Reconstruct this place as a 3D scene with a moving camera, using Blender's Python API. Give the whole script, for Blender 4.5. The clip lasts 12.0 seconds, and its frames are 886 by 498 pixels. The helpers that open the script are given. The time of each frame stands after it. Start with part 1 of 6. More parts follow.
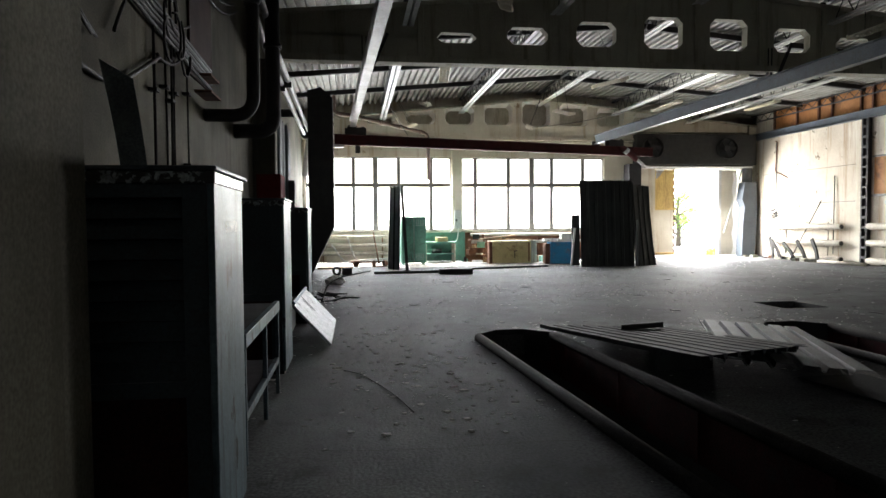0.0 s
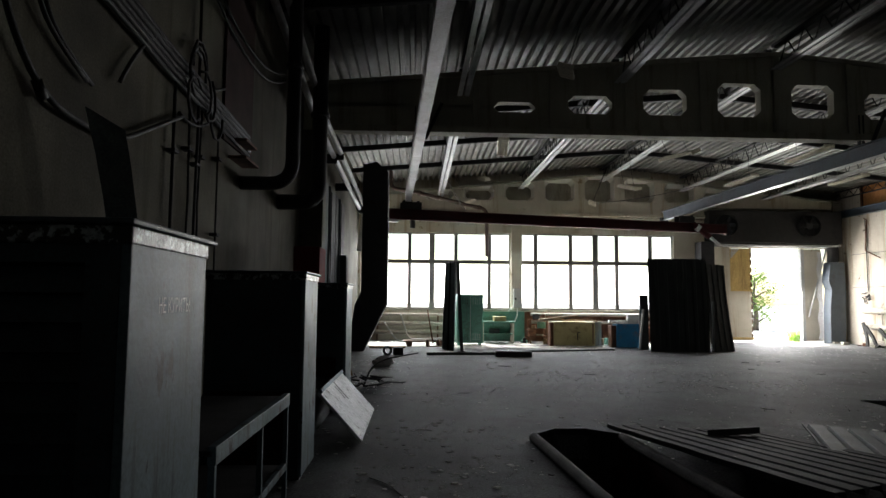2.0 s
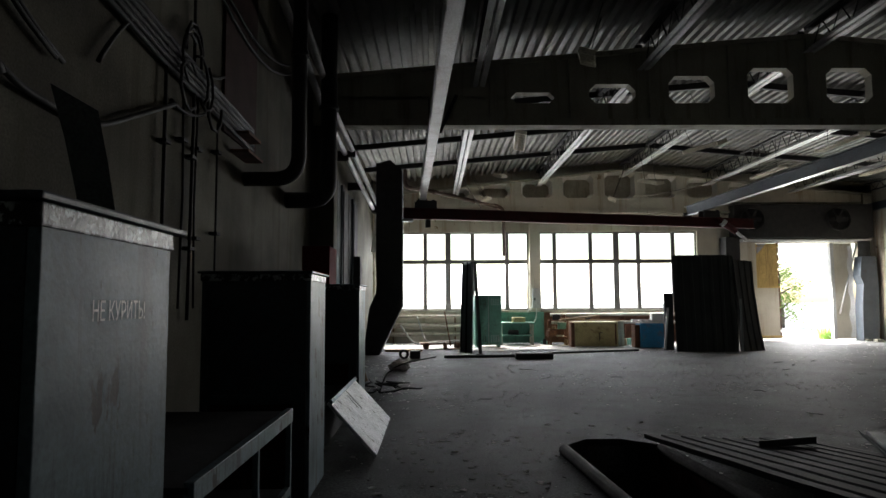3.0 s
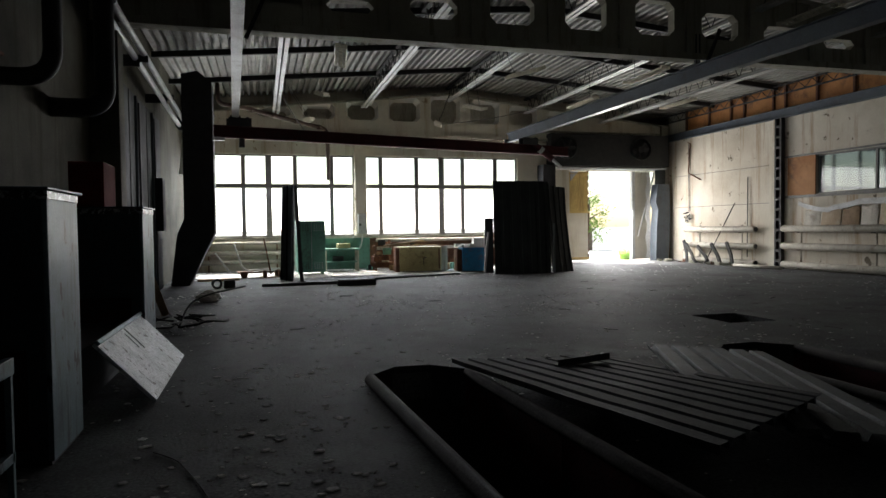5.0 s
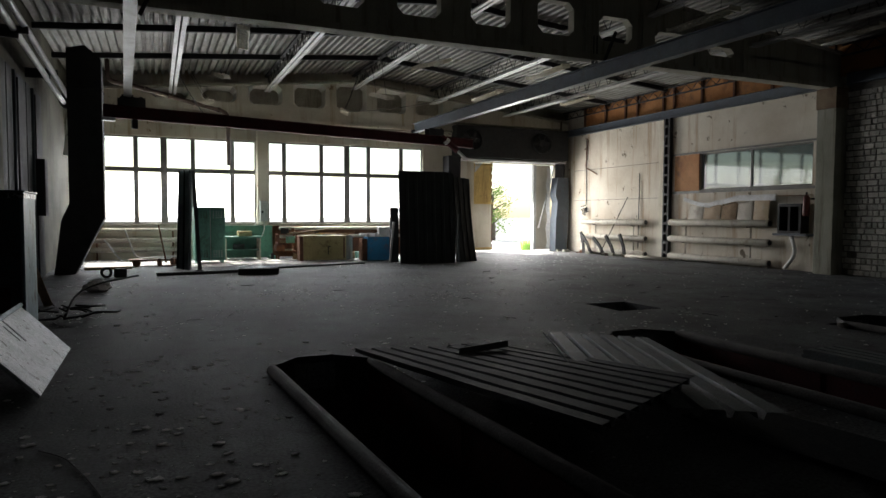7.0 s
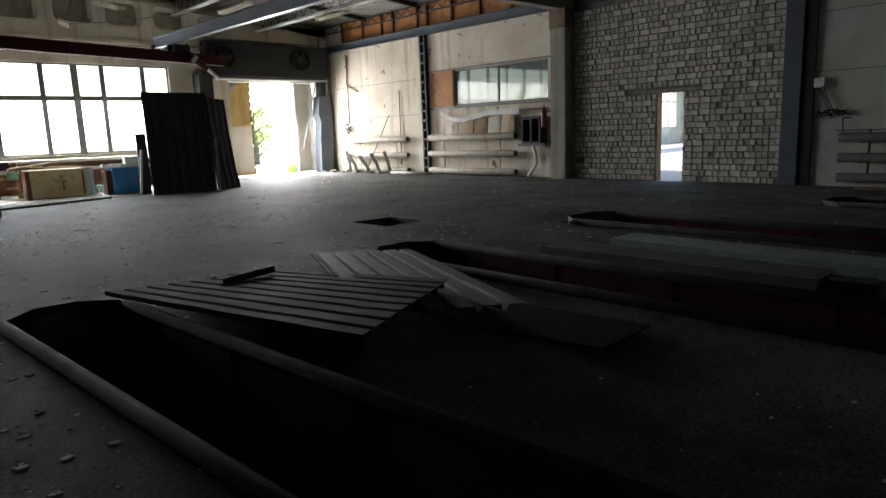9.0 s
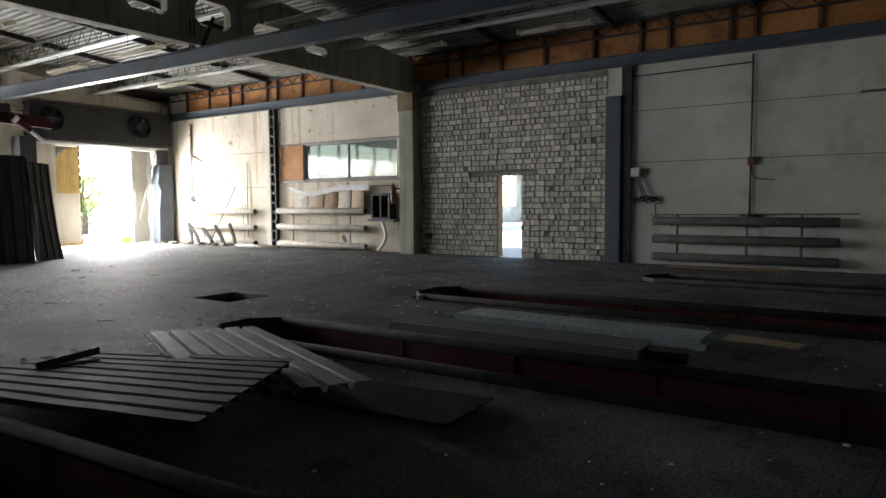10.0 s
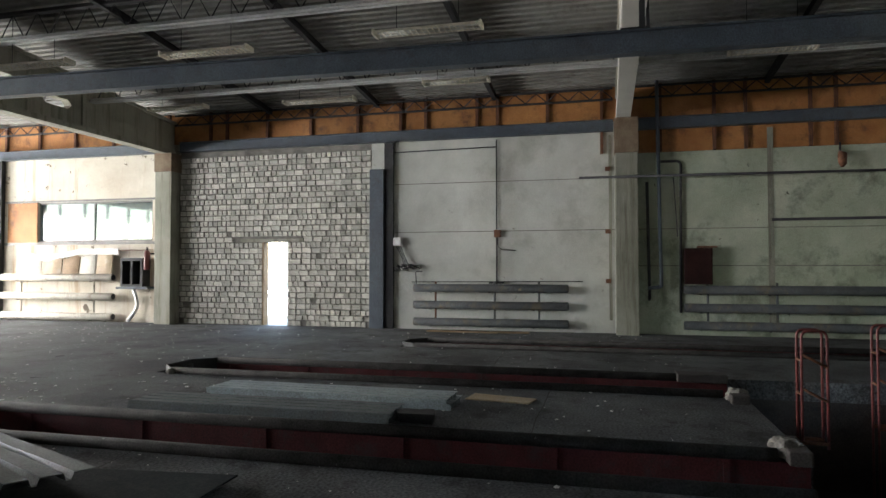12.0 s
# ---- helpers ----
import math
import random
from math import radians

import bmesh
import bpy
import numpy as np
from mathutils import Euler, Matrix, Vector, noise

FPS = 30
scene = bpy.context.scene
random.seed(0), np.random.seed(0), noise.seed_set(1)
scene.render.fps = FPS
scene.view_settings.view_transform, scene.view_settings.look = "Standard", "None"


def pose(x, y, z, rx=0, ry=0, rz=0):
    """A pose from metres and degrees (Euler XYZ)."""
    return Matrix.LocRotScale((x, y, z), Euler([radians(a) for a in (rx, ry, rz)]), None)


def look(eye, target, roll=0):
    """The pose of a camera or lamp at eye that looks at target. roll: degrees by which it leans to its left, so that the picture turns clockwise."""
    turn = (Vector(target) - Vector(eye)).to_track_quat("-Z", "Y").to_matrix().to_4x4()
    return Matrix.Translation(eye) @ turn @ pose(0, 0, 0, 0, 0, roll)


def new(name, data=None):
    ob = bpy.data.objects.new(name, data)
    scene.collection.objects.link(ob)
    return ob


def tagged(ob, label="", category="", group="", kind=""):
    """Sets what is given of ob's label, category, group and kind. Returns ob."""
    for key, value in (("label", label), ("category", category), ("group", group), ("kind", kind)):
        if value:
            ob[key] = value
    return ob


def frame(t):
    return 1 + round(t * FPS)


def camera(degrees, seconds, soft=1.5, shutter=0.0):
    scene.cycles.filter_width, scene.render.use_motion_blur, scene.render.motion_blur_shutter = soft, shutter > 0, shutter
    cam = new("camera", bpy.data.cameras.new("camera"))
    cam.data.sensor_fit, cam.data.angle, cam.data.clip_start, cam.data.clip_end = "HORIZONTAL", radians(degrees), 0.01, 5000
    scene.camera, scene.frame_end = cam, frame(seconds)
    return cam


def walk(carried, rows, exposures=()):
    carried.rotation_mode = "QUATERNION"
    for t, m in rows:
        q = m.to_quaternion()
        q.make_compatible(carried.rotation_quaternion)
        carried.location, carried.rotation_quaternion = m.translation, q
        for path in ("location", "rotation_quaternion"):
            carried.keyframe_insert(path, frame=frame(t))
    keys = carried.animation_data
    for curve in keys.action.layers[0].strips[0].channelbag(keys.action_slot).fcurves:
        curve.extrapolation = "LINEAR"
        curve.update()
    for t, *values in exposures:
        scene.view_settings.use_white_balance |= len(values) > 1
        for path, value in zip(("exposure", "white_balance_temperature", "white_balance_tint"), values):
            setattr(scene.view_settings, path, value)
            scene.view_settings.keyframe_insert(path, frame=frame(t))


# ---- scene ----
cam = camera(68.0, 12.0)
PATH = [
    (0, (0.962, 0.906, 1.434), (1.228, 2.887, 1.355), -0.4),
    (0.5, (1.025, 1.121, 1.448), (1.186, 3.114, 1.508), 0.4),
    (1, (1.0, 1.411, 1.465), (1.142, 3.402, 1.597), 0.8),
    (1.5, (1.089, 1.639, 1.441), (1.232, 3.628, 1.583), 1.1),
    (2, (1.209, 1.832, 1.448), (1.288, 3.824, 1.605), 0.5),
    (2.5, (1.21, 2.082, 1.435), (1.24, 4.075, 1.598), -0.2),
    (2.7, (1.184, 2.216, 1.444), (1.218, 4.209, 1.613), -0.3),
    (4.3, (1.463, 2.771, 1.419), (1.479, 4.771, 1.457), -0.4),
    (4.5, (1.501, 2.814, 1.423), (1.667, 4.807, 1.438), -0.6),
    (5, (1.534, 2.872, 1.409), (2.063, 4.8, 1.343), -0.7),
    (5.5, (1.548, 2.849, 1.409), (2.235, 4.724, 1.294), -0.5),
    (6, (1.55, 2.845, 1.407), (2.305, 4.692, 1.27), -0.7),
    (6.5, (1.544, 2.851, 1.423), (2.331, 4.686, 1.312), -0.0),
    (6.7, (1.519, 2.827, 1.431), (2.311, 4.661, 1.335), 0.1),
    (8.3, (1.521, 2.706, 1.416), (2.531, 4.409, 1.137), -1.8),
    (8.5, (1.546, 2.699, 1.413), (2.638, 4.342, 1.084), -2.3),
    (9, (1.57, 2.695, 1.431), (2.916, 4.131, 1.08), -2.1),
    (9.5, (1.582, 2.684, 1.436), (3.09, 3.972, 1.18), -1.1),
    (10, (1.555, 2.65, 1.461), (3.216, 3.756, 1.322), -0.4),
    (10.5, (1.522, 2.607, 1.473), (3.279, 3.562, 1.441), -0.1),
    (11, (1.486, 2.564, 1.495), (3.315, 3.373, 1.528), -0.1),
    (11.5, (1.498, 2.497, 1.5), (3.389, 3.144, 1.575), -0.0),
    (12, (1.509, 2.42, 1.487), (3.448, 2.908, 1.547), 0.0),
]
EXPOSURE = [(0, 2.45), (0.5, 1.85), (1.0, 1.5), (1.5, 1.35), (2.5, 1.2), (4.5, 1.1), (5.5, 0.9), (6.5, 0.9), (8.5, 1.25), (9.0, 1.7), (9.5, 2.15), (10.0, 2.45), (10.5, 2.8), (11.0, 3.15), (11.5, 3.5), (12.0, 3.9)]
walk(cam, [(t, look(eye, target, roll)) for t, eye, target, roll in PATH], EXPOSURE)

# ---- light ----
SUN_EL, SUN_AZ = 47.0, 10.0      # height, and degrees from +y towards -x
world = bpy.data.worlds.new("sky")
scene.world = world
world.use_nodes = True
wn = world.node_tree.nodes
sky = wn.new("ShaderNodeTexSky")
sky.sky_type = "NISHITA"
sky.sun_disc = False
sky.sun_elevation = radians(SUN_EL)
sky.sun_rotation = radians(-SUN_AZ)
sky.dust_density = 1.0
sky.air_density = 1.2
wn["Background"].inputs["Strength"].default_value = 0.15
world.node_tree.links.new(sky.outputs[0], wn["Background"].inputs["Color"])
sun_data = bpy.data.lights.new("sun", "SUN")
sun_data.energy, sun_data.angle, sun_data.color = 5.0, radians(0.5), (1.0, 0.95, 0.87)
sun = new("sun", sun_data)
_s = Vector((-math.sin(radians(SUN_AZ)) * math.cos(radians(SUN_EL)), math.cos(radians(SUN_AZ)) * math.cos(radians(SUN_EL)), math.sin(radians(SUN_EL))))
sun.matrix_world = look(Vector((6, 26, 0)) + _s * 60, (6, 26, 0))


def window_light(name, x0, x1, y, z0, z1, power, colour=(0.97, 0.965, 1.0), back=False):
    """Daylight standing in a window's opening, falling inwards and down as from the sky."""
    d = bpy.data.lights.new(name, "AREA")
    d.shape, d.size, d.size_y, d.energy, d.color = "RECTANGLE", x1 - x0, z1 - z0, power, colour
    o = new(name, d)
    c = Vector(((x0 + x1) / 2, y, (z0 + z1) / 2))
    o.matrix_world = look(c, c + Vector((0, 1 if back else -1, -0.6)))
    return o


for _n, (_a, _b) in enumerate(((-0.85, 4.68), (5.10, 10.85))):
    window_light("window_daylight", _a, _b, 26.38, 1.14, 3.97, 160.0)
window_light("gate_daylight", 13.98, 15.74, 26.36, 0.05, 3.5, 270.0, (1.0, 0.97, 0.94))
# Fill light from an unseen window added behind the camera.
_w = window_light("unseen_west_fill_light", -9.2, -6.8, 0.0, 1.2, 3.9, 0.4)
_w.matrix_world = look((-1.22, -8.0, 2.55), (0.0, -8.0, 2.55))


# ---- materials ----
def mat(name, c1, c2=None, scale=2.0, rough=0.8, metal=0.0, bump=0.25, fine=60.0, stain=None, stain_amt=0.5, streak=False, vary=0.0, island=False, grain=0.35, spec=0.4, stain_scale=None, chips=None, chip_scale=8.0, chip_edge=0.60, chip_stretch=1.0):
    """Two-scale procedural surface: broad patches from c1 to c2, fine grain, stains or runs, relief."""
    m = bpy.data.materials.new(name)
    m.use_nodes = True
    nt = m.node_tree
    N, L = nt.nodes, nt.links
    b = N["Principled BSDF"]
    c2 = c2 or tuple(v * 0.7 for v in c1)
    tc = N.new("ShaderNodeTexCoord")
    n1 = N.new("ShaderNodeTexNoise")
    n1.inputs["Scale"].default_value, n1.inputs["Detail"].default_value, n1.inputs["Roughness"].default_value = scale, 8, 0.62
    L.new(tc.outputs["Object"], n1.inputs["Vector"])
    r1 = N.new("ShaderNodeValToRGB")
    r1.color_ramp.elements[0].position, r1.color_ramp.elements[1].position = 0.33, 0.68
    r1.color_ramp.elements[0].color, r1.color_ramp.elements[1].color = (*c1, 1), (*c2, 1)
    L.new(n1.outputs["Fac"], r1.inputs["Fac"])
    n2 = N.new("ShaderNodeTexNoise")
    n2.inputs["Scale"].default_value, n2.inputs["Detail"].default_value = fine, 4
    L.new(tc.outputs["Object"], n2.inputs["Vector"])
    g = N.new("ShaderNodeMapRange")
    g.inputs["From Min"].default_value, g.inputs["From Max"].default_value = 0.3, 0.7
    g.inputs["To Min"].default_value, g.inputs["To Max"].default_value = 1 - grain, 1 + grain
    L.new(n2.outputs["Fac"], g.inputs["Value"])
    col = N.new("ShaderNodeVectorMath")
    col.operation = "SCALE"
    L.new(r1.outputs["Color"], col.inputs[0])
    L.new(g.outputs["Result"], col.inputs["Scale"])
    out = col.outputs["Vector"]
    if stain:
        n3 = N.new("ShaderNodeTexNoise")
        n3.inputs["Scale"].default_value, n3.inputs["Detail"].default_value, n3.inputs["Roughness"].default_value = stain_scale or scale * 2.3, 9, 0.7
        mp = N.new("ShaderNodeMapping")
        mp.inputs["Location"].default_value = (3.1, 7.7, 1.3)
        if streak:
            mp.inputs["Scale"].default_value = (3.0, 3.0, 0.22)
        L.new(tc.outputs["Object"], mp.inputs["Vector"])
        L.new(mp.outputs["Vector"], n3.inputs["Vector"])
        r3 = N.new("ShaderNodeValToRGB")
        r3.color_ramp.elements[0].position, r3.color_ramp.elements[1].position = 0.52, 0.66
        r3.color_ramp.elements[0].color, r3.color_ramp.elements[1].color = (0, 0, 0, 1), (stain_amt, stain_amt, stain_amt, 1)
        L.new(n3.outputs["Fac"], r3.inputs["Fac"])
        mx = N.new("ShaderNodeMix")
        mx.data_type = "RGBA"
        L.new(r3.outputs["Color"], mx.inputs["Factor"])
        L.new(out, mx.inputs["A"])
        mx.inputs["B"].default_value = (*stain, 1)
        out = mx.outputs["Result"]
    if chips:
        n4 = N.new("ShaderNodeTexNoise")
        n4.inputs["Scale"].default_value, n4.inputs["Detail"].default_value, n4.inputs["Roughness"].default_value = chip_scale, 6, 0.65
        mp4 = N.new("ShaderNodeMapping")
        mp4.inputs["Location"].default_value = (9.2, 1.7, 4.4)
        mp4.inputs["Scale"].default_value = (1.0, 1.0, 1.0 / chip_stretch)
        L.new(tc.outputs["Object"], mp4.inputs["Vector"])
        L.new(mp4.outputs["Vector"], n4.inputs["Vector"])
        r4 = N.new("ShaderNodeMapRange")
        r4.inputs["From Min"].default_value, r4.inputs["From Max"].default_value = chip_edge, chip_edge + 0.03
        L.new(n4.outputs["Fac"], r4.inputs["Value"])
        mx4 = N.new("ShaderNodeMix")
        mx4.data_type = "RGBA"
        L.new(r4.outputs["Result"], mx4.inputs["Factor"])
        L.new(out, mx4.inputs["A"])
        mx4.inputs["B"].default_value = (*chips, 1)
        out = mx4.outputs["Result"]
    if vary:
        inf = N.new("ShaderNodeNewGeometry") if island else N.new("ShaderNodeObjectInfo")
        rr = N.new("ShaderNodeMapRange")
        rr.inputs["To Min"].default_value, rr.inputs["To Max"].default_value = 1 - vary, 1 + vary
        L.new(inf.outputs["Random Per Island" if island else "Random"], rr.inputs["Value"])
        sc = N.new("ShaderNodeVectorMath")
        sc.operation = "SCALE"
        L.new(out, sc.inputs[0])
        L.new(rr.outputs["Result"], sc.inputs["Scale"])
        out = sc.outputs["Vector"]
    L.new(out, b.inputs["Base Color"])
    rg = N.new("ShaderNodeMapRange")
    rg.inputs["To Min"].default_value, rg.inputs["To Max"].default_value = max(0.05, rough - 0.15), min(1, rough + 0.15)
    L.new(n1.outputs["Fac"], rg.inputs["Value"])
    L.new(rg.outputs["Result"], b.inputs["Roughness"])
    b.inputs["Metallic"].default_value = metal
    b.inputs["Specular IOR Level"].default_value = spec
    if bump:
        ad = N.new("ShaderNodeMath")
        ad.operation = "MULTIPLY_ADD"
        ad.inputs[1].default_value = 0.35
        L.new(n2.outputs["Fac"], ad.inputs[0])
        L.new(n1.outputs["Fac"], ad.inputs[2])
        bp = N.new("ShaderNodeBump")
        bp.inputs["Strength"].default_value, bp.inputs["Distance"].default_value = bump, 0.02
        L.new(ad.outputs["Value"], bp.inputs["Height"])
        L.new(bp.outputs["Normal"], b.inputs["Normal"])
    return m


def glass_mat(name, tint=(0.93, 0.97, 0.95), rough=0.03):
    m = bpy.data.materials.new(name)
    m.use_nodes = True
    b = m.node_tree.nodes["Principled BSDF"]
    b.inputs["Base Color"].default_value = (*tint, 1)
    b.inputs["Transmission Weight"].default_value = 1.0
    b.inputs["Roughness"].default_value = rough
    b.inputs["IOR"].default_value = 1.45
    return m


FLOOR = mat("dusty_concrete", (0.152, 0.157, 0.162), (0.062, 0.064, 0.066), 0.7, 0.78, bump=0.6, fine=42, stain=(0.032, 0.03, 0.028), stain_amt=0.8, stain_scale=2.8, grain=0.62, spec=0.13, chips=(0.20, 0.195, 0.185), chip_scale=22.0, chip_edge=0.69)
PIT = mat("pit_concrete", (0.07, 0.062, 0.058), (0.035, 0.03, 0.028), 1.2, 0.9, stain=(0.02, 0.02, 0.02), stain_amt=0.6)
RED = mat("dull_red_paint", (0.078, 0.016, 0.018), (0.045, 0.011, 0.012), 2.5, 0.8, spec=0.2, stain=(0.04, 0.03, 0.028), stain_amt=0.7, stain_scale=5)
CREAM = mat("stained_limewash", (0.62, 0.59, 0.50), (0.50, 0.46, 0.37), 0.8, 0.85, stain=(0.30, 0.21, 0.11), stain_amt=0.65, streak=True, stain_scale=1.0, grain=0.12, bump=0.25, chips=(0.26, 0.19, 0.12), chip_scale=3.0, chip_edge=0.65)
PANEL = mat("whitewashed_panel", (0.575, 0.58, 0.54), (0.43, 0.435, 0.40), 0.9, 0.88, stain=(0.30, 0.29, 0.25), stain_amt=0.6, stain_scale=0.7, grain=0.16, bump=0.35, chips=(0.26, 0.245, 0.21), chip_scale=4.5, chip_edge=0.69, spec=0.2)
MOULDY_SHADED = mat("mouldy_shaded_green_panel", (0.52, 0.55, 0.44), (0.33, 0.365, 0.27), 0.8, 0.92, stain=(0.10, 0.115, 0.085), stain_amt=0.75, stain_scale=0.9, grain=0.2, bump=0.35, chips=(0.13, 0.13, 0.11), chip_scale=4.0, chip_edge=0.68, spec=0.1)
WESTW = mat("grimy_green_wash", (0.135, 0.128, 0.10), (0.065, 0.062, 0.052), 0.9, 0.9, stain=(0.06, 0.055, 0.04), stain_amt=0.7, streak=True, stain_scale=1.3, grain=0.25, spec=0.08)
STAINWALL = mat("rust_stained_limewash", (0.62, 0.585, 0.505), (0.46, 0.41, 0.33), 0.8, 0.88, stain=(0.29, 0.175, 0.08), stain_amt=0.8, streak=True, stain_scale=0.75, grain=0.14, bump=0.35, chips=(0.14, 0.115, 0.085), chip_scale=2.4, chip_edge=0.645, spec=0.2)
CONC = mat("bare_concrete", (0.32, 0.315, 0.26), (0.21, 0.21, 0.165), 1.1, 0.85, stain=(0.11, 0.095, 0.065), stain_amt=0.8, streak=True, stain_scale=1.6, grain=0.25, bump=0.5)
GIRDER = mat("streaked_girder_concrete", (0.40, 0.38, 0.31), (0.31, 0.30, 0.24), 1.0, 0.85, stain=(0.13, 0.13, 0.08), stain_amt=0.65, streak=True, stain_scale=1.8, grain=0.18)
BRICK = mat("pale_silicate_block", (0.56, 0.545, 0.49), (0.42, 0.405, 0.355), 4.0, 0.9, bump=0.6, fine=70, vary=0.24, chips=(0.20, 0.185, 0.16), chip_scale=9.0, chip_edge=0.66)
BRICKS_R = mat("pale_silicate_block_rest", (0.56, 0.545, 0.49), (0.42, 0.405, 0.355), 4.0, 0.9, bump=0.6, fine=70, vary=0.24, chips=(0.20, 0.185, 0.16), chip_scale=9.0, chip_edge=0.66, island=True)
RIMM = mat("dusty_black_rim", (0.05, 0.047, 0.045), (0.025, 0.024, 0.023), 3.5, 0.95, spec=0.08, bump=0.4, chips=(0.14, 0.135, 0.13), chip_scale=16.0, chip_edge=0.68)
# Concrete whitened for the light that falls on it.
LIT_WHITE = mat("lit_white_concrete", (0.74, 0.72, 0.66), (0.62, 0.60, 0.54), 1.5, 0.9, bump=0.2, grain=0.1)
NICHE = mat("tan_niche_plaster", (0.44, 0.41, 0.34), (0.31, 0.28, 0.22), 2.0, 0.9, stain=(0.15, 0.12, 0.09), stain_amt=0.5, streak=True, bump=0.3)
CAPM = mat("brown_stained_concrete", (0.24, 0.18, 0.12), (0.15, 0.10, 0.065), 3.0, 0.9, bump=0.3)
MORTAR = mat("grey_mortar", (0.24, 0.225, 0.20), (0.12, 0.112, 0.10), 3.0, 0.95, bump=0.6)
PLY = mat("orange_fibreboard", (0.47, 0.215, 0.07), (0.31, 0.125, 0.038), 1.6, 0.75, stain=(0.13, 0.065, 0.032), stain_amt=0.85, stain_scale=2.2, grain=0.15, vary=0.12)
STEEL = mat("blue_grey_painted_steel", (0.075, 0.095, 0.12), (0.055, 0.068, 0.085), 2.0, 0.5, stain=(0.05, 0.035, 0.03), stain_amt=0.4, spec=0.5, bump=0.1)
DARK = mat("black_grimy_steel", (0.03, 0.03, 0.032), (0.018, 0.018, 0.02), 3.0, 0.72, bump=0.15)
RUST = mat("rusty_steel", (0.17, 0.07, 0.035), (0.085, 0.04, 0.025), 5.0, 0.85, stain=(0.05, 0.035, 0.03), stain_amt=0.6)
PALEST = mat("pale_grey_painted_steel", (0.55, 0.56, 0.56), (0.42, 0.43, 0.43), 2.5, 0.45, stain=(0.22, 0.18, 0.15), stain_amt=0.4, spec=0.5, bump=0.08)
DECK = mat("galvanised_deck", (0.31, 0.305, 0.285), (0.20, 0.197, 0.18), 0.9, 0.6, metal=0.1, stain=(0.10, 0.09, 0.07), stain_amt=0.5, grain=0.1, bump=0.1)
FRAMEM = mat("grey_window_paint", (0.20, 0.20, 0.19), (0.13, 0.125, 0.115), 4.0, 0.6, stain=(0.09, 0.05, 0.03), stain_amt=0.5)
PIPEM = mat("cream_pipe_paint", (0.50, 0.47, 0.40), (0.38, 0.35, 0.29), 2.5, 0.6, stain=(0.16, 0.11, 0.07), stain_amt=0.6, stain_scale=4)
PIPED = mat("dark_blue_grey_pipe_paint", (0.10, 0.11, 0.115), (0.07, 0.075, 0.08), 2.5, 0.6, stain=(0.17, 0.135, 0.085), stain_amt=0.75, stain_scale=2.0, chips=(0.22, 0.19, 0.13), chip_scale=5.0, chip_edge=0.66)
DIRT = mat("outside_gravel", (0.58, 0.56, 0.52), (0.46, 0.44, 0.40), 0.3, 0.95, bump=0.5)
GLASS = glass_mat("window_glass")
DUSTY = glass_mat("dusty_inner_glass", (0.10, 0.11, 0.108), 0.05)


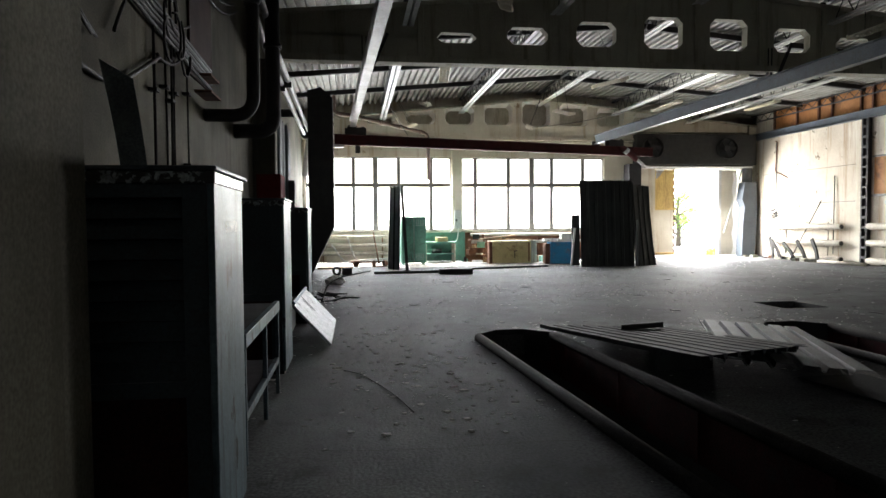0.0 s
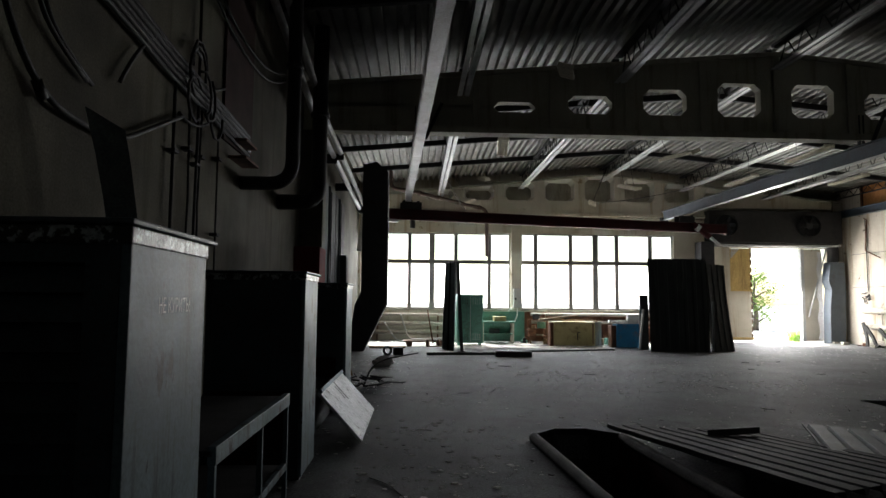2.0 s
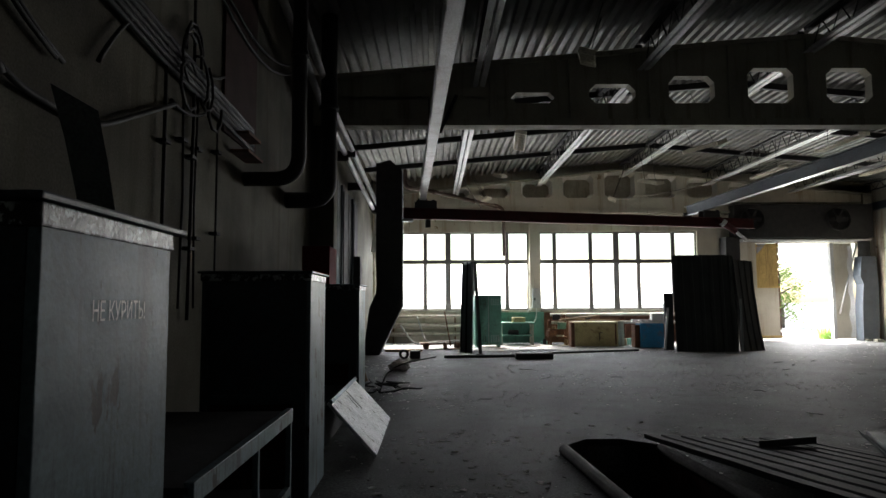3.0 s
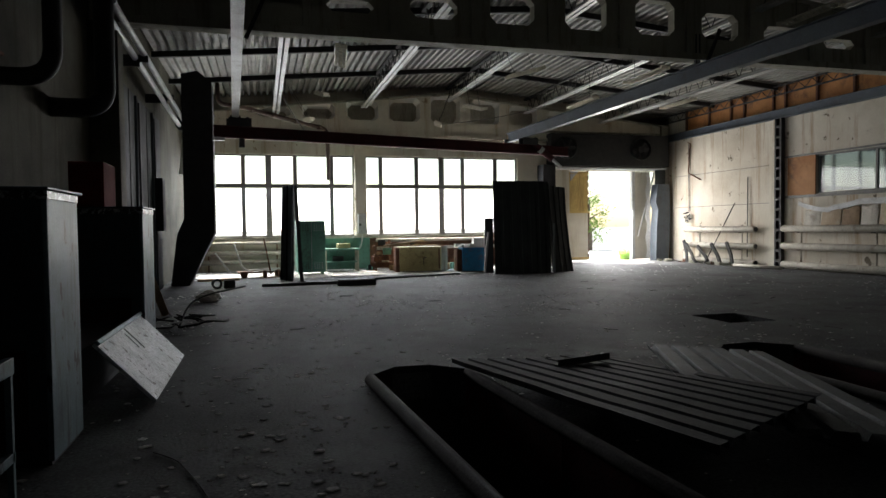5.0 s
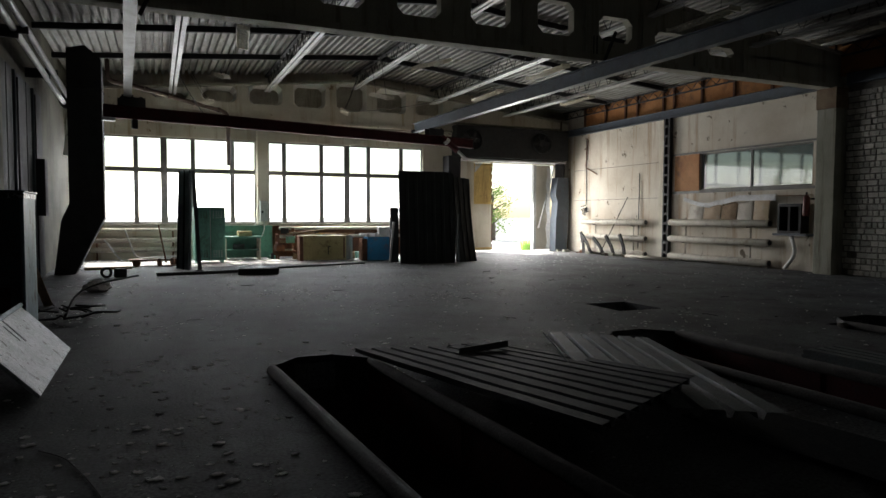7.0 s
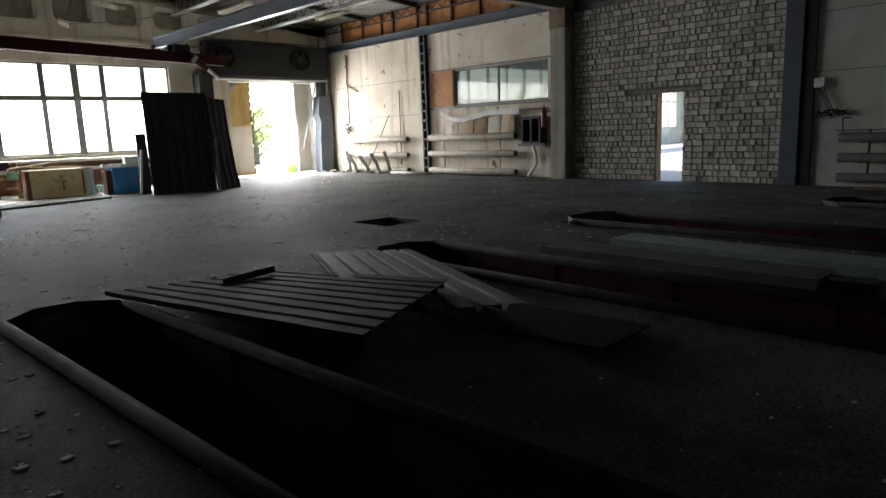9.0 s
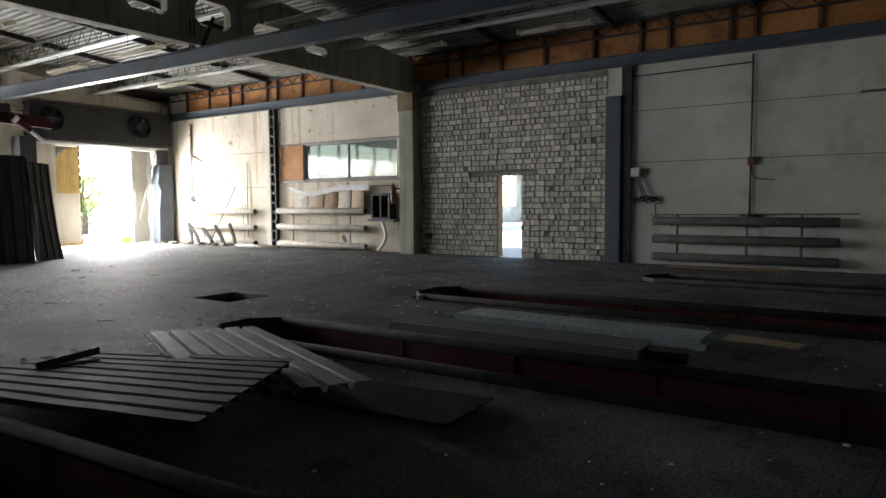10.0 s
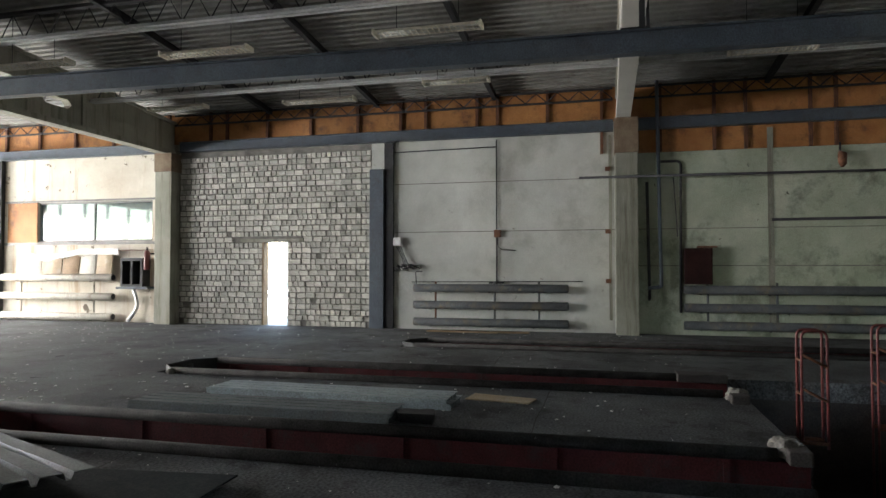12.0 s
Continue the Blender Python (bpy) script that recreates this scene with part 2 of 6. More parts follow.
# ---- mesh helpers ----
class Geo:
    """Collects vertices and faces of one part."""

    def __init__(self):
        self.v, self.f, self.smooth = [], [], set()

    def add(self, vs, fs, smooth=False):
        o = len(self.v)
        self.v += [tuple(p) for p in vs]
        for f in fs:
            if smooth and len(f) == 4:
                self.smooth.add(len(self.f))
            self.f.append(tuple(o + i for i in f))
        return self

    def box(self, x0, x1, y0, y1, z0, z1, m=None):
        p = [Vector((x, y, z)) for z in (z0, z1) for y in (y0, y1) for x in (x0, x1)]
        if m is not None:
            p = [m @ q for q in p]
        return self.add(p, [(0, 2, 3, 1), (4, 5, 7, 6), (0, 1, 5, 4), (2, 6, 7, 3), (0, 4, 6, 2), (1, 3, 7, 5)])

    def prism(self, poly, axis, a, b, m=None):
        """poly in the plane across axis (x: y,z; y: x,z; z: x,y), swept from a to b."""
        def P(u, w, k):
            q = Vector({"x": (k, u, w), "y": (u, k, w), "z": (u, w, k)}[axis])
            return m @ q if m is not None else q
        n = len(poly)
        vs = [P(u, w, a) for u, w in poly] + [P(u, w, b) for u, w in poly]
        fs = [(i, (i + 1) % n, n + (i + 1) % n, n + i) for i in range(n)]
        fs += [tuple(range(n))[::-1], tuple(range(n, 2 * n))]
        return self.add(vs, fs)

    def tube(self, pts, r, n=10, caps=True):
        pts = [Vector(p) for p in pts]
        rs = r if isinstance(r, (list, tuple)) else [r] * len(pts)
        vs, up = [], None
        for i, p in enumerate(pts):
            d = (pts[min(i + 1, len(pts) - 1)] - pts[max(i - 1, 0)]).normalized()
            if up is None:
                up = d.orthogonal().normalized()
            up = (up - d * up.dot(d)).normalized()
            s = d.cross(up)
            for k in range(n):
                a = 2 * math.pi * k / n
                vs.append(p + (up * math.cos(a) + s * math.sin(a)) * rs[i])
        fs = [(i * n + k, i * n + (k + 1) % n, (i + 1) * n + (k + 1) % n, (i + 1) * n + k) for i in range(len(pts) - 1) for k in range(n)]
        self.add(vs, fs, True)
        if caps:
            o = len(self.v) - len(vs)
            self.f.append(tuple(o + k for k in range(n))[::-1])
            self.f.append(tuple(o + (len(pts) - 1) * n + k for k in range(n)))
        return self

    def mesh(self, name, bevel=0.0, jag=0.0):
        me = bpy.data.meshes.new(name)
        me.from_pydata(self.v, [], self.f)
        for i in self.smooth:
            me.polygons[i].use_smooth = True
        bm = bmesh.new()
        bm.from_mesh(me)
        bmesh.ops.recalc_face_normals(bm, faces=bm.faces)
        if bevel:
            sharp = [e for e in bm.edges if len(e.link_faces) == 2 and e.calc_face_angle(0) > 0.7]
            bmesh.ops.bevel(bm, geom=sharp, offset=bevel, segments=2, affect="EDGES", profile=0.6)
        if jag:
            for w in bm.verts:
                w.co += noise.noise_vector(w.co * 7.0) * jag
        bm.to_mesh(me)
        bm.free()
        return me


def thing(name, m=None, label="", category="", group="", kind=""):
    ob = new(name)
    ob.empty_display_size = 0.2
    ob.matrix_basis = m if m is not None else Matrix()
    return tagged(ob, label, category, group, kind)


def part(name, geo, material, parent=None, label="", bevel=0.0, jag=0.0):
    me = geo if isinstance(geo, bpy.types.Mesh) else geo.mesh(name, bevel, jag)
    if not me.materials:
        me.materials.append(material)
    ob = new(name, me)
    if parent is not None:
        ob.parent = parent
    if label:
        ob["label"] = label
    return ob


def bend(pts, r, n=5):
    """A path through pts with rounded corners of radius r."""
    pts = [Vector(p) for p in pts]
    out = [pts[0]]
    for a, b, c in zip(pts, pts[1:], pts[2:]):
        u, w = (a - b), (c - b)
        k = min(r, u.length * 0.49, w.length * 0.49)
        p0, p1 = b + u.normalized() * k, b + w.normalized() * k
        for i in range(n + 1):
            s = i / n
            out.append(p0 * (1 - s) ** 2 + b * 2 * s * (1 - s) + p1 * s * s)
    return out + [pts[-1]]


def sag(a, b, drop, n=10):
    a, b = Vector(a), Vector(b)
    return [a.lerp(b, i / n) - Vector((0, 0, drop * 4 * (i / n) * (1 - i / n))) for i in range(n + 1)]


def ibeam(g, axis, a, b, u, z0, z1, w, t=0.012):
    """An I-section along x or y, centred on u across, flanges w wide."""
    h = w / 2
    poly = [(u - h, z0), (u + h, z0), (u + h, z0 + t), (u + t / 2, z0 + t), (u + t / 2, z1 - t), (u + h, z1 - t), (u + h, z1), (u - h, z1), (u - h, z1 - t), (u - t / 2, z1 - t), (u - t / 2, z0 + t), (u - h, z0 + t)]
    return g.prism(poly, axis, a, b)


def cells(u0, u1, z0, z1, holes):
    """The rectangle as boxes that leave the holes free."""
    us = sorted({u0, u1, *[v for h in holes for v in h[:2]]})
    zs = sorted({z0, z1, *[v for h in holes for v in h[2:]]})
    for a, b in zip(us, us[1:]):
        run = None
        for c, d in zip(zs, zs[1:]):
            free = not any(h[0] <= a and b <= h[1] and h[2] <= c and d <= h[3] for h in holes)
            if free:
                run = (run[0], d) if run else (c, d)
            if (not free or d == zs[-1]) and run:
                yield a, b, *run
                run = None


# ---- plan ----
WX, EX, NY, SY = -0.95, 17.17, 26.10, -10.0      # inner faces of the walls
RIDGE = 8.10
ROWS_Y = (2.07, 14.08)                            # girder lines
WINS = ((-0.85, 4.68), (5.10, 10.85))             # window bands in the far wall
SILL, HEAD = 1.14, 3.97
GATE = (13.0, 16.85, 3.55)


def deck_z(x):
    return 6.52 - 0.088 * abs(x - RIDGE)


def girder_z(x):
    return 5.95 - 0.105 * abs(x - RIDGE)


def girder_top(x):
    return 6.30 - 0.088 * abs(x - RIDGE)


PITS = ((2.45, 3.36, 0.9, 9.05), (6.18, 7.16, 0.9, 9.05), (9.72, 10.86, 0.9, 8.75), (13.55, 14.55, -7.0, 6.3))
PIT_SLANT = 0.058                                  # the first pit runs a little askew
CROSS = (1.2, 11.06, -1.6, 0.9)                    # trench that joins the pits
HATCH = (7.92, 8.72, 10.75, 11.65)

# ---- floor, pits ----
def build_floor():
    holes = [(2.0, 4.2, 0.9, 9.05)] + [(p[0], p[1], p[2], p[3]) for p in PITS[1:]] + [CROSS, HATCH]
    g = Geo()
    x0, x1, y0, y1 = PITS[0]
    shift = PIT_SLANT * (y1 - y0)
    g.prism([(2.0, y0), (x0 + shift, y0), (x0, y1), (2.0, y1)], "z", -0.25, 0)
    g.prism([(x1 + shift, y0), (4.2, y0), (4.2, y1), (x1, y1)], "z", -0.25, 0)
    for a, b, c, d in cells(WX - 0.4, EX, SY - 0.3, NY, holes):
        g.box(a, b, c, d, -0.25, 0)
    tagged(part("floor", g, FLOOR, None), "dusty grey concrete floor strewn with crumbs", "floor", kind="structure")
    for i, (x0, x1, y0, y1) in enumerate(PITS):
        skew = Matrix.Identity(4)
        if i == 0:
            skew[0][1], skew[0][3] = -PIT_SLANT, PIT_SLANT * y1
        root = thing("inspection_pit", None, "open concrete inspection pit with dull red steel lining", "pit", "inspection pits", "structure")
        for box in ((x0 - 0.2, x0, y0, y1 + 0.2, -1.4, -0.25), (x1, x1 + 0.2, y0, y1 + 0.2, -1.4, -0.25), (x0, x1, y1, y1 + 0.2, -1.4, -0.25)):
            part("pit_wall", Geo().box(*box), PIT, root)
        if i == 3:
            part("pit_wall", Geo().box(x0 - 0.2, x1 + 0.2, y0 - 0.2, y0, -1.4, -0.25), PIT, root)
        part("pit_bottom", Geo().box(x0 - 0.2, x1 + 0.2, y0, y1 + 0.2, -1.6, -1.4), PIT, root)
        for s, xa in ((1, x0), (-1, x1)):
            g = Geo().box(xa, xa + s * 0.012, y0 + 0.02, y1 - 0.02, -0.42, -0.01)
            k = y0 + 0.6
            while k < y1:
                part("lining_rib", Geo().box(xa + s * 0.012, xa + s * 0.03, k, k + 0.05, -0.42, -0.02), RED, root)
                k += 1.35
            part("steel_lining", g, RED, root)
            g = Geo()
            xc, r = xa - s * 0.01, 0.055
            g.tube([(xc, y0 + 0.25, 0.03), (xc, y1 - 0.28, 0.03)], r, 12)
            part("rim_pipe", g, RIMM, root, "dark round steel rim")
        c = 0.28
        g = Geo()
        ring = [(x0 - 0.01, y1 - c), (x0 + c, y1 + 0.02), (x1 - c, y1 + 0.02), (x1 + 0.01, y1 - c)]
        for (ax, ay), (bx, by) in zip(ring, ring[1:]):
            d = Vector((by - ay, ax - bx)).normalized() * 0.02
            g.add([(ax, ay, -0.3), (bx, by, -0.3), (bx, by, 0.07), (ax, ay, 0.07), (ax - d.x, ay - d.y, -0.3), (bx - d.x, by - d.y, -0.3), (bx - d.x, by - d.y, 0.07), (ax - d.x, ay - d.y, 0.07)],
                  [(0, 1, 2, 3), (7, 6, 5, 4), (3, 2, 6, 7), (0, 3, 7, 4), (1, 5, 6, 2), (0, 4, 5, 1)])
        part("end_plate", g, DARK, root, "dark upright steel end plate")
        for piece in root.children:
            piece.data.transform(skew)
    x0, x1, y0, y1 = CROSS
    root = thing("trench", None, "dark concrete cross trench joining the pits", "trench", kind="structure")
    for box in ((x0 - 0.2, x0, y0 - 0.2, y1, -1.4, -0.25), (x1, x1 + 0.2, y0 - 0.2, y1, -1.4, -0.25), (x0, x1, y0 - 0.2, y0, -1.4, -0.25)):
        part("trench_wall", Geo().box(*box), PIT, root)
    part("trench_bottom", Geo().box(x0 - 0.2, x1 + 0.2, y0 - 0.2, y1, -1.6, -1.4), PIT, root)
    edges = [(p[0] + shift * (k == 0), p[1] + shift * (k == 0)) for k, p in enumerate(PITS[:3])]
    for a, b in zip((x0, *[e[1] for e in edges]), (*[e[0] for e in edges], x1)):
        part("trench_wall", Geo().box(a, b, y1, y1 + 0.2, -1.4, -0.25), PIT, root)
    x0, x1, y0, y1 = HATCH
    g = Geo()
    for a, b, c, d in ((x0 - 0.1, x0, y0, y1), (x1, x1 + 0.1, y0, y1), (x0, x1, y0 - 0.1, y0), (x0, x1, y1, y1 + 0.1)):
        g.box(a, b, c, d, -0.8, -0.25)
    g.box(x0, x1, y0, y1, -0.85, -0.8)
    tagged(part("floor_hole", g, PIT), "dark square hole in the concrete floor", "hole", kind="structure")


build_floor()


# ---- walls ----
def build_walls():
    # far wall with two window bands and the gate
    holes = [(a, b, SILL, HEAD) for a, b in WINS] + [(GATE[0], GATE[1], -0.25, GATE[2])]
    g = Geo()
    for a, b, c, d in cells(WX - 0.3, EX + 0.3, -0.25, 6.6, holes):
        g.box(a, b, NY, NY + 0.3, c, d)
    tagged(part("wall_north", g, CREAM), "cream limewashed far wall under the windows", "wall", kind="structure")
    # east wall: panels, an upper board band, a high inner window, a block infill with a doorway
    holes = [(8.23, 13.80, -0.25, 4.66), (14.66, 18.53, 2.25, 3.40), (-9.5, 24.7, 4.9, 6.2), (-9.5, 1.85, 4.14, 4.9)]
    g, stained = Geo(), Geo()
    for a, b, c, d in cells(1.87, NY, -0.25, 6.2, [(max(h[0], 1.87), *h[1:]) for h in holes if h[1] > 1.9]):
        g.box(EX, EX + 0.3, a, b, c, d) if b < 14.1 else stained.box(EX, EX + 0.3, a, b, c, d)
    tagged(part("wall_east_stained", stained, STAINWALL), "cream limewashed panel wall streaked with rust", "wall", kind="structure")
    # Green mould, with the dimmer light of this bay put into the colour.
    damp = Geo()
    for a, b, c, d in cells(SY, 1.87, -0.25, 6.2, [(-9.5, 1.87, 4.9, 6.2), (-9.5, 1.85, 4.14, 4.9)]):
        damp.box(EX, EX + 0.3, a, b, c, d)
    tagged(part("wall_east_damp_shaded", damp, MOULDY_SHADED), "damp panel wall green with mould, darkened for its shade", "wall", kind="structure")
    tagged(part("wall_east", g, PANEL), "stained whitewashed concrete panel wall", "wall", kind="structure")
    g = Geo().box(EX + 0.1, EX + 0.3, -9.5, 24.7, 4.9, 6.2).box(EX + 0.1, EX + 0.3, -9.5, 1.85, 4.14, 4.9)
    tagged(part("wall_east_upper", g, DARK), "dark backing behind the fibreboards", "wall", kind="structure")
    g = Geo()
    for y0, y1, z in ((20.1, 25.3, 3.25), (20.1, 25.3, 2.05), (1.9, 7.6, 3.585), (1.9, 7.6, 2.385), (-8, 1.8, 2.385), (-8, 1.8, 1.55)):
        g.box(EX - 0.006, EX + 0.01, y0, y1, z, z + 0.018)
    tagged(part("panel_joint", g, MORTAR, jag=0.006), "dark crumbled joint between wall panels", "joint", kind="structure")
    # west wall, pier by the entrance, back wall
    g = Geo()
    # The opening is for the unseen window added as a light source.
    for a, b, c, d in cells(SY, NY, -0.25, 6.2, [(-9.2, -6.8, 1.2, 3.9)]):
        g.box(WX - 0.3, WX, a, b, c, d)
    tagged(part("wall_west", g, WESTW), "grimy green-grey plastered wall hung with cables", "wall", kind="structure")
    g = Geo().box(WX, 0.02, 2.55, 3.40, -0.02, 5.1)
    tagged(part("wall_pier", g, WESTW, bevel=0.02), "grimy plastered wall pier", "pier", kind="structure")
    g = Geo().box(WX - 0.3, EX + 0.3, SY - 0.3, SY, -0.25, 6.6)
    tagged(part("wall_south", g, PANEL), "plain panel wall closing the hall", "wall", kind="structure")


build_walls()


def build_columns():
    for y in ROWS_Y:
        root = thing("concrete_column", None, "bare concrete column with a brown capital block", "column", "columns of the hall", "structure")
        part("shaft", Geo().box(16.75, EX, y - 0.31, y + 0.19, -0.02, 4.10), CONC, root, bevel=0.015)
        part("capital", Geo().box(16.72, EX, y - 0.325, y + 0.205, 4.10, 4.897 if y < 5 else 4.597), CAPM, root, "brown-stained capital", bevel=0.008)
        root = thing("concrete_column", None, "grimy concrete column set in the cable-hung wall", "column", "columns of the hall", "structure")
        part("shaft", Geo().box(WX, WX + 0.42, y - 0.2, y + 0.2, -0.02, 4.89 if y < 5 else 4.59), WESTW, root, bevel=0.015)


build_columns()


def octagon(cx, z0, z1, w, c):
    h = w / 2
    return [(cx - h, z0 + c), (cx - h + c, z0), (cx + h - c, z0), (cx + h, z0 + c), (cx + h, z1 - c), (cx + h - c, z1), (cx - h + c, z1), (cx - h, z1 - c)]


def build_girder(y, thick, back, label, zb=4.60, paint=None):
    """A concrete roof girder with chamfered openings, each strip between openings a solid."""
    holes = []
    rise = 0.28 if back else 0.0
    for k in range(8):
        cx = (6.47 + (k - 3) * 1.5) if back else (RIDGE + (k - 3.5) * 1.45)
        holes.append((cx, 5.17 if back else zb + 0.42, girder_z(cx) + rise - (0.06 if back else 0.20), 1.12 if back else 0.84))

    def top_z(x):
        return girder_z(x) + rise if back else girder_top(x)
    root = thing("roof_girder", None, label, "girder", "roof girders", "structure")
    bm = bmesh.new()
    x0, x1 = WX + 0.02, EX - 0.02
    paint = paint or (CREAM if back else GIRDER)
    y0, y1 = y - thick / 2, y + thick / 2
    edges_u = [x0] + [(holes[i][0] + holes[i + 1][0]) / 2 for i in range(7)] + [x1]
    g = Geo()
    for i, (cx, h0, h1, w) in enumerate(holes):
        a, b = edges_u[i], edges_u[i + 1]
        oc = octagon(cx, h0, h1, w, 0.12)
        ob = octagon(cx, h0 + 0.05, h1 - 0.15, w - 0.20, 0.12) if back else oc
        outer = [(a, h0 + 0.12), (a, zb), (b, zb), (b, h0 + 0.12), (b, h1 - 0.12), (b, top_z(b)), (a, top_z(a)), (a, h1 - 0.12)]
        ring = [0, 1, 2, 3, 4, 5, 6, 7]
        vs = [(u, yy, z) for yy in (y0, y1) for u, z in outer] + [(u, y0, z) for u, z in oc] + [(u, y1, z) for u, z in ob]
        fs = []
        for k in ring:
            k2 = (k + 1) % 8
            fs += [(k, k2, 16 + k2, 16 + k), (8 + k2, 8 + k, 24 + k, 24 + k2)]
            if not back:
                fs.append((16 + k, 16 + k2, 24 + k2, 24 + k))
        fs += [(1, 2, 10, 9), (5, 6, 14, 13)]
        if i == 0:
            fs += [(0, 1, 9, 8), (7, 0, 8, 15), (6, 7, 15, 14)]
        if i == 7:
            fs += [(2, 3, 11, 10), (3, 4, 12, 11), (4, 5, 13, 12)]
        g.add(vs, fs)
        if back:
            # Splay whitened in place of light bounced up from the floor.
            splay = Geo().add([(u, y0, z) for u, z in oc] + [(u, y1, z) for u, z in ob], [(k, (k + 1) % 8, 8 + (k + 1) % 8, 8 + k) for k in range(8)])
            part("niche_splay", splay, LIT_WHITE, root, "splayed niche edge whitened for bounced light")
            part("niche_back", Geo().box(cx - w / 2 - 0.05, cx + w / 2 + 0.05, y1 - 0.05, y1 + 0.02, h0 - 0.05, h1 + 0.05), NICHE, root, "tan niche back")
    bm.free()
    me = g.mesh("web")
    bm = bmesh.new()
    bm.from_mesh(me)
    bmesh.ops.remove_doubles(bm, verts=bm.verts, dist=0.0005)
    bm.to_mesh(me)
    bm.free()
    part("web", me, paint, root)
    part("bottom_flange", Geo().box(x0, x1, y - thick / 2 - 0.06, y + thick / 2 + (0.0 if back else 0.06), zb - 0.002, zb + 0.12), paint, root, bevel=0.01)
    for s in (-1, 1):
        if back and s > 0:
            continue
        for k in range(0 if back else 9):
            u = RIDGE + (k - 4) * 1.45
            part("stiffener", Geo().box(u - 0.06, u + 0.06, *(sorted((y + s * thick / 2 - s * 0.01, y + s * (thick / 2 + 0.05)))), zb + 0.115, top_z(u) - 0.02), paint, root, bevel=0.01)
    poly = [(x0, top_z(x0) - 0.08), (RIDGE, top_z(RIDGE) - 0.08), (x1, top_z(x1) - 0.08), (x1, top_z(x1)), (RIDGE, top_z(RIDGE)), (x0, top_z(x0))]
    part("top_flange", Geo().prism(poly, "y", y - thick / 2 - 0.07, y + thick / 2 + (0.0 if back else 0.07)), GIRDER, root)


# The first girder is whitened for light from the far windows.
for _y in ROWS_Y:
    build_girder(_y, 0.20, False, "concrete roof girder whitened for window light, with chamfered openings" if _y < 5 else "grey concrete roof girder with chamfered openings", 4.90 if _y < 5 else 4.60, LIT_WHITE if _y < 5 else None)
build_girder(NY - 0.18, 0.32, True, "pale concrete gable girder with blind chamfered niches")


# ---- roof ----
def build_roof():
    g = Geo()
    pitch, h = 0.20, 0.11
    prof, x = [], WX - 0.3
    while x < EX + 0.3:
        for dx, dz in ((0, 0), (0.085, 0), (0.10, h), (0.185, h)):
            xx = min(x + dx, EX + 0.3)
            prof.append((xx, deck_z(xx) + dz))
        x += pitch
    ys = [SY - 0.3, -4, 2.07, 8.07, 14.08, 20.08, NY + 0.3]
    n = len(prof)
    vs = [(x, yy, z) for yy in ys for x, z in prof]
    fs = [(j * n + i, j * n + i + 1, (j + 1) * n + i + 1, (j + 1) * n + i) for j in range(len(ys) - 1) for i in range(n - 1)]
    g.add(vs, fs)
    vs2 = [(x, yy, z + 0.12) for yy in (ys[0], ys[-1]) for x, z in ((WX - 0.3, deck_z(WX)), (RIDGE, deck_z(RIDGE)), (EX + 0.3, deck_z(EX)))]
    g.add(vs2, [(0, 1, 4, 3), (1, 2, 5, 4)])
    tagged(part("ceiling", g, DECK), "dull galvanised corrugated roof deck", "ceiling", kind="structure")
    # lattice purlins along the hall
    for ya, yb in ((SY, 2.07), (2.07, 14.08), (14.08, NY)):
        for x in (2.05, 5.05, RIDGE, 11.15, 14.15):
            zt, zb = deck_z(x) - 0.07, girder_z(x) + 0.0
            root = thing("purlin", None, "steel lattice purlin under the roof deck, lower chord paled for window light", "purlin", "roof purlins", "structure")
            # Bottom chord coloured pale for the window light on it from below.
            g = Geo().box(x - 0.11, x - 0.02, ya + 0.1, yb - 0.1, zb, zb + 0.012).box(x + 0.02, x + 0.11, ya + 0.1, yb - 0.1, zb, zb + 0.012)
            g.box(x - 0.03, x - 0.02, ya + 0.1, yb - 0.1, zb + 0.012, zb + 0.09).box(x + 0.02, x + 0.03, ya + 0.1, yb - 0.1, zb + 0.012, zb + 0.09)
            part("bottom_chord", g, PALEST, root)
            part("top_chord", Geo().box(x - 0.06, x + 0.06, ya + 0.1, yb - 0.1, zt - 0.06, zt), DARK, root)
            g = Geo()
            n = int((yb - ya - 0.4) / 0.55)
            for i in range(n):
                y = ya + 0.2 + i * 0.55
                g.tube([(x, y, zb + 0.06), (x, y + 0.27, zt - 0.04), (x, y + 0.55, zb + 0.06)], 0.013, 5)
            part("lacing", g, DARK, root)
    for y in (-7, -4, -1, 5.07, 8.07, 11.07, 17.08, 20.08, 23.08):
        for s, xa, xb in ((1, WX, RIDGE), (-1, RIDGE, EX)):
            za, zb = deck_z(xa) - 0.01, deck_z(xb) - 0.01
            g = Geo().prism([(xa, za - 0.14), (xb, zb - 0.14), (xb, zb), (xa, za)], "y", y - 0.05, y + 0.05)
            tagged(part("roof_rafter", g, DARK), "dark steel cross bar under the roof deck", "rafter", "roof cross bars", "structure")


build_roof()


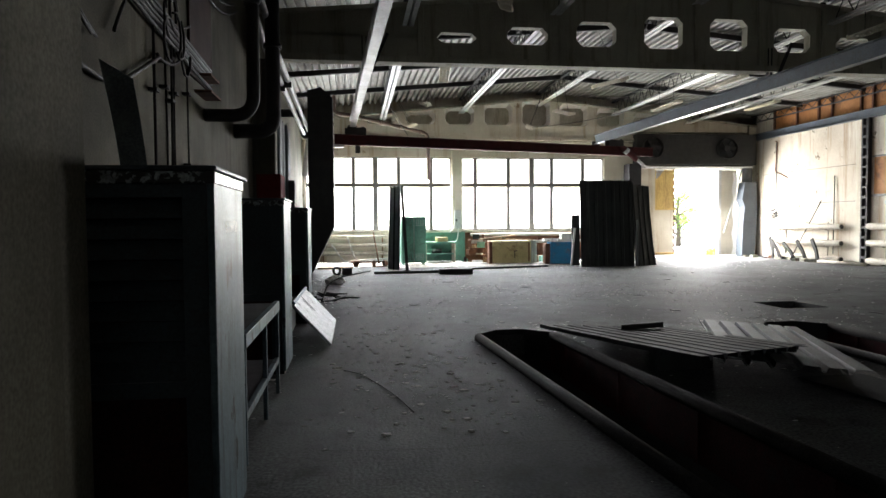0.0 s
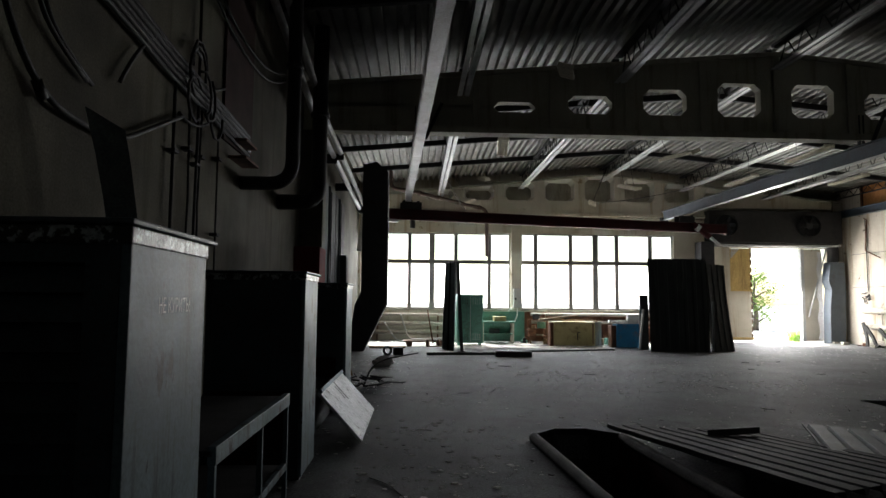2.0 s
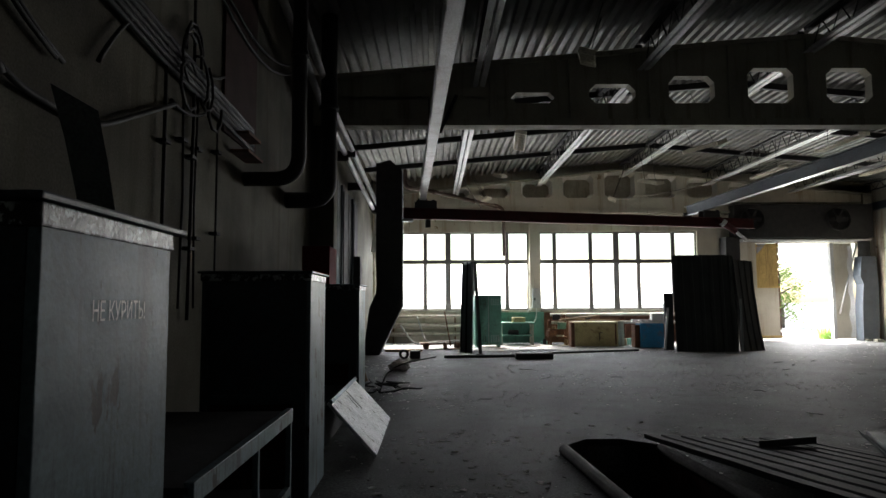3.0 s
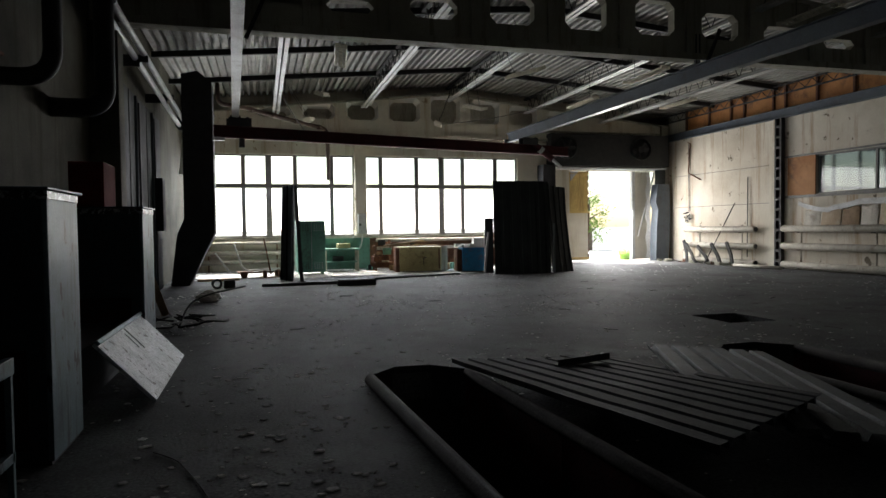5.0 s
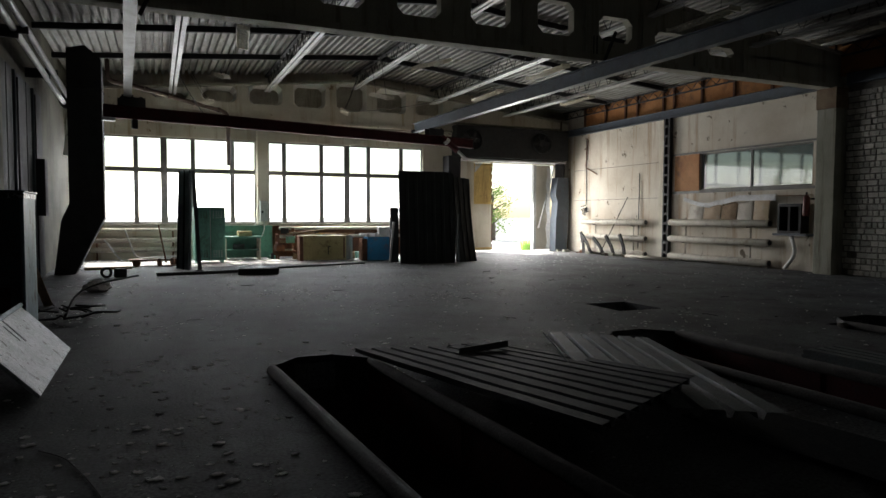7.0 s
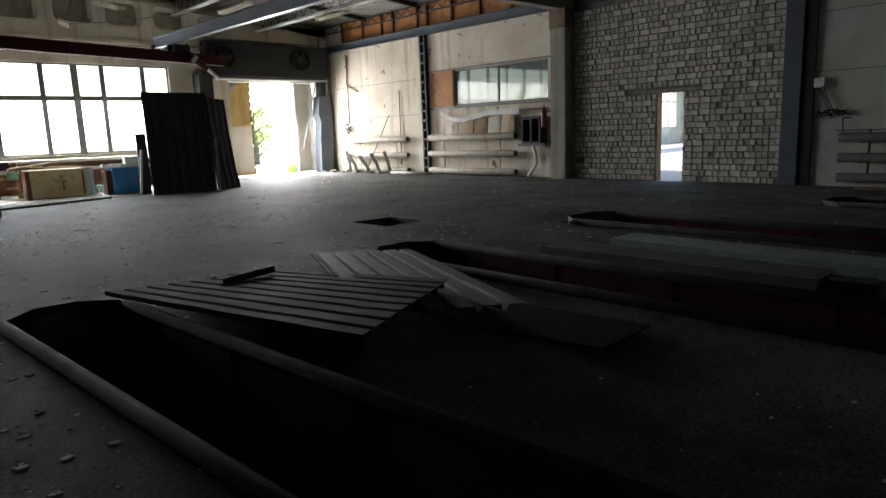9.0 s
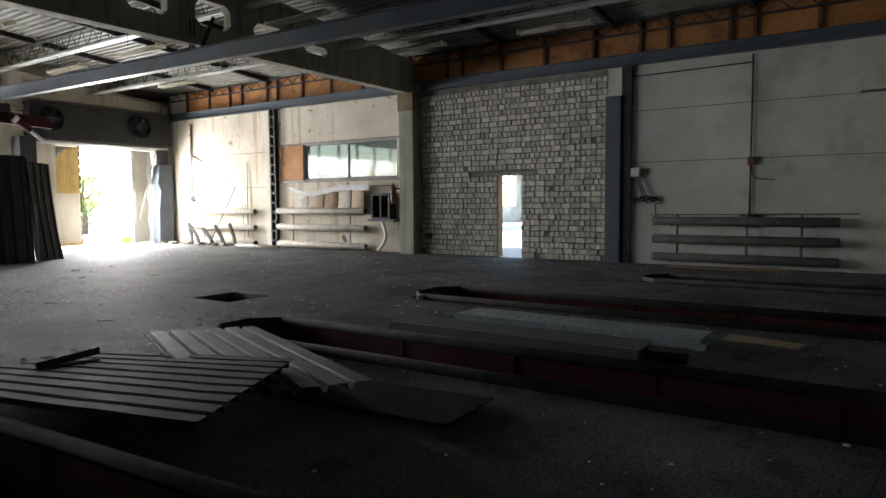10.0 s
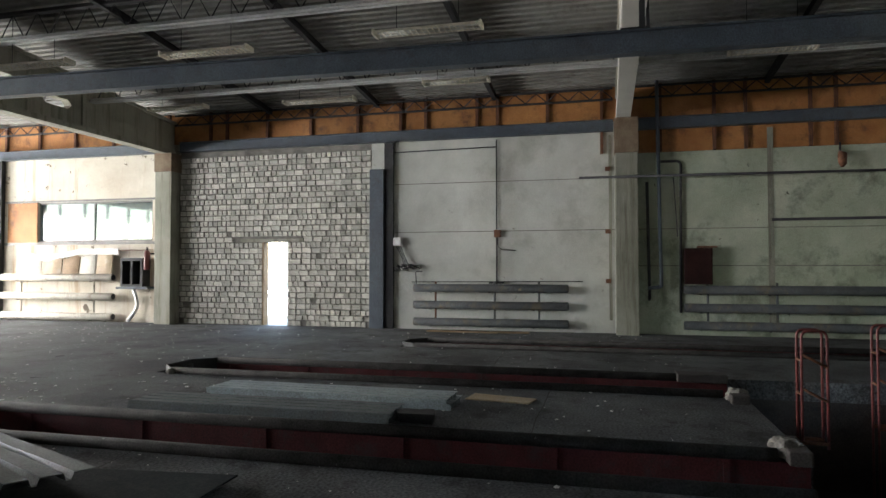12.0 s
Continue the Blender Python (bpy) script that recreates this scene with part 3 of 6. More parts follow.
# ---- east wall dressing ----
def build_east():
    # runway beam under the boards
    g = Geo()
    for a, b in ((-9.9, 1.74), (2.29, 13.75), (14.30, 25.95)):
        g = ibeam(Geo(), "y", a, b, EX - 0.10, 4.66, 4.92, 0.18)
        tagged(part("wall_beam", g, STEEL), "blue-grey steel beam along the wall top", "beam", "wall beams", "structure")
    # fibreboards between rusty studs
    y = 24.6
    wid = [1.3, 1.15, 0.65, 1.3, 0.5, 1.2, 1.25]
    i = 0
    while y > -9.3:
        w = wid[i % 7]
        root = thing("wall_board", None, "orange-brown fibreboard sheet with damp stains", "board", "boards above the beam", "structure")
        part("sheet", Geo().box(EX + 0.02, EX + 0.05, y - w + 0.01, y - 0.01, 4.15 if y - w < 1.7 else 4.905, 5.75), PLY, root)
        part("stud", Geo().box(EX - 0.05, EX + 0.05, y - 0.035, y + 0.035, 4.15 if y - w < 1.7 else 4.915, 5.72), RUST, root, "rusty steel stud")
        y -= w
        i += 1
    # lattice rail above the boards
    for ya, yb in ((14.3, 25.9), (2.3, 13.85), (-9.5, 1.85)):
        g = Geo().box(EX - 0.2, EX - 0.14, ya, yb, 5.62, 5.66).box(EX - 0.2, EX - 0.14, ya, yb, 5.36, 5.40)
        k = ya
        while k < yb - 0.5:
            g.tube([(EX - 0.17, k, 5.40), (EX - 0.17, k + 0.25, 5.62), (EX - 0.17, k + 0.5, 5.40)], 0.014, 5)
            k += 0.5
        tagged(part("eaves_truss", g, DARK), "dark rusty steel lattice under the eaves", "truss", "eaves lattices", "structure")
    # post in the first bay and the steel jamb beside the block wall
    root = thing("steel_post", None, "dark riveted steel post against the panel wall", "post", "", "structure")
    g = Geo().box(EX - 0.14, EX - 0.005, 19.74, 19.80, -0.02, 4.66).box(EX - 0.14, EX - 0.005, 19.96, 20.02, -0.02, 4.66).box(EX - 0.03, EX - 0.008, 19.80, 19.96, 0, 4.66)
    part("channels", g, DARK, root)
    g = Geo()
    for k in range(14):
        g.box(EX - 0.146, EX - 0.138, 19.76, 20.0, 0.2 + k * 0.32, 0.28 + k * 0.32)
    part("battens", g, DARK, root)
    part("clad_panel", Geo().box(EX - 0.12, EX - 0.004, 20.03, 20.25, 0.0, 3.95), CREAM, root, "cream boxed casing", bevel=0.008)
    root = thing("steel_jamb", None, "blue-grey steel jamb at the end of the block wall", "jamb", "", "structure")
    ibeam_g = Geo().box(EX - 0.16, EX - 0.004, 7.86, 8.225, -0.02, 3.98)
    part("face", ibeam_g, STEEL, root, bevel=0.006)
    part("shadow_strip", Geo().box(EX - 0.10, EX - 0.004, 7.62, 7.855, -0.02, 4.64), DARK, root)


build_east()


# ---- inner window ----
def build_inner_window():
    y0, y1, z0, z1 = 14.66, 18.53, 2.25, 3.40
    root = thing("window_inner", None, "wide two-pane inner window in a dark frame", "window", "", "structure")
    g = Geo()
    for a, b, c, d in cells(y0, y1, z0, z1, [(y0 + 0.05, 16.6, z0 + 0.05, z1 - 0.05), (16.66, y1 - 0.05, z0 + 0.05, z1 - 0.05)]):
        g.box(EX + 0.05, EX + 0.12, a, b, c, d)
    part("window_frame", g, FRAMEM, root)
    for a, b in ((y0 + 0.05, 16.6), (16.66, y1 - 0.05)):
        p = part("pane", Geo().box(EX + 0.08, EX + 0.088, a, b, z0 + 0.05, z1 - 0.05), DUSTY, root)
        p.visible_shadow = False
    tagged(part("infill_board", Geo().box(EX - 0.03, EX - 0.004, 18.54, 19.6, 2.25, 3.40), PLY), "brown board beside the inner window", "board", kind="structure")
    g = Geo().box(EX - 0.05, EX - 0.004, 14.3, 19.7, 3.405, 3.46).box(EX - 0.05, EX - 0.004, 14.3, 19.7, 2.17, 2.245)
    tagged(part("trim", g, FRAMEM), "dark timber trim round the inner window", "trim", kind="structure")


build_inner_window()


# ---- windows of the far wall ----
def build_windows():
    verts = ((-0.85, 0.94, 1.77, 2.66, 3.91, 4.68), (5.10, 5.65, 6.97, 7.91, 8.72, 10.0, 10.85))
    for wi, us in enumerate(verts):
        root = thing("window_%d" % (wi + 1), None, "tall workshop window band in grey frames", "window", "far windows", "structure")
        u0, u1, zt = us[0], us[-1], 2.90
        holes = []
        for a, b in zip(us, us[1:]):
            la, lb = (0.04 if a == u0 else 0.07), (0.04 if b == u1 else 0.07)
            if a in (1.77, 7.91):
                la = 0.10
            if b in (1.77, 7.91):
                lb = 0.10
            holes.append((a + la, b - lb, SILL + 0.06, zt - 0.07))
            holes.append((a + la, b - lb, zt + 0.07, HEAD - 0.05))
        g = Geo()
        for a, b, c, d in cells(u0, u1, SILL, HEAD, holes):
            g.box(a, b, NY + 0.10, NY + 0.18, c, d)
        part("window_frame", g, FRAMEM, root)
        for a, b, c, d in holes:
            p = part("pane", Geo().box(a - 0.006, b + 0.006, NY + 0.135, NY + 0.14, c - 0.006, d + 0.006), GLASS, root)
            p.visible_shadow = False
        part("window_sill", Geo().box(u0 - 0.05, u1 + 0.05, NY - 0.10, NY + 0.09, SILL - 0.05, SILL - 0.004), CONC, root, bevel=0.006)


build_windows()


# Out of view: a window added to let light onto the long wall.
def build_unseen_west_window():
    root = thing("window_west", None, "unseen window band added behind the entrance for fill light", "window", "", "structure")
    us = [-9.2 + 1.2 * k for k in range(3)]
    holes = [(a + 0.04, b - 0.04, c, d) for a, b in zip(us, us[1:]) for c, d in ((1.26, 2.55), (2.65, 3.84))]
    g = Geo()
    for a, b, c, d in cells(-9.2, -6.8, 1.2, 3.9, holes):
        g.box(WX - 0.2, WX - 0.12, a, b, c, d)
    part("window_frame", g, FRAMEM, root)


build_unseen_west_window()

# ---- outside and the next hall ----
def build_outside():
    g = Geo()
    n = 24
    for x0, x1, y0, y1 in ((-300, 300, NY + 0.3, 400), (-300, WX - 0.4, -200, NY + 0.3), (48, 300, -200, NY + 0.3), (WX - 0.4, 48, -200, SY - 0.3)):
        g.add([(x0, y0, -0.03), (x1, y0, -0.03), (x1, y1, -0.03), (x0, y1, -0.03)], [(0, 1, 2, 3)])
    tagged(part("ground", g, DIRT), "sunlit pale gravel yard", "ground", kind="structure")
    # bright neighbouring hall beyond the block wall
    g = Geo().box(EX, 47.7, SY, NY + 0.3, -0.24, -0.004)
    tagged(part("floor_next", g, DIRT), "pale sunlit floor of the next hall", "floor", kind="structure")
    g = Geo()
    for a, b, c, d in cells(SY, NY + 0.3, -0.25, 5.5, [(-8, 25, 1.2, 4.6)]):
        g.box(47.7, 48.0, a, b, c, d)
    g.box(EX + 0.3, 47.7, SY - 0.3, SY, -0.25, 5.5)
    tagged(part("wall_next", g, PANEL), "pale far wall of the next hall", "wall", kind="structure")
    g = Geo()
    for a, b, c, d in cells(EX + 0.3, 48.0, -0.25, 5.5, [(18.5, 47, 1.2, 4.6)]):
        g.box(a, b, NY + 0.001, NY + 0.3, c, d)
    x = 18.5
    while x < 47:
        g.box(x, x + 0.12, NY + 0.1, NY + 0.2, 1.2, 4.6)
        x += 1.45
    g.box(18.5, 47, NY + 0.11, NY + 0.19, 2.9, 3.0)
    tagged(part("wall_next_north", g, PANEL), "pale window wall of the next hall", "wall", kind="structure")
    # Unseen ceiling; its openings are added only to brighten the next hall.
    g = Geo()
    for a, b, c, d in cells(EX + 0.3, 48.0, SY, NY + 0.3, [(20.0, 46.0, -6.0, 4.0), (20.0, 46.0, 6.0, 14.0), (20.0, 46.0, 16.0, 24.0)]):
        g.box(a, b, c, d, 5.5, 5.7)
    tagged(part("ceiling_next", g, CONC), "unseen concrete ceiling of the next hall, openings added to brighten it", "ceiling", kind="structure")


build_outside()

# ---- more materials ----
GREENP = mat("sea_green_cabinet_paint", (0.11, 0.27, 0.215), (0.08, 0.20, 0.16), 2.0, 0.5, stain=(0.05, 0.04, 0.03), stain_amt=0.5, stain_scale=5)
BEIGEP = mat("mustard_beige_paint", (0.55, 0.48, 0.24), (0.42, 0.37, 0.18), 1.8, 0.55, stain=(0.14, 0.07, 0.03), stain_amt=0.7, stain_scale=4)
BLUEP = mat("bright_blue_paint", (0.04, 0.30, 0.58), (0.03, 0.22, 0.46), 1.5, 0.5, stain=(0.25, 0.12, 0.06), stain_amt=0.5, stain_scale=3.5)
YELLOWP = mat("ochre_gate_paint", (0.64, 0.46, 0.16), (0.52, 0.36, 0.13), 1.2, 0.6, stain=(0.22, 0.12, 0.05), stain_amt=0.6, streak=True)
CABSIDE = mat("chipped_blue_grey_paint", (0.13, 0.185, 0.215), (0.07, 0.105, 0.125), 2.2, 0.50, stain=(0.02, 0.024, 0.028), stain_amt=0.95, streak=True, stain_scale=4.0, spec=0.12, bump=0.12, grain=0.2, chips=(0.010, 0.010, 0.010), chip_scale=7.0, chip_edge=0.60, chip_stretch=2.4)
CABRIM = mat("flaking_blue_grey_paint", (0.36, 0.40, 0.42), (0.26, 0.295, 0.31), 2.2, 0.4, stain=(0.05, 0.05, 0.05), stain_amt=0.8, stain_scale=9, bump=0.3, chips=(0.015, 0.015, 0.015), chip_scale=22.0, chip_edge=0.46)
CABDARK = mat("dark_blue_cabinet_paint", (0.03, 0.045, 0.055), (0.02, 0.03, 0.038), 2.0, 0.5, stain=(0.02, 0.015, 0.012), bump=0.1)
REDWALL = mat("dull_red_panel_paint", (0.16, 0.018, 0.018), (0.10, 0.013, 0.013), 2.0, 0.95, spec=0.1)
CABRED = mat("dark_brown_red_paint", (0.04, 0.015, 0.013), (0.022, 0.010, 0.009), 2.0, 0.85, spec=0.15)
WORNBOARD = mat("worn_white_board", (0.52, 0.54, 0.55), (0.30, 0.32, 0.33), 4.0, 0.55, stain=(0.10, 0.10, 0.10), stain_amt=0.8, stain_scale=7.0, streak=True, bump=0.5, grain=0.5, fine=110, chips=(0.07, 0.065, 0.06), chip_scale=9.0, chip_edge=0.60)
SHEETM = mat("blue_grey_profiled_sheet", (0.027, 0.033, 0.036), (0.018, 0.022, 0.025), 1.5, 0.82, metal=0.0, stain=(0.06, 0.064, 0.064), stain_amt=0.35, stain_scale=6, bump=0.1, spec=0.05)
SHEETP = mat("pale_profiled_sheet", (0.125, 0.142, 0.147), (0.085, 0.097, 0.102), 1.5, 0.7, metal=0.0, stain=(0.12, 0.11, 0.10), stain_amt=0.4, stain_scale=5, bump=0.1)
STANDP = mat("pale_blue_grey_sheet", (0.32, 0.37, 0.385), (0.22, 0.26, 0.275), 1.5, 0.5, stain=(0.14, 0.14, 0.14), stain_amt=0.5, streak=True, stain_scale=4, bump=0.1)
SHEETK = mat("black_green_sheet", (0.022, 0.026, 0.027), (0.013, 0.016, 0.017), 1.5, 0.65, bump=0.1)
LAMPW = mat("yellowed_white_enamel", (0.78, 0.74, 0.63), (0.64, 0.60, 0.49), 3.0, 0.5, stain=(0.22, 0.16, 0.09), stain_amt=0.5, bump=0.05)
TUBEW = mat("dusty_lamp_tube", (0.75, 0.76, 0.74), (0.60, 0.60, 0.57), 5.0, 0.3, bump=0.02)
WOOD = mat("dirty_timber", (0.28, 0.19, 0.11), (0.19, 0.125, 0.07), 4.0, 0.8, stain=(0.08, 0.055, 0.035), stain_amt=0.5, bump=0.3)
PLYB = mat("bent_plywood", (0.40, 0.31, 0.20), (0.30, 0.22, 0.14), 2.5, 0.7, stain=(0.45, 0.42, 0.36), stain_amt=0.5)
WHITEP = mat("white_plastic", (0.72, 0.72, 0.71), (0.58, 0.58, 0.57), 3.0, 0.5, bump=0.2)
RUBBER = mat("black_rubber", (0.02, 0.02, 0.02), (0.012, 0.012, 0.012), 6.0, 0.7)
BRIGHTST = mat("bare_bright_sheet", (0.13, 0.15, 0.155), (0.08, 0.095, 0.10), 1.2, 0.5, metal=0.4, stain=(0.18, 0.19, 0.19), stain_amt=0.5, bump=0.05)
DIRTD = mat("dark_dirt", (0.035, 0.03, 0.027), (0.02, 0.018, 0.016), 9.0, 0.95, bump=0.5)
REDP = mat("faded_red_paint", (0.15, 0.034, 0.032), (0.09, 0.022, 0.021), 3.0, 0.5, stain=(0.12, 0.06, 0.045), stain_amt=0.5)
CRUMB = mat("plaster_crumbs", (0.82, 0.81, 0.78), (0.60, 0.59, 0.57), 9.0, 0.9, vary=0.2, island=True)
SUNLIT_DUST = mat("sunlit_plaster_dust", (0.62, 0.61, 0.585), (0.36, 0.35, 0.33), 2.2, 0.95, bump=0.6, stain=(0.14, 0.135, 0.13), stain_amt=0.8, stain_scale=3.5, spec=0.1)
BROWNPIPE = mat("brown_drain_pipe", (0.13, 0.085, 0.065), (0.085, 0.055, 0.045), 3.0, 0.6)
LEAF = mat("sunlit_leaves", (0.10, 0.17, 0.035), (0.055, 0.11, 0.02), 2.0, 0.7, vary=0.4, island=True, bump=0)
_n, _l = LEAF.node_tree.nodes, LEAF.node_tree.links
_t, _m = _n.new("ShaderNodeBsdfTranslucent"), _n.new("ShaderNodeMixShader")
_t.inputs["Color"].default_value = (0.22, 0.36, 0.07, 1)
_m.inputs["Fac"].default_value = 0.6
_l.new(_n["Principled BSDF"].outputs[0], _m.inputs[1])
_l.new(_t.outputs[0], _m.inputs[2])
_l.new(_m.outputs[0], _n["Material Output"].inputs["Surface"])
BARK = mat("grey_bark", (0.16, 0.13, 0.10), (0.09, 0.075, 0.06), 5.0, 0.9, bump=0.8)


# ---- hoist rails and crane beam ----
def build_rails():
    for x, ya, yb, z0, z1, w, m, skew, lab in ((0.93, -9.5, 20.4, 4.20, 4.44, 0.17, PALEST, 0.041, "pale painted hoist rail hung under the girders"), (9.5, -9.5, 23.5, 4.20, 4.50, 0.17, STEEL, 0.028, "blue-grey steel hoist rail hung under the girders")):
        root = thing("hoist_rail", None, lab, "rail", "hoist rails")
        g = ibeam(Geo(), "y", ya, yb, x, z0, z1, w, 0.014)
        g.v = [(px + skew * (yb - py), py, pz) for px, py, pz in g.v]
        part("rail_beam", g, m, root)
        x_end = x
        for y in ROWS_Y:
            x = x_end + skew * (yb - y)
            g = Geo().box(x - 0.05, x - 0.03, y - 0.12, y - 0.05, z1 - 0.01, 5.1).box(x + 0.03, x + 0.05, y - 0.12, y - 0.05, z1 - 0.01, 5.1)
            g.box(x - 0.1, x + 0.1, y - 0.18, y + 0.18, z1, z1 + 0.02)
            part("hanger", g, DARK, root)
            mm = Matrix.Translation((x + 0.15, y - 0.17, z1 + 0.02)) @ pose(0, 0, 0, 0, 24, 0)
            part("brace", Geo().box(-0.03, 0.03, -0.02, 0.02, 0, 0.75, mm), DARK, root)
        x = x_end
        part("end_stop", Geo().box(x - 0.13, x + 0.13, yb - 0.06, yb + 0.03, z0 - 0.06, z0 + 0.1), DARK, root)
    root = thing("crane_beam", None, "dull red steel crane beam hung askew below the rails", "beam")
    a, b = Vector((0.42, 20.05, 0)), Vector((11.3, 22.75, 0))
    m = Matrix.Translation((a.x, a.y, 0)) @ pose(0, 0, 0, 0, 0, math.degrees(math.atan2(b.y - a.y, b.x - a.x)))
    L = (b - a).length
    g = Geo()
    h = 0.075
    for z0, z1, y0, y1 in ((3.70, 3.715, -h, h), (3.985, 4.0, -h, h), (3.715, 3.985, -0.008, 0.008)):
        g.box(0, L, y0, y1, z0, z1, m)
    part("beam_body", g, RED, root)
    for u in (0.62, 9.6):
        g = Geo()
        for s in (-1, 1):
            g.box(u - 0.28, u + 0.28, s * 0.13 - 0.012, s * 0.13 + 0.012, 3.99, 4.2, m)
            for k in (-0.18, 0.18):
                p = m @ Vector((u + k, s * 0.10, 4.17))
                q = m @ Vector((u + k, s * 0.155, 4.17))
                g.tube([p, q], 0.06, 12)
        part("carriage", g, DARK, root)
    part("end_bracket", Geo().box(-0.02, 0.25, -0.1, 0.1, 3.62, 3.70, m), PALEST, root, "pale end bracket")
    part("drop_lug", Geo().box(0.62, 0.74, -0.06, 0.06, 3.48, 3.70, m), DARK, root)
    # dangling hoist arm near the second rail's end
    root = thing("chain_hoist", None, "red and white hoist dangling from the crane", "hoist")
    p = [Vector((9.9, 22.38, 4.05)), Vector((10.55, 22.35, 3.55)), Vector((10.85, 22.35, 3.30))]
    part("arm", Geo().tube(p[:2], 0.10, 10), RED, root, bevel=0.0)
    part("arm_tip", Geo().tube([p[1], p[2]], 0.05, 8), PALEST, root, "pale arm tip")
    part("collar", Geo().tube([p[0].lerp(p[1], 0.35), p[0].lerp(p[1], 0.5)], 0.115, 10), PALEST, root)


build_rails()


# ---- strip lamps ----
def strip_lamp(x, y, z, length, tilt=0.0, roll=0.0, yaw=0.0, lit_tubes=True):
    m = pose(x, y, z, tilt, roll, yaw)
    root = thing("strip_lamp", m, "yellowed two-tube strip lamp hung under the roof" if not (tilt or roll) else "yellowed strip lamp hanging crooked under the roof", "lamp", "strip lamps")
    h = length / 2
    poly = [(-0.14, 0.0), (-0.05, 0.07), (0.05, 0.07), (0.14, 0.0), (0.125, 0.0), (0.045, 0.058), (-0.045, 0.058), (-0.125, 0.0)]
    part("reflector", Geo().prism(poly, "y", -h, h), LAMPW, root)
    for s in (-1, 1):
        part("end_cap", Geo().box(-0.13, 0.13, min(s * h, s * (h + 0.04)), max(s * h, s * (h + 0.04)), -0.02, 0.07), LAMPW, root, bevel=0.012)
    for s in (-0.055, 0.055):
        part("tube", Geo().tube([(s, -h + 0.03, 0.012), (s, h - 0.03, 0.012)], 0.016, 8), TUBEW, root)
    g = Geo()
    k = -h + 0.1
    while k < h:
        g.box(-0.12, 0.12, k, k + 0.004, -0.012, 0.012)
        k += 0.09
    part("louvre", g, LAMPW, root)
    for s in (-0.6, 0.6):
        part("hanger_rod", Geo().tube([(0, s * h, 0.07), (0, s * h + (0.1 if tilt else 0), max(0.25, deck_z(x) - z + 0.05))], 0.007, 5), DARK, root)


for _x, _a, _b in ((11.25, 4.25, 6.0), (14.85, 7.75, 9.45), (14.1, 4.65, 6.0), (13.55, -1.0, 0.4), (14.65, 11.3, 12.8), (11.35, 8.25, 9.95), (11.2, 11.75, 13.4), (14.2, 20.15, 21.75), (11.1, 20.5, 22.2), (11.0, 16.85, 18.6)):
    strip_lamp(_x, (_a + _b) / 2, 5.18, _b - _a - 0.08)
strip_lamp(3.2, 21.4, 5.12, 1.5, 12, 20, -8)
strip_lamp(3.3, 17.8, 5.25, 1.6, 0, 12, -6)
strip_lamp(3.05, 24.4, 4.9, 1.1, 8, -30, -16)
strip_lamp(8.0, 22.5, 5.12, 1.5, 14, -12, 0)
strip_lamp(7.45, 24.9, 4.95, 1.1, 4, 22, -14)
strip_lamp(7.9, 18.2, 5.2, 1.6, 6, -25, 4)
strip_lamp(3.72, 12.7, 5.35, 1.5, 14, 18, -10)


def build_drain():
    root = thing("drain_pipe", None, "brown jointed drain pipe below the roof", "pipe")
    pts = bend([(0.3, 24.0, 6.2), (0.3, 24.0, 5.25), (0.95, 24.2, 5.2), (3.7, 25.3, 4.75), (3.72, 25.35, 3.05)], 0.22)
    part("run", Geo().tube(pts, 0.065, 10), BROWNPIPE, root)
    a, b = Vector((0.95, 24.2, 5.2)), Vector((3.7, 25.3, 4.75))
    for s in (0.12, 0.36, 0.62, 0.9):
        d = (b - a).normalized() * 0.05
        c = a.lerp(b, s)
        part("socket", Geo().tube([c - d, c + d], 0.085, 10), BROWNPIPE, root)
    tagged(part("hanging_cable", Geo().tube(sag((2.0, 22.5, 5.6), (2.9, 24.6, 4.6), 0.08), 0.012, 5), DARK), "thin dark cable hanging from the roof", "cable")
    tagged(part("lamp_cable", Geo().tube(sag((7.6, 25.4, 5.05), (11.4, 19.5, 5.5), 0.25, 16), 0.008, 5), DARK), "thin slack cable between the lamps", "cable")
    # conduit along the gable girder
    tagged(part("gable_conduit", Geo().tube([(1.2, NY - 0.3, 4.55), (12.8, NY - 0.3, 4.55)], 0.035, 8), PIPEM), "pale conduit along the gable girder", "pipe")


build_drain()

# ---- heating pipes and fittings of the long wall ----
def pipe_register(ya, yb, zs, r, m, label, stubs):
    root = thing("pipe_register", None, label, "radiator", "pipe registers")
    x = EX - 0.20
    for z in zs:
        part("pipe", Geo().tube([(x, ya, z), (x, ya + 0.03, z), (x, yb - 0.03, z), (x, yb, z)], [r * 0.9, r, r, r * 0.9], 14), m, root)
        part("end_plug", Geo().tube([(x, ya - 0.006, z), (x, ya + 0.004, z)], r * 0.72, 12), DARK, root)
    for y in stubs:
        part("riser", Geo().tube([(x + 0.02, y, zs[-1]), (x + 0.02, y, zs[0] + 0.16)], 0.026, 8), RUST if y > 6 and m is PIPED else m, root)
        for z in zs:
            part("bracket", Geo().box(x, EX - 0.003, y + 0.12, y + 0.15, z - r - 0.015, z - r + 0.01), DARK, root)


pipe_register(20.75, 24.45, (1.22, 0.66, 0.12), 0.105, PIPEM, "cream three-pipe heating register on the wall", (21.4, 23.6))
pipe_register(15.75, 19.6, (1.24, 0.71, 0.15), 0.105, PIPEM, "cream three-pipe heating register below the inner window", (16.4, 18.9))
pipe_register(3.32, 7.05, (1.02, 0.61, 0.20), 0.10, PIPED, "dark blue-grey three-pipe heating register", (4.0, 5.05, 6.5))
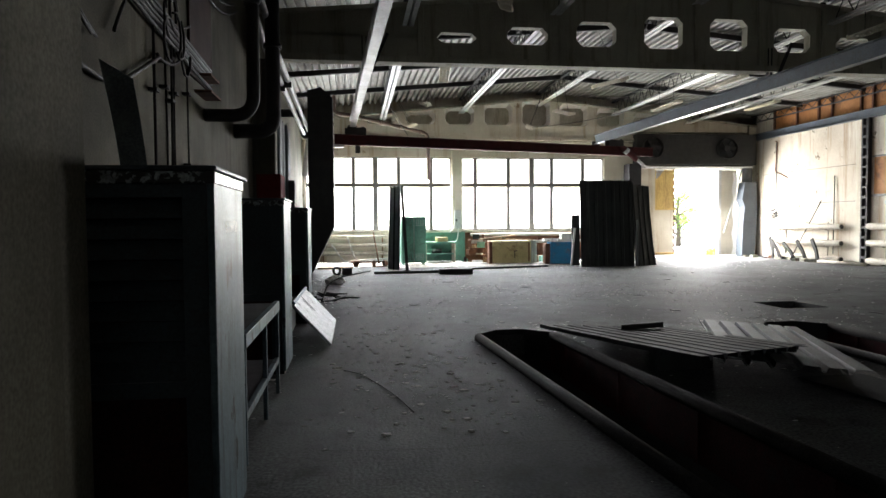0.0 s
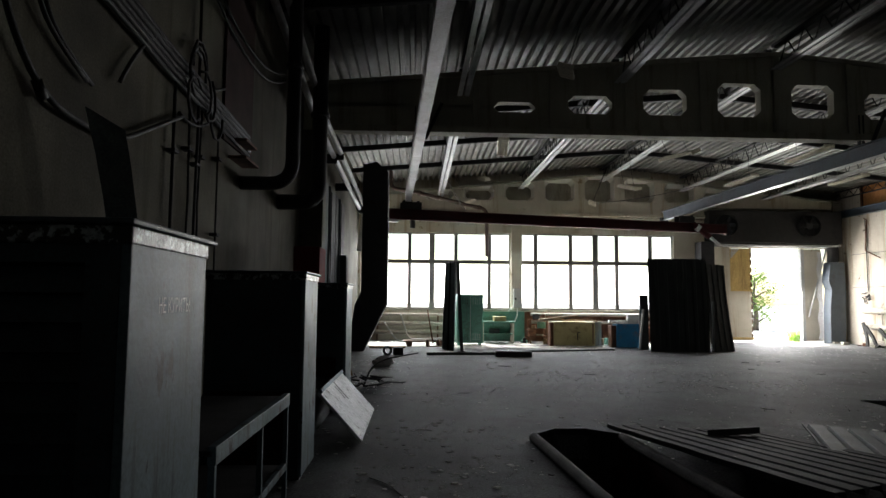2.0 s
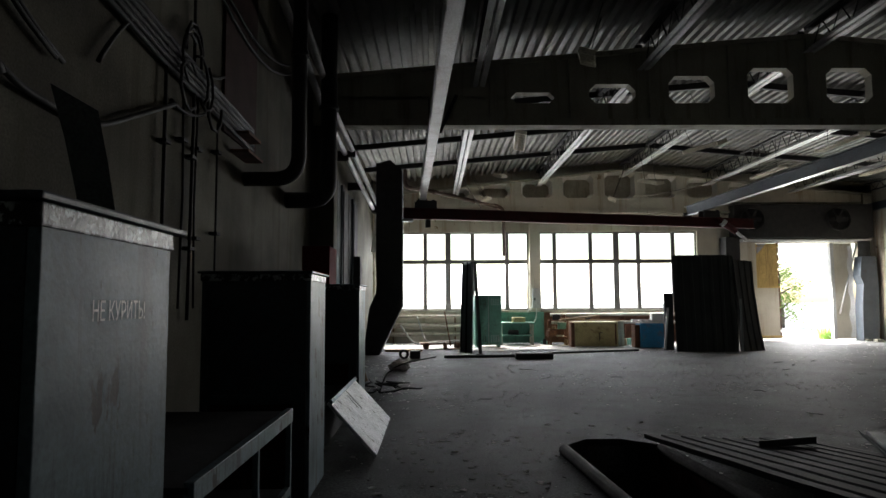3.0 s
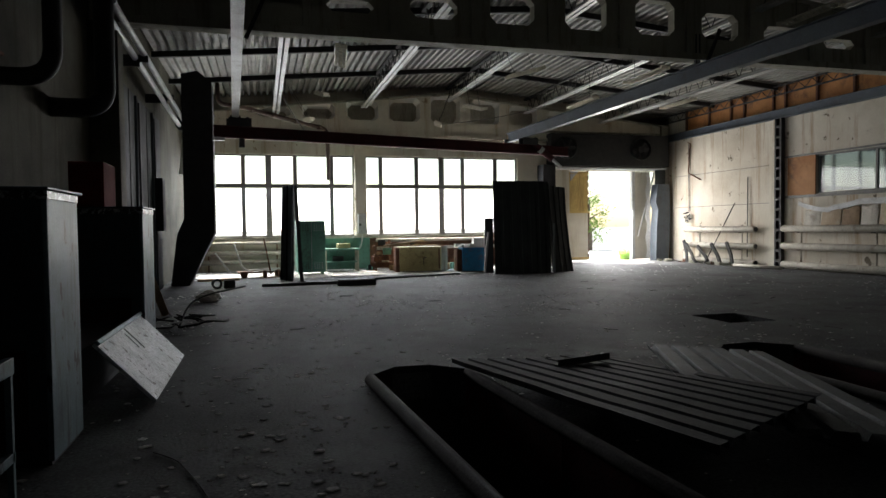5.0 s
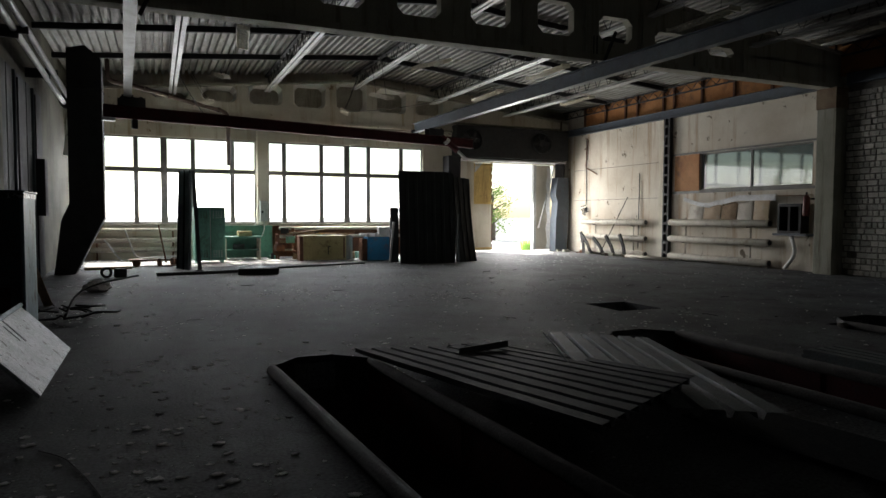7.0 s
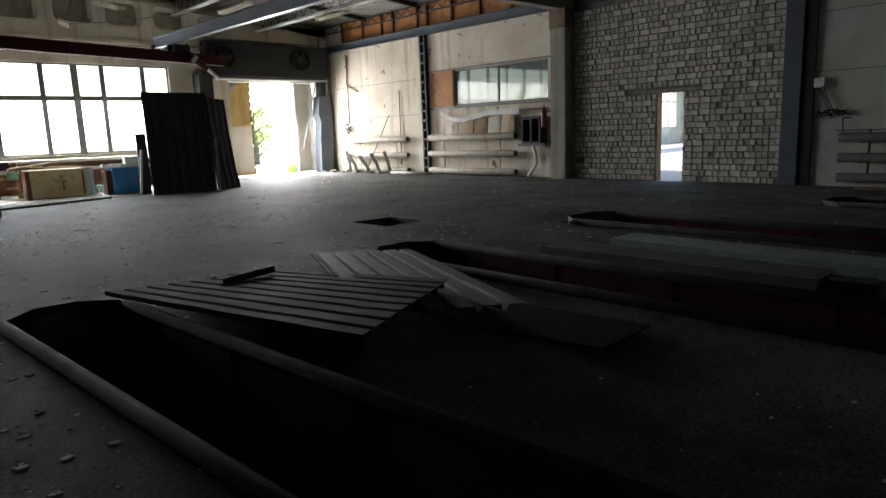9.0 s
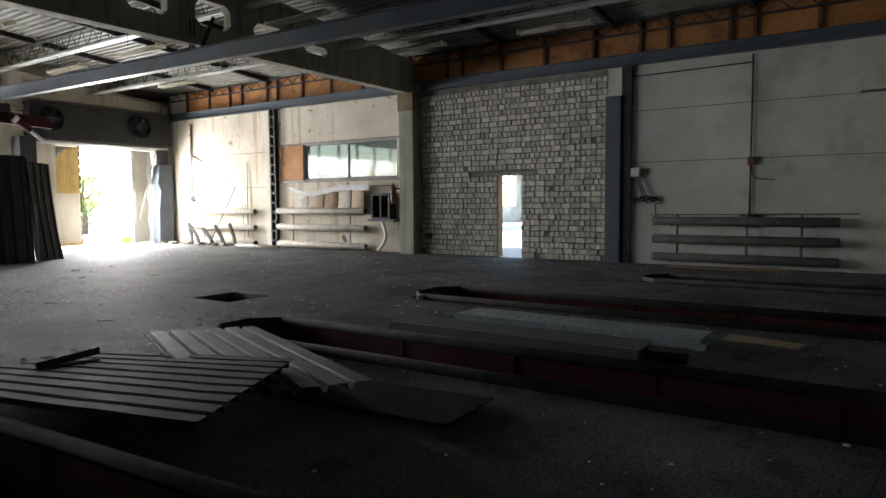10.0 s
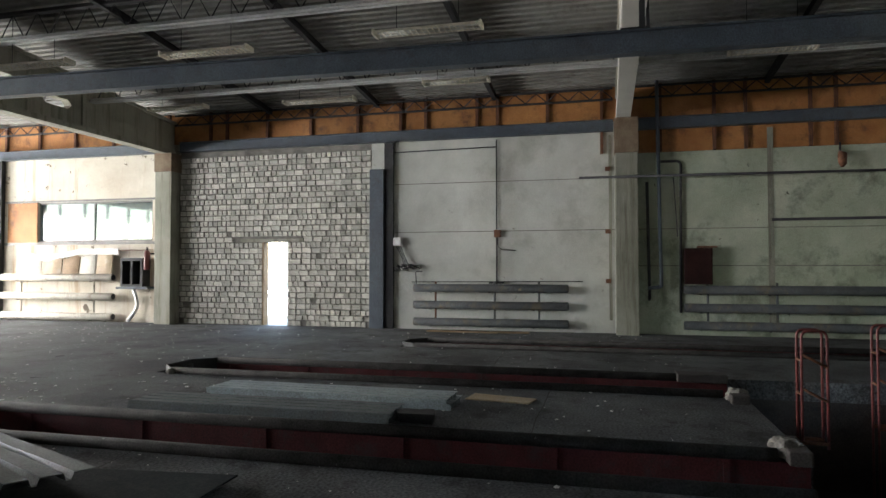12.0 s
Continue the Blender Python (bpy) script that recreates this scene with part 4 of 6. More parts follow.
pipe_register(-5.5, 0.80, (1.02, 0.62, 0.23), 0.10, PIPED, "dark blue-grey three-pipe heating register by the trench", (-4.2, -1.1, 0.3))


def wall_run(name, pts, r, m, label, category="pipe", rad=0.12, n=8):
    return tagged(part(name, Geo().tube(bend(pts, rad) if len(pts) > 2 else pts, r, n), m), label, category)


def build_east_fittings():
    X = EX - 0.04
    root = thing("wall_conduit", None, "thin dark conduit run with junction boxes on the panel wall", "conduit")
    part("upright", Geo().tube([(X, 5.02, 1.12), (X, 5.02, 4.60)], 0.02, 8), DARK, root)
    part("crosspiece", Geo().tube([(X, 5.02, 4.43), (X, 7.6, 4.40)], 0.014, 6), DARK, root)
    part("junction_box", Geo().box(X - 0.05, EX - 0.003, 4.92, 5.08, 2.24, 2.42), RUST, root, "rusty junction box", bevel=0.01)
    part("lead", Geo().tube(bend([(X, 5.0, 2.24), (X, 4.98, 1.95), (X, 4.55, 1.92)], 0.15), 0.01, 5), DARK, root)
    part("foot_valve", Geo().box(X - 0.06, EX - 0.003, 4.85, 5.2, 1.13, 1.18), DARK, root, bevel=0.01)
    wall_run("low_conduit", [(X, 7.15, 1.16), (X, 3.0, 1.19)], 0.010, DARK, "thin conduit above the dark pipes", "conduit")
    wall_run("stub_pipe", [(X - 0.1, 7.0, 1.1), (X - 0.1, 7.02, 1.42), (X - 0.1, 6.85, 1.42)], 0.014, DARK, "short bent stub on the heating pipe", "pipe", 0.05)
    # switch cluster at the jamb
    root = thing("switch_box", None, "pale switch box with drooping cables", "switch box")
    part("casing", Geo().box(EX - 0.16, EX - 0.003, 7.40, 7.60, 2.06, 2.26), WHITEP, root, bevel=0.012)
    for k in range(3):
        part("cable", Geo().tube(sag((X - 0.05, 7.55 - k * 0.06, 2.06), (X - 0.1, 7.30 - k * 0.05, 1.55), -0.05 + 0.03 * k, 6), 0.012, 5), DARK, root)
    g = Geo()
    rnd = random.Random(3)
    for k in range(14):
        a = Vector((X - 0.08, 7.62 - k * 0.045, 1.5 + rnd.uniform(-0.08, 0.08)))
        g.tube([a, a + Vector((-0.06, rnd.uniform(-0.1, 0.1), rnd.uniform(-0.08, 0.1))), a + Vector((0.03, -0.12, rnd.uniform(-0.1, 0.06)))], 0.016, 5)
    tagged(part("cable_tangle", g, DARK), "tangle of dark cable ends on the wall", "cable")
    # runs past the second column
    wall_run("long_pipe", [(X - 0.45, 3.05, 3.55), (X - 0.45, -9.0, 3.47)], 0.028, DARK, "long dark pipe crossing the column")
    wall_run("long_pipe", [(X, -1.05, 2.56), (X, -9.0, 2.58)], 0.032, DARK, "dark pipe low along the wall")
    wall_run("drop_pipe", [(X - 0.1, 1.56, 3.45), (X - 0.1, 1.52, 0.80), (X + 0.02, 1.52, 0.80)], 0.035, DARK, "dark vertical pipe beside the column")
    wall_run("drop_pipe", [(X - 0.14, 1.34, 6.0), (X - 0.14, 1.27, 1.08), (X - 0.14, 1.55, 1.05)], 0.042, STEEL, "thick blue-grey pipe dropping from the roof", rad=0.05)
    wall_run("loop_pipe", [(X, 1.27, 3.92), (X, 0.82, 3.92), (X, 0.85, 0.5)], 0.03, DARK, "dark pipe looping down the wall")
    wall_run("thin_pipe", [(X, 0.98, 3.55), (X, 0.9, 2.2)], 0.014, DARK, "thin dark conduit on the wall", "conduit")
    root = thing("fuse_cabinet", None, "dark maroon steel fuse cabinet on the wall", "cabinet")
    part("body", Geo().box(EX - 0.26, EX - 0.003, 0.20, 0.78, 1.14, 1.94), CABRED, root, bevel=0.012)
    part("door", Geo().box(EX - 0.275, EX - 0.26, 0.23, 0.75, 1.17, 1.91), CABRED, root, bevel=0.006)
    part("lid", Geo().box(EX - 0.29, EX - 0.003, 0.10, 0.50, 1.95, 1.99), RUST, root, "rusty loose lid", bevel=0.008)
    root = thing("bulkhead_lamp", None, "rusty round bulkhead lamp on the wall", "lamp")
    part("cage", Geo().tube([(X, -2.4, 3.98), (X - 0.14, -2.4, 3.9), (X - 0.16, -2.4, 3.70), (X - 0.12, -2.4, 3.66)], [0.04, 0.095, 0.08, 0.04], 14), RUST, root)
    part("stem", Geo().tube([(X, -2.4, 3.95), (X, -2.4, 4.2)], 0.025, 6), DARK, root)
    for y in (1.98, -1.04):
        tagged(part("joint_strip", Geo().box(EX - 0.012, EX - 0.002, y - 0.06 if y < 0 else y + 0.35, y + 0.06 if y < 0 else y + 0.42, 0.3, 4.6), CONC), "mortar strip over an upright panel joint", "joint", kind="structure")
    for k, z in enumerate((3.75, 2.3, 1.15)):
        tagged(part("wall_anchor", Geo().box(EX - 0.06, EX - 0.002, 2.36, 2.48, z, z + 0.1), RUST, bevel=0.01), "rusty welded wall anchor", "anchor", "wall anchors")
    # things below the inner window: bent panels on the pipes, fire box, extinguisher
    root = thing("curved_panel", None, "long warped pale panel lying on the pipes", "panel")
    g = Geo()
    n = 16
    vs = []
    for i in range(n + 1):
        s = i / n
        y = 19.0 - 3.4 * s
        z = 2.05 - 0.42 * math.sin(math.pi * min(1, s * 1.6)) * (0.5 if s < 0.35 else 0.35) + 0.0 * s
        vs += [(EX - 0.20, y, z), (EX - 0.20, y, z - 0.12 - 0.05 * s), (EX - 0.17, y, z - 0.12 - 0.05 * s), (EX - 0.17, y, z)]
    fs = [(4 * i + k, 4 * i + (k + 1) % 4, 4 * i + 4 + (k + 1) % 4, 4 * i + 4 + k) for i in range(n) for k in range(4)] + [(0, 1, 2, 3), (4 * n, 4 * n + 3, 4 * n + 2, 4 * n + 1)]
    part("sheet", g.add(vs, fs), PALEST, root)
    for i, (y0, y1, h, mt) in enumerate(((18.75, 18.2, 0.45, PIPEM), (18.15, 17.5, 0.40, PLYB), (17.45, 16.9, 0.46, WOOD), (16.85, 16.35, 0.52, PIPEM), (16.3, 15.8, 0.58, PLYB))):
        g = Geo()
        vs = []
        n = 6
        for k in range(n + 1):
            y = y0 + (y1 - y0) * k / n
            bow = 0.02 * math.sin(math.pi * k / n)
            for dx, z in ((-0.22 - bow, 1.345), (-0.16 - bow, 1.345 + h - 0.05 * math.sin(k)), (-0.14 - bow, 1.345 + h - 0.05 * math.sin(k)), (-0.20 - bow, 1.345)):
                vs.append((EX + dx, y, z))
        fs = [(4 * a + k, 4 * a + (k + 1) % 4, 4 * a + 4 + (k + 1) % 4, 4 * a + 4 + k) for a in range(n) for k in range(4)] + [(0, 1, 2, 3), (4 * n, 4 * n + 3, 4 * n + 2, 4 * n + 1)]
        tagged(part("bent_board", g.add(vs, fs), mt), "warped board propped on the heating pipe", "board", "boards on the pipes")
    root = thing("fire_box", None, "black open steel box on the wall beside the column", "box")
    g = Geo()
    for a, b, c, d in cells(14.72, 15.42, 1.0, 1.78, [(14.78, 15.04, 1.06, 1.70), (15.10, 15.36, 1.06, 1.70)]):
        g.box(EX - 0.32, EX - 0.02, a, b, c, d)
    part("frame", g, DARK, root)
    part("back", Geo().box(EX - 0.02, EX - 0.003, 14.72, 15.42, 1.0, 1.78), DARK, root)
    part("tray", Geo().box(EX - 0.40, EX - 0.02, 14.50, 15.5, 0.93, 0.995), STEEL, root, bevel=0.006)
    part("flap", Geo().box(0, 0.34, 0, 0.85, 0, 0.012, pose(EX - 0.40, 14.6, 1.98, 0, -4, 0)), RUST, root, "rusty lid tipped up")
    root = thing("fire_extinguisher", None, "dull red fire extinguisher beside the column", "extinguisher")
    part("cylinder", Geo().tube([(16.86, 14.58, 1.45), (16.86, 14.58, 1.48), (16.86, 14.58, 1.92), (16.86, 14.58, 2.0)], [0.07, 0.085, 0.085, 0.035], 14), REDP, root)
    part("valve", Geo().tube([(16.86, 14.58, 2.0), (16.86, 14.58, 2.07)], 0.025, 8), DARK, root)
    part("hook", Geo().box(16.84, EX - 0.003, 14.56, 14.60, 1.88, 1.92), DARK, root)
    wall_run("bent_white_pipe", [(EX - 0.12, 15.15, 0.92), (EX - 0.14, 14.95, 0.45), (EX - 0.22, 15.25, 0.04)], 0.05, WHITEP, "curved white pipe below the black box", rad=0.4, n=10)
    # scrap frames in front of the first register
    rnd = random.Random(5)
    for k, (y, lean) in enumerate(((24.0, 8), (23.55, 28), (22.75, 36), (22.15, 24), (21.55, 14))):
        m = pose(EX - 0.42, y, 0.0, 0, 0, 90 + rnd.uniform(-14, 14)) @ pose(0, 0, 0, 0, lean, 0)
        root = thing("scrap_bracket", m, "dark bent steel bracket leaning on the pipes", "bracket", "scrap brackets")
        part("blade", Geo().prism([(-0.05, 0.0), (0.07, 0.0), (0.05, 0.35), (0.14, 0.82), (0.03, 0.85), (-0.06, 0.4)], "y", -0.03, 0.03), RUBBER, root, bevel=0.006)
        part("foot", Geo().box(-0.12, 0.2, -0.05, 0.05, 0, 0.03), DARK, root, bevel=0.004)
    wall_run("leaning_rod", [(EX - 0.5, 22.9, 0.02), (EX - 0.06, 21.9, 2.12)], 0.016, DARK, "thin rod leaning on the wall", "rod")
    wall_run("upright_rod", [(EX - 0.06, 21.3, 0.3), (EX - 0.04, 21.3, 2.95)], 0.016, DARK, "thin upright conduit on the wall", "conduit")
    wall_run("floor_pipe", [(EX - 0.75, 21.1, 0.06), (EX - 0.6, 19.2, 0.06)], 0.055, PIPEM, "loose grey pipe lying by the wall")
    wall_run("bent_conduit", [(X, 24.5, 4.5), (X, 24.35, 4.45), (X - 0.02, 24.45, 3.35), (X - 0.03, 23.7, 3.05)], 0.022, RUST, "rusty kinked conduit on the wall", "conduit", 0.08)
    wall_run("bent_conduit", [(X, 24.45, 4.45), (X, 24.42, 1.9)], 0.016, DARK, "thin dark conduit above the tangle", "conduit")
    g = Geo()
    for k in range(12):
        a = Vector((X - 0.06, 24.42 + rnd.uniform(-0.15, 0.15), 1.72 + rnd.uniform(-0.15, 0.16)))
        g.tube([a, a + Vector((-0.05, rnd.uniform(-0.15, 0.15), rnd.uniform(-0.15, 0.15))), a + Vector((0.02, rnd.uniform(-0.15, 0.15), rnd.uniform(-0.1, 0.1)))], 0.018, 5)
    tagged(part("cable_tangle", g, DARK), "coil of dark cable hung on the wall", "cable")
    for k in range(26):
        c = Vector((EX - rnd.uniform(0.15, 0.7), rnd.uniform(20.6, 25.6), 0))
        r = rnd.uniform(0.04, 0.13)
        g = Geo()
        g.box(-r, r, -r * rnd.uniform(0.5, 1.4), r, 0, r * rnd.uniform(0.5, 1.0), pose(c.x, c.y, 0, 0, 0, rnd.uniform(0, 180)))
        tagged(part("rubble_lump", g, CONC if k % 3 else RUST, jag=0.02), "broken lump of rubble by the wall", "rubble", "rubble by the wall")
    for y0, ang in ((5.9, 2), (6.6, -2)):
        tagged(part("loose_board", Geo().box(-0.1, 0.1, -1.7, 0, 0, 0.03, pose(EX - 0.55, y0, 0.0, 0, 0, ang)), WOOD, bevel=0.004), "grey board lying along the wall foot", "board", "loose boards")


build_east_fittings()


# ---- gate ----
def build_gate():
    x0, x1, zt = GATE
    root = thing("gate_leaf", None, "ochre steel gate leaf standing open beside the sheets", "gate leaf", "gate leaves")
    part("upper_panel", Geo().box(13.02, 13.86, NY + 0.16, NY + 0.22, 1.95, zt - 0.02), YELLOWP, root, bevel=0.006)
    part("lower_panel", Geo().box(13.02, 13.86, NY + 0.15, NY + 0.21, 0.06, 1.93), CREAM, root, "flaking cream lower panel", bevel=0.006)
    for z in (0.1, 1.9, 3.4):
        part("rail", Geo().box(13.02, 13.90, NY + 0.10, NY + 0.155, z, z + 0.07), YELLOWP, root)
    part("gusset", Geo().prism([(13.1, zt - 0.02), (13.45, zt - 0.02), (13.1, zt - 0.4)], "y", NY + 0.10, NY + 0.15), PALEST, root, "pale corner gusset")
    g = Geo()
    k = 0.1
    while k < zt:
        g.box(13.86, 13.90, NY + 0.14, NY + 0.23, k, k + 0.2)
        k += 0.28
    part("edge_strip", g, RUST, root, "rusty broken edge strip", jag=0.012)
    root = thing("gate_leaf", None, "cream gate leaf with a diagonal brace, folded back", "gate leaf", "gate leaves")
    part("panel", Geo().box(15.92, 16.62, NY + 0.16, NY + 0.24, 0.05, zt - 0.02), CREAM, root, bevel=0.006)
    part("edge", Geo().box(15.79, 15.92, NY + 0.10, NY + 0.28, 0.03, zt - 0.02), PALEST, root, bevel=0.008)
    part("brace", Geo().tube([(16.02, NY + 0.06, 0.95), (16.74, NY + 0.02, zt - 0.05)], 0.03, 8), PALEST, root)
    # torn grey flap beside the gate
    root = thing("air_curtain_duct", None, "dented grey sheet-metal duct beside the gate", "duct")
    g = Geo()
    prof = [(0.0, 16.45, 16.95), (0.5, 16.46, 17.0), (1.3, 16.48, 17.02), (2.0, 16.55, 17.05), (2.3, 16.44, 17.03), (2.9, 16.52, 17.02), (3.0, 16.55, 17.0)]
    vs = [(x, y, z) for z, a, b in prof for x, y in ((a, NY - 0.55), (b, NY - 0.62), (b, NY - 0.12), (a, NY - 0.12))]
    fs = [(4 * i + k, 4 * i + (k + 1) % 4, 4 * i + 4 + (k + 1) % 4, 4 * i + 4 + k) for i in range(len(prof) - 1) for k in range(4)] + [(0, 3, 2, 1), tuple(4 * (len(prof) - 1) + k for k in range(4))]
    part("duct_body", g.add(vs, fs), STEEL, root)
    part("elbow", Geo().tube(bend([(16.75, NY - 0.35, 3.0), (16.78, NY - 0.35, 3.6), (16.6, NY - 0.4, 4.2)], 0.3), 0.2, 12), DARK, root)
    root = thing("torn_curtain", None, "torn pale plastic strip by the gate", "curtain")
    g = Geo()
    n = 12
    vs = []
    for i in range(n + 1):
        z = 3.4 - 3.3 * i / n
        o = 0.05 * math.sin(i * 1.9)
        vs += [(16.30 + o, NY - 0.10, z), (16.45 + o * 0.4, NY - 0.14, z), (16.45 + o * 0.4, NY - 0.135, z), (16.30 + o, NY - 0.095, z)]
    fs = [(4 * i + k, 4 * i + (k + 1) % 4, 4 * i + 4 + (k + 1) % 4, 4 * i + 4 + k) for i in range(n) for k in range(4)]
    part("strip", g.add(vs, fs), WHITEP, root)
    # heater box over the gate with two fans
    root = thing("air_curtain", None, "black air-curtain casing with two round fans over the gate", "air curtain")
    part("casing", Geo().box(11.9, 16.9, NY - 0.75, NY - 0.30, 3.66, 4.86), RUBBER, root, bevel=0.02)
    part("lip", Geo().box(12.2, 16.9, NY - 0.62, NY - 0.1, 3.56, 3.62), PALEST, root, "pale lower lip")
    for x in (12.5, 15.6):
        part("fan_ring", Geo().tube([(x, NY - 0.9, 4.30), (x, NY - 0.35, 4.30)], 0.40, 24, False), RUBBER, root)
        part("fan_hub", Geo().tube([(x, NY - 0.86, 4.30), (x, NY - 0.7, 4.30)], 0.13, 12), RUBBER, root)
        for k in range(6):
            a = k * math.pi / 3
            part("fan_blade", Geo().box(0.10, 0.37, -0.006, 0.006, -0.08, 0.08, pose(x, NY - 0.81, 4.30) @ pose(0, 0, 0, 0, math.degrees(a), 0) @ pose(0, 0, 0, 35, 0, 0)), RUBBER, root)
    part("duct_left", Geo().box(11.6, 12.1, NY - 0.7, NY - 0.15, 2.7, 3.7), DARK, root, bevel=0.02)
    tagged(part("gate_lintel", Geo().box(12.85, 16.95, NY - 0.04, NY - 0.004, 3.56, 3.80), RUST), "rusty steel lintel over the gate", "lintel", kind="structure")
    for z in (4.62, 4.95):
        tagged(part("corner_pipe", Geo().tube(bend([(11.5, NY - 0.42, z), (16.75, NY - 0.42, z), (16.75, NY - 0.42, 5.3)], 0.1), 0.035, 8), CONC), "pale pipe above the gate", "pipe", "pipes above the gate")


build_gate()


def build_window_wall():
    # pier between the windows, with its meter box
    root = thing("window_pier", None, "cream pier between the windows, green below", "pier", kind="structure")
    part("pier", Geo().box(4.70, 5.08, NY - 0.16, NY + 0.0, SILL, 4.6), CREAM, root, bevel=0.012)
    part("dado", Geo().box(4.60, 5.18, NY - 0.18, NY + 0.0, 0, SILL - 0.06), GREENP, root, "green painted lower part", bevel=0.012)
    root = thing("meter_box", None, "grey electric meter box on the pier", "meter box")
    part("casing", Geo().box(4.76, 5.05, NY - 0.34, NY - 0.165, 1.22, 1.92), PALEST, root, bevel=0.015)
    part("latch", Geo().box(4.80, 4.86, NY - 0.355, NY - 0.34, 1.5, 1.58), DARK, root)
    part("cable", Geo().tube(bend([(4.78, NY - 0.25, 1.3), (4.55, NY - 0.25, 1.1), (4.55, NY - 0.25, 0.75), (4.75, NY - 0.25, 0.6), (4.9, NY - 0.25, 0.9), (4.9, NY - 0.25, 1.22)], 0.18), 0.018, 6), WHITEP, root)
    root = thing("window_radiator", None, "cream pipe register below the window", "radiator")
    for z in (0.95, 0.62, 0.32):
        part("pipe", Geo().tube([(-0.6, NY - 0.2, z), (3.9, NY - 0.2, z)], 0.085 if z < 0.9 else 0.05, 12), PIPEM, root)
    for x in (-0.2, 2.0, 3.4):
        part("riser", Geo().tube([(x, NY - 0.2, 0.0), (x, NY - 0.2, 0.95)], 0.025, 6), RUST, root)
        part("bracket", Geo().box(x + 0.1, x + 0.13, NY - 0.22, NY - 0.002, 0.52, 0.56), RUST, root)
    root = thing("window_radiator", None, "cream pipe register behind the lying cabinets", "radiator")
    for z in (0.98, 0.7):
        part("pipe", Geo().tube(bend([(5.4, NY - 0.22, z), (10.2, NY - 0.22, z), (10.2, NY - 0.22, z - 0.3)], 0.12), 0.06, 10), PIPEM, root)
    for x in (5.8, 8.0, 9.9):
        part("bracket", Geo().box(x, x + 0.03, NY - 0.24, NY - 0.003, 0.62, 0.66), RUST, root)
        part("riser", Geo().tube([(x + 0.06, NY - 0.22, 0.0), (x + 0.06, NY - 0.22, 0.98)], 0.02, 6), RUST, root)
    tagged(part("dado_strip", Geo().box(5.2, 10.85, NY - 0.014, NY - 0.003, 0.0, SILL - 0.07), RUST), "brown painted dado under the window", "dado", kind="structure")
    tagged(part("dado_strip", Geo().box(2.9, 4.6, NY - 0.014, NY - 0.003, 0.0, SILL - 0.07), GREENP), "green painted dado under the window", "dado", kind="structure")


build_window_wall()


def profile_sheet(length, width, rib=0.25, h=0.04, t=0.004, curl=0.0, n=8, seed=0, cut=(0.0, 0.0), flat=0.55):
    """A profiled metal sheet, ribs along x, in its own plane; flat is the upper share of a rib, cut slants its two ends."""
    rnd = random.Random(seed)
    prof, y = [], 0.0
    while y < width - 0.01:
        for d, z in ((0, 0), (rib * flat, 0), (rib * (flat + 0.09), -h), (rib * 0.92, -h)):
            prof.append((min(y + d, width), z))
        y += rib
    prof.append((width, 0))
    g = Geo()
    m = len(prof)
    vs = []
    for side in (0, 1):
        for i in range(n + 1):
            for yy, z in prof:
                x = (length + cut[1] * yy / width) * i / n + cut[0] * (1 - i / n) * yy / width
                dz = curl * math.sin(math.pi * x / length * 0.9) * (yy / width) + 0.006 * noise.noise((x * 2, yy * 3, seed))
                vs.append((x, yy, z + dz - side * t))
    fs = []
    for side in (0, 1):
        o = side * (n + 1) * m
        for i in range(n):
            for k in range(m - 1):
                fs.append((o + i * m + k, o + i * m + k + 1, o + (i + 1) * m + k + 1, o + (i + 1) * m + k))
    o = (n + 1) * m
    for k in range(m - 1):
        fs.append((k, k + 1, o + k + 1, o + k))
        fs.append((n * m + k, n * m + k + 1, o + n * m + k + 1, o + n * m + k))
    for i in range(n):
        fs.append((i * m, (i + 1) * m, o + (i + 1) * m, o + i * m))
        fs.append((i * m + m - 1, (i + 1) * m + m - 1, o + (i + 1) * m + m - 1, o + i * m + m - 1))
    return g.add(vs, fs)


def frame_matrix(o, px, py):
    """Axes: x from o to px, y in the plane towards py."""
    o, px, py = Vector(o), Vector(px), Vector(py)
    ex = (px - o).normalized()
    ez = ex.cross(py - o).normalized()
    ey = ez.cross(ex)
    m = Matrix((ex, ey, ez)).transposed().to_4x4()
    m.translation = o
    return m


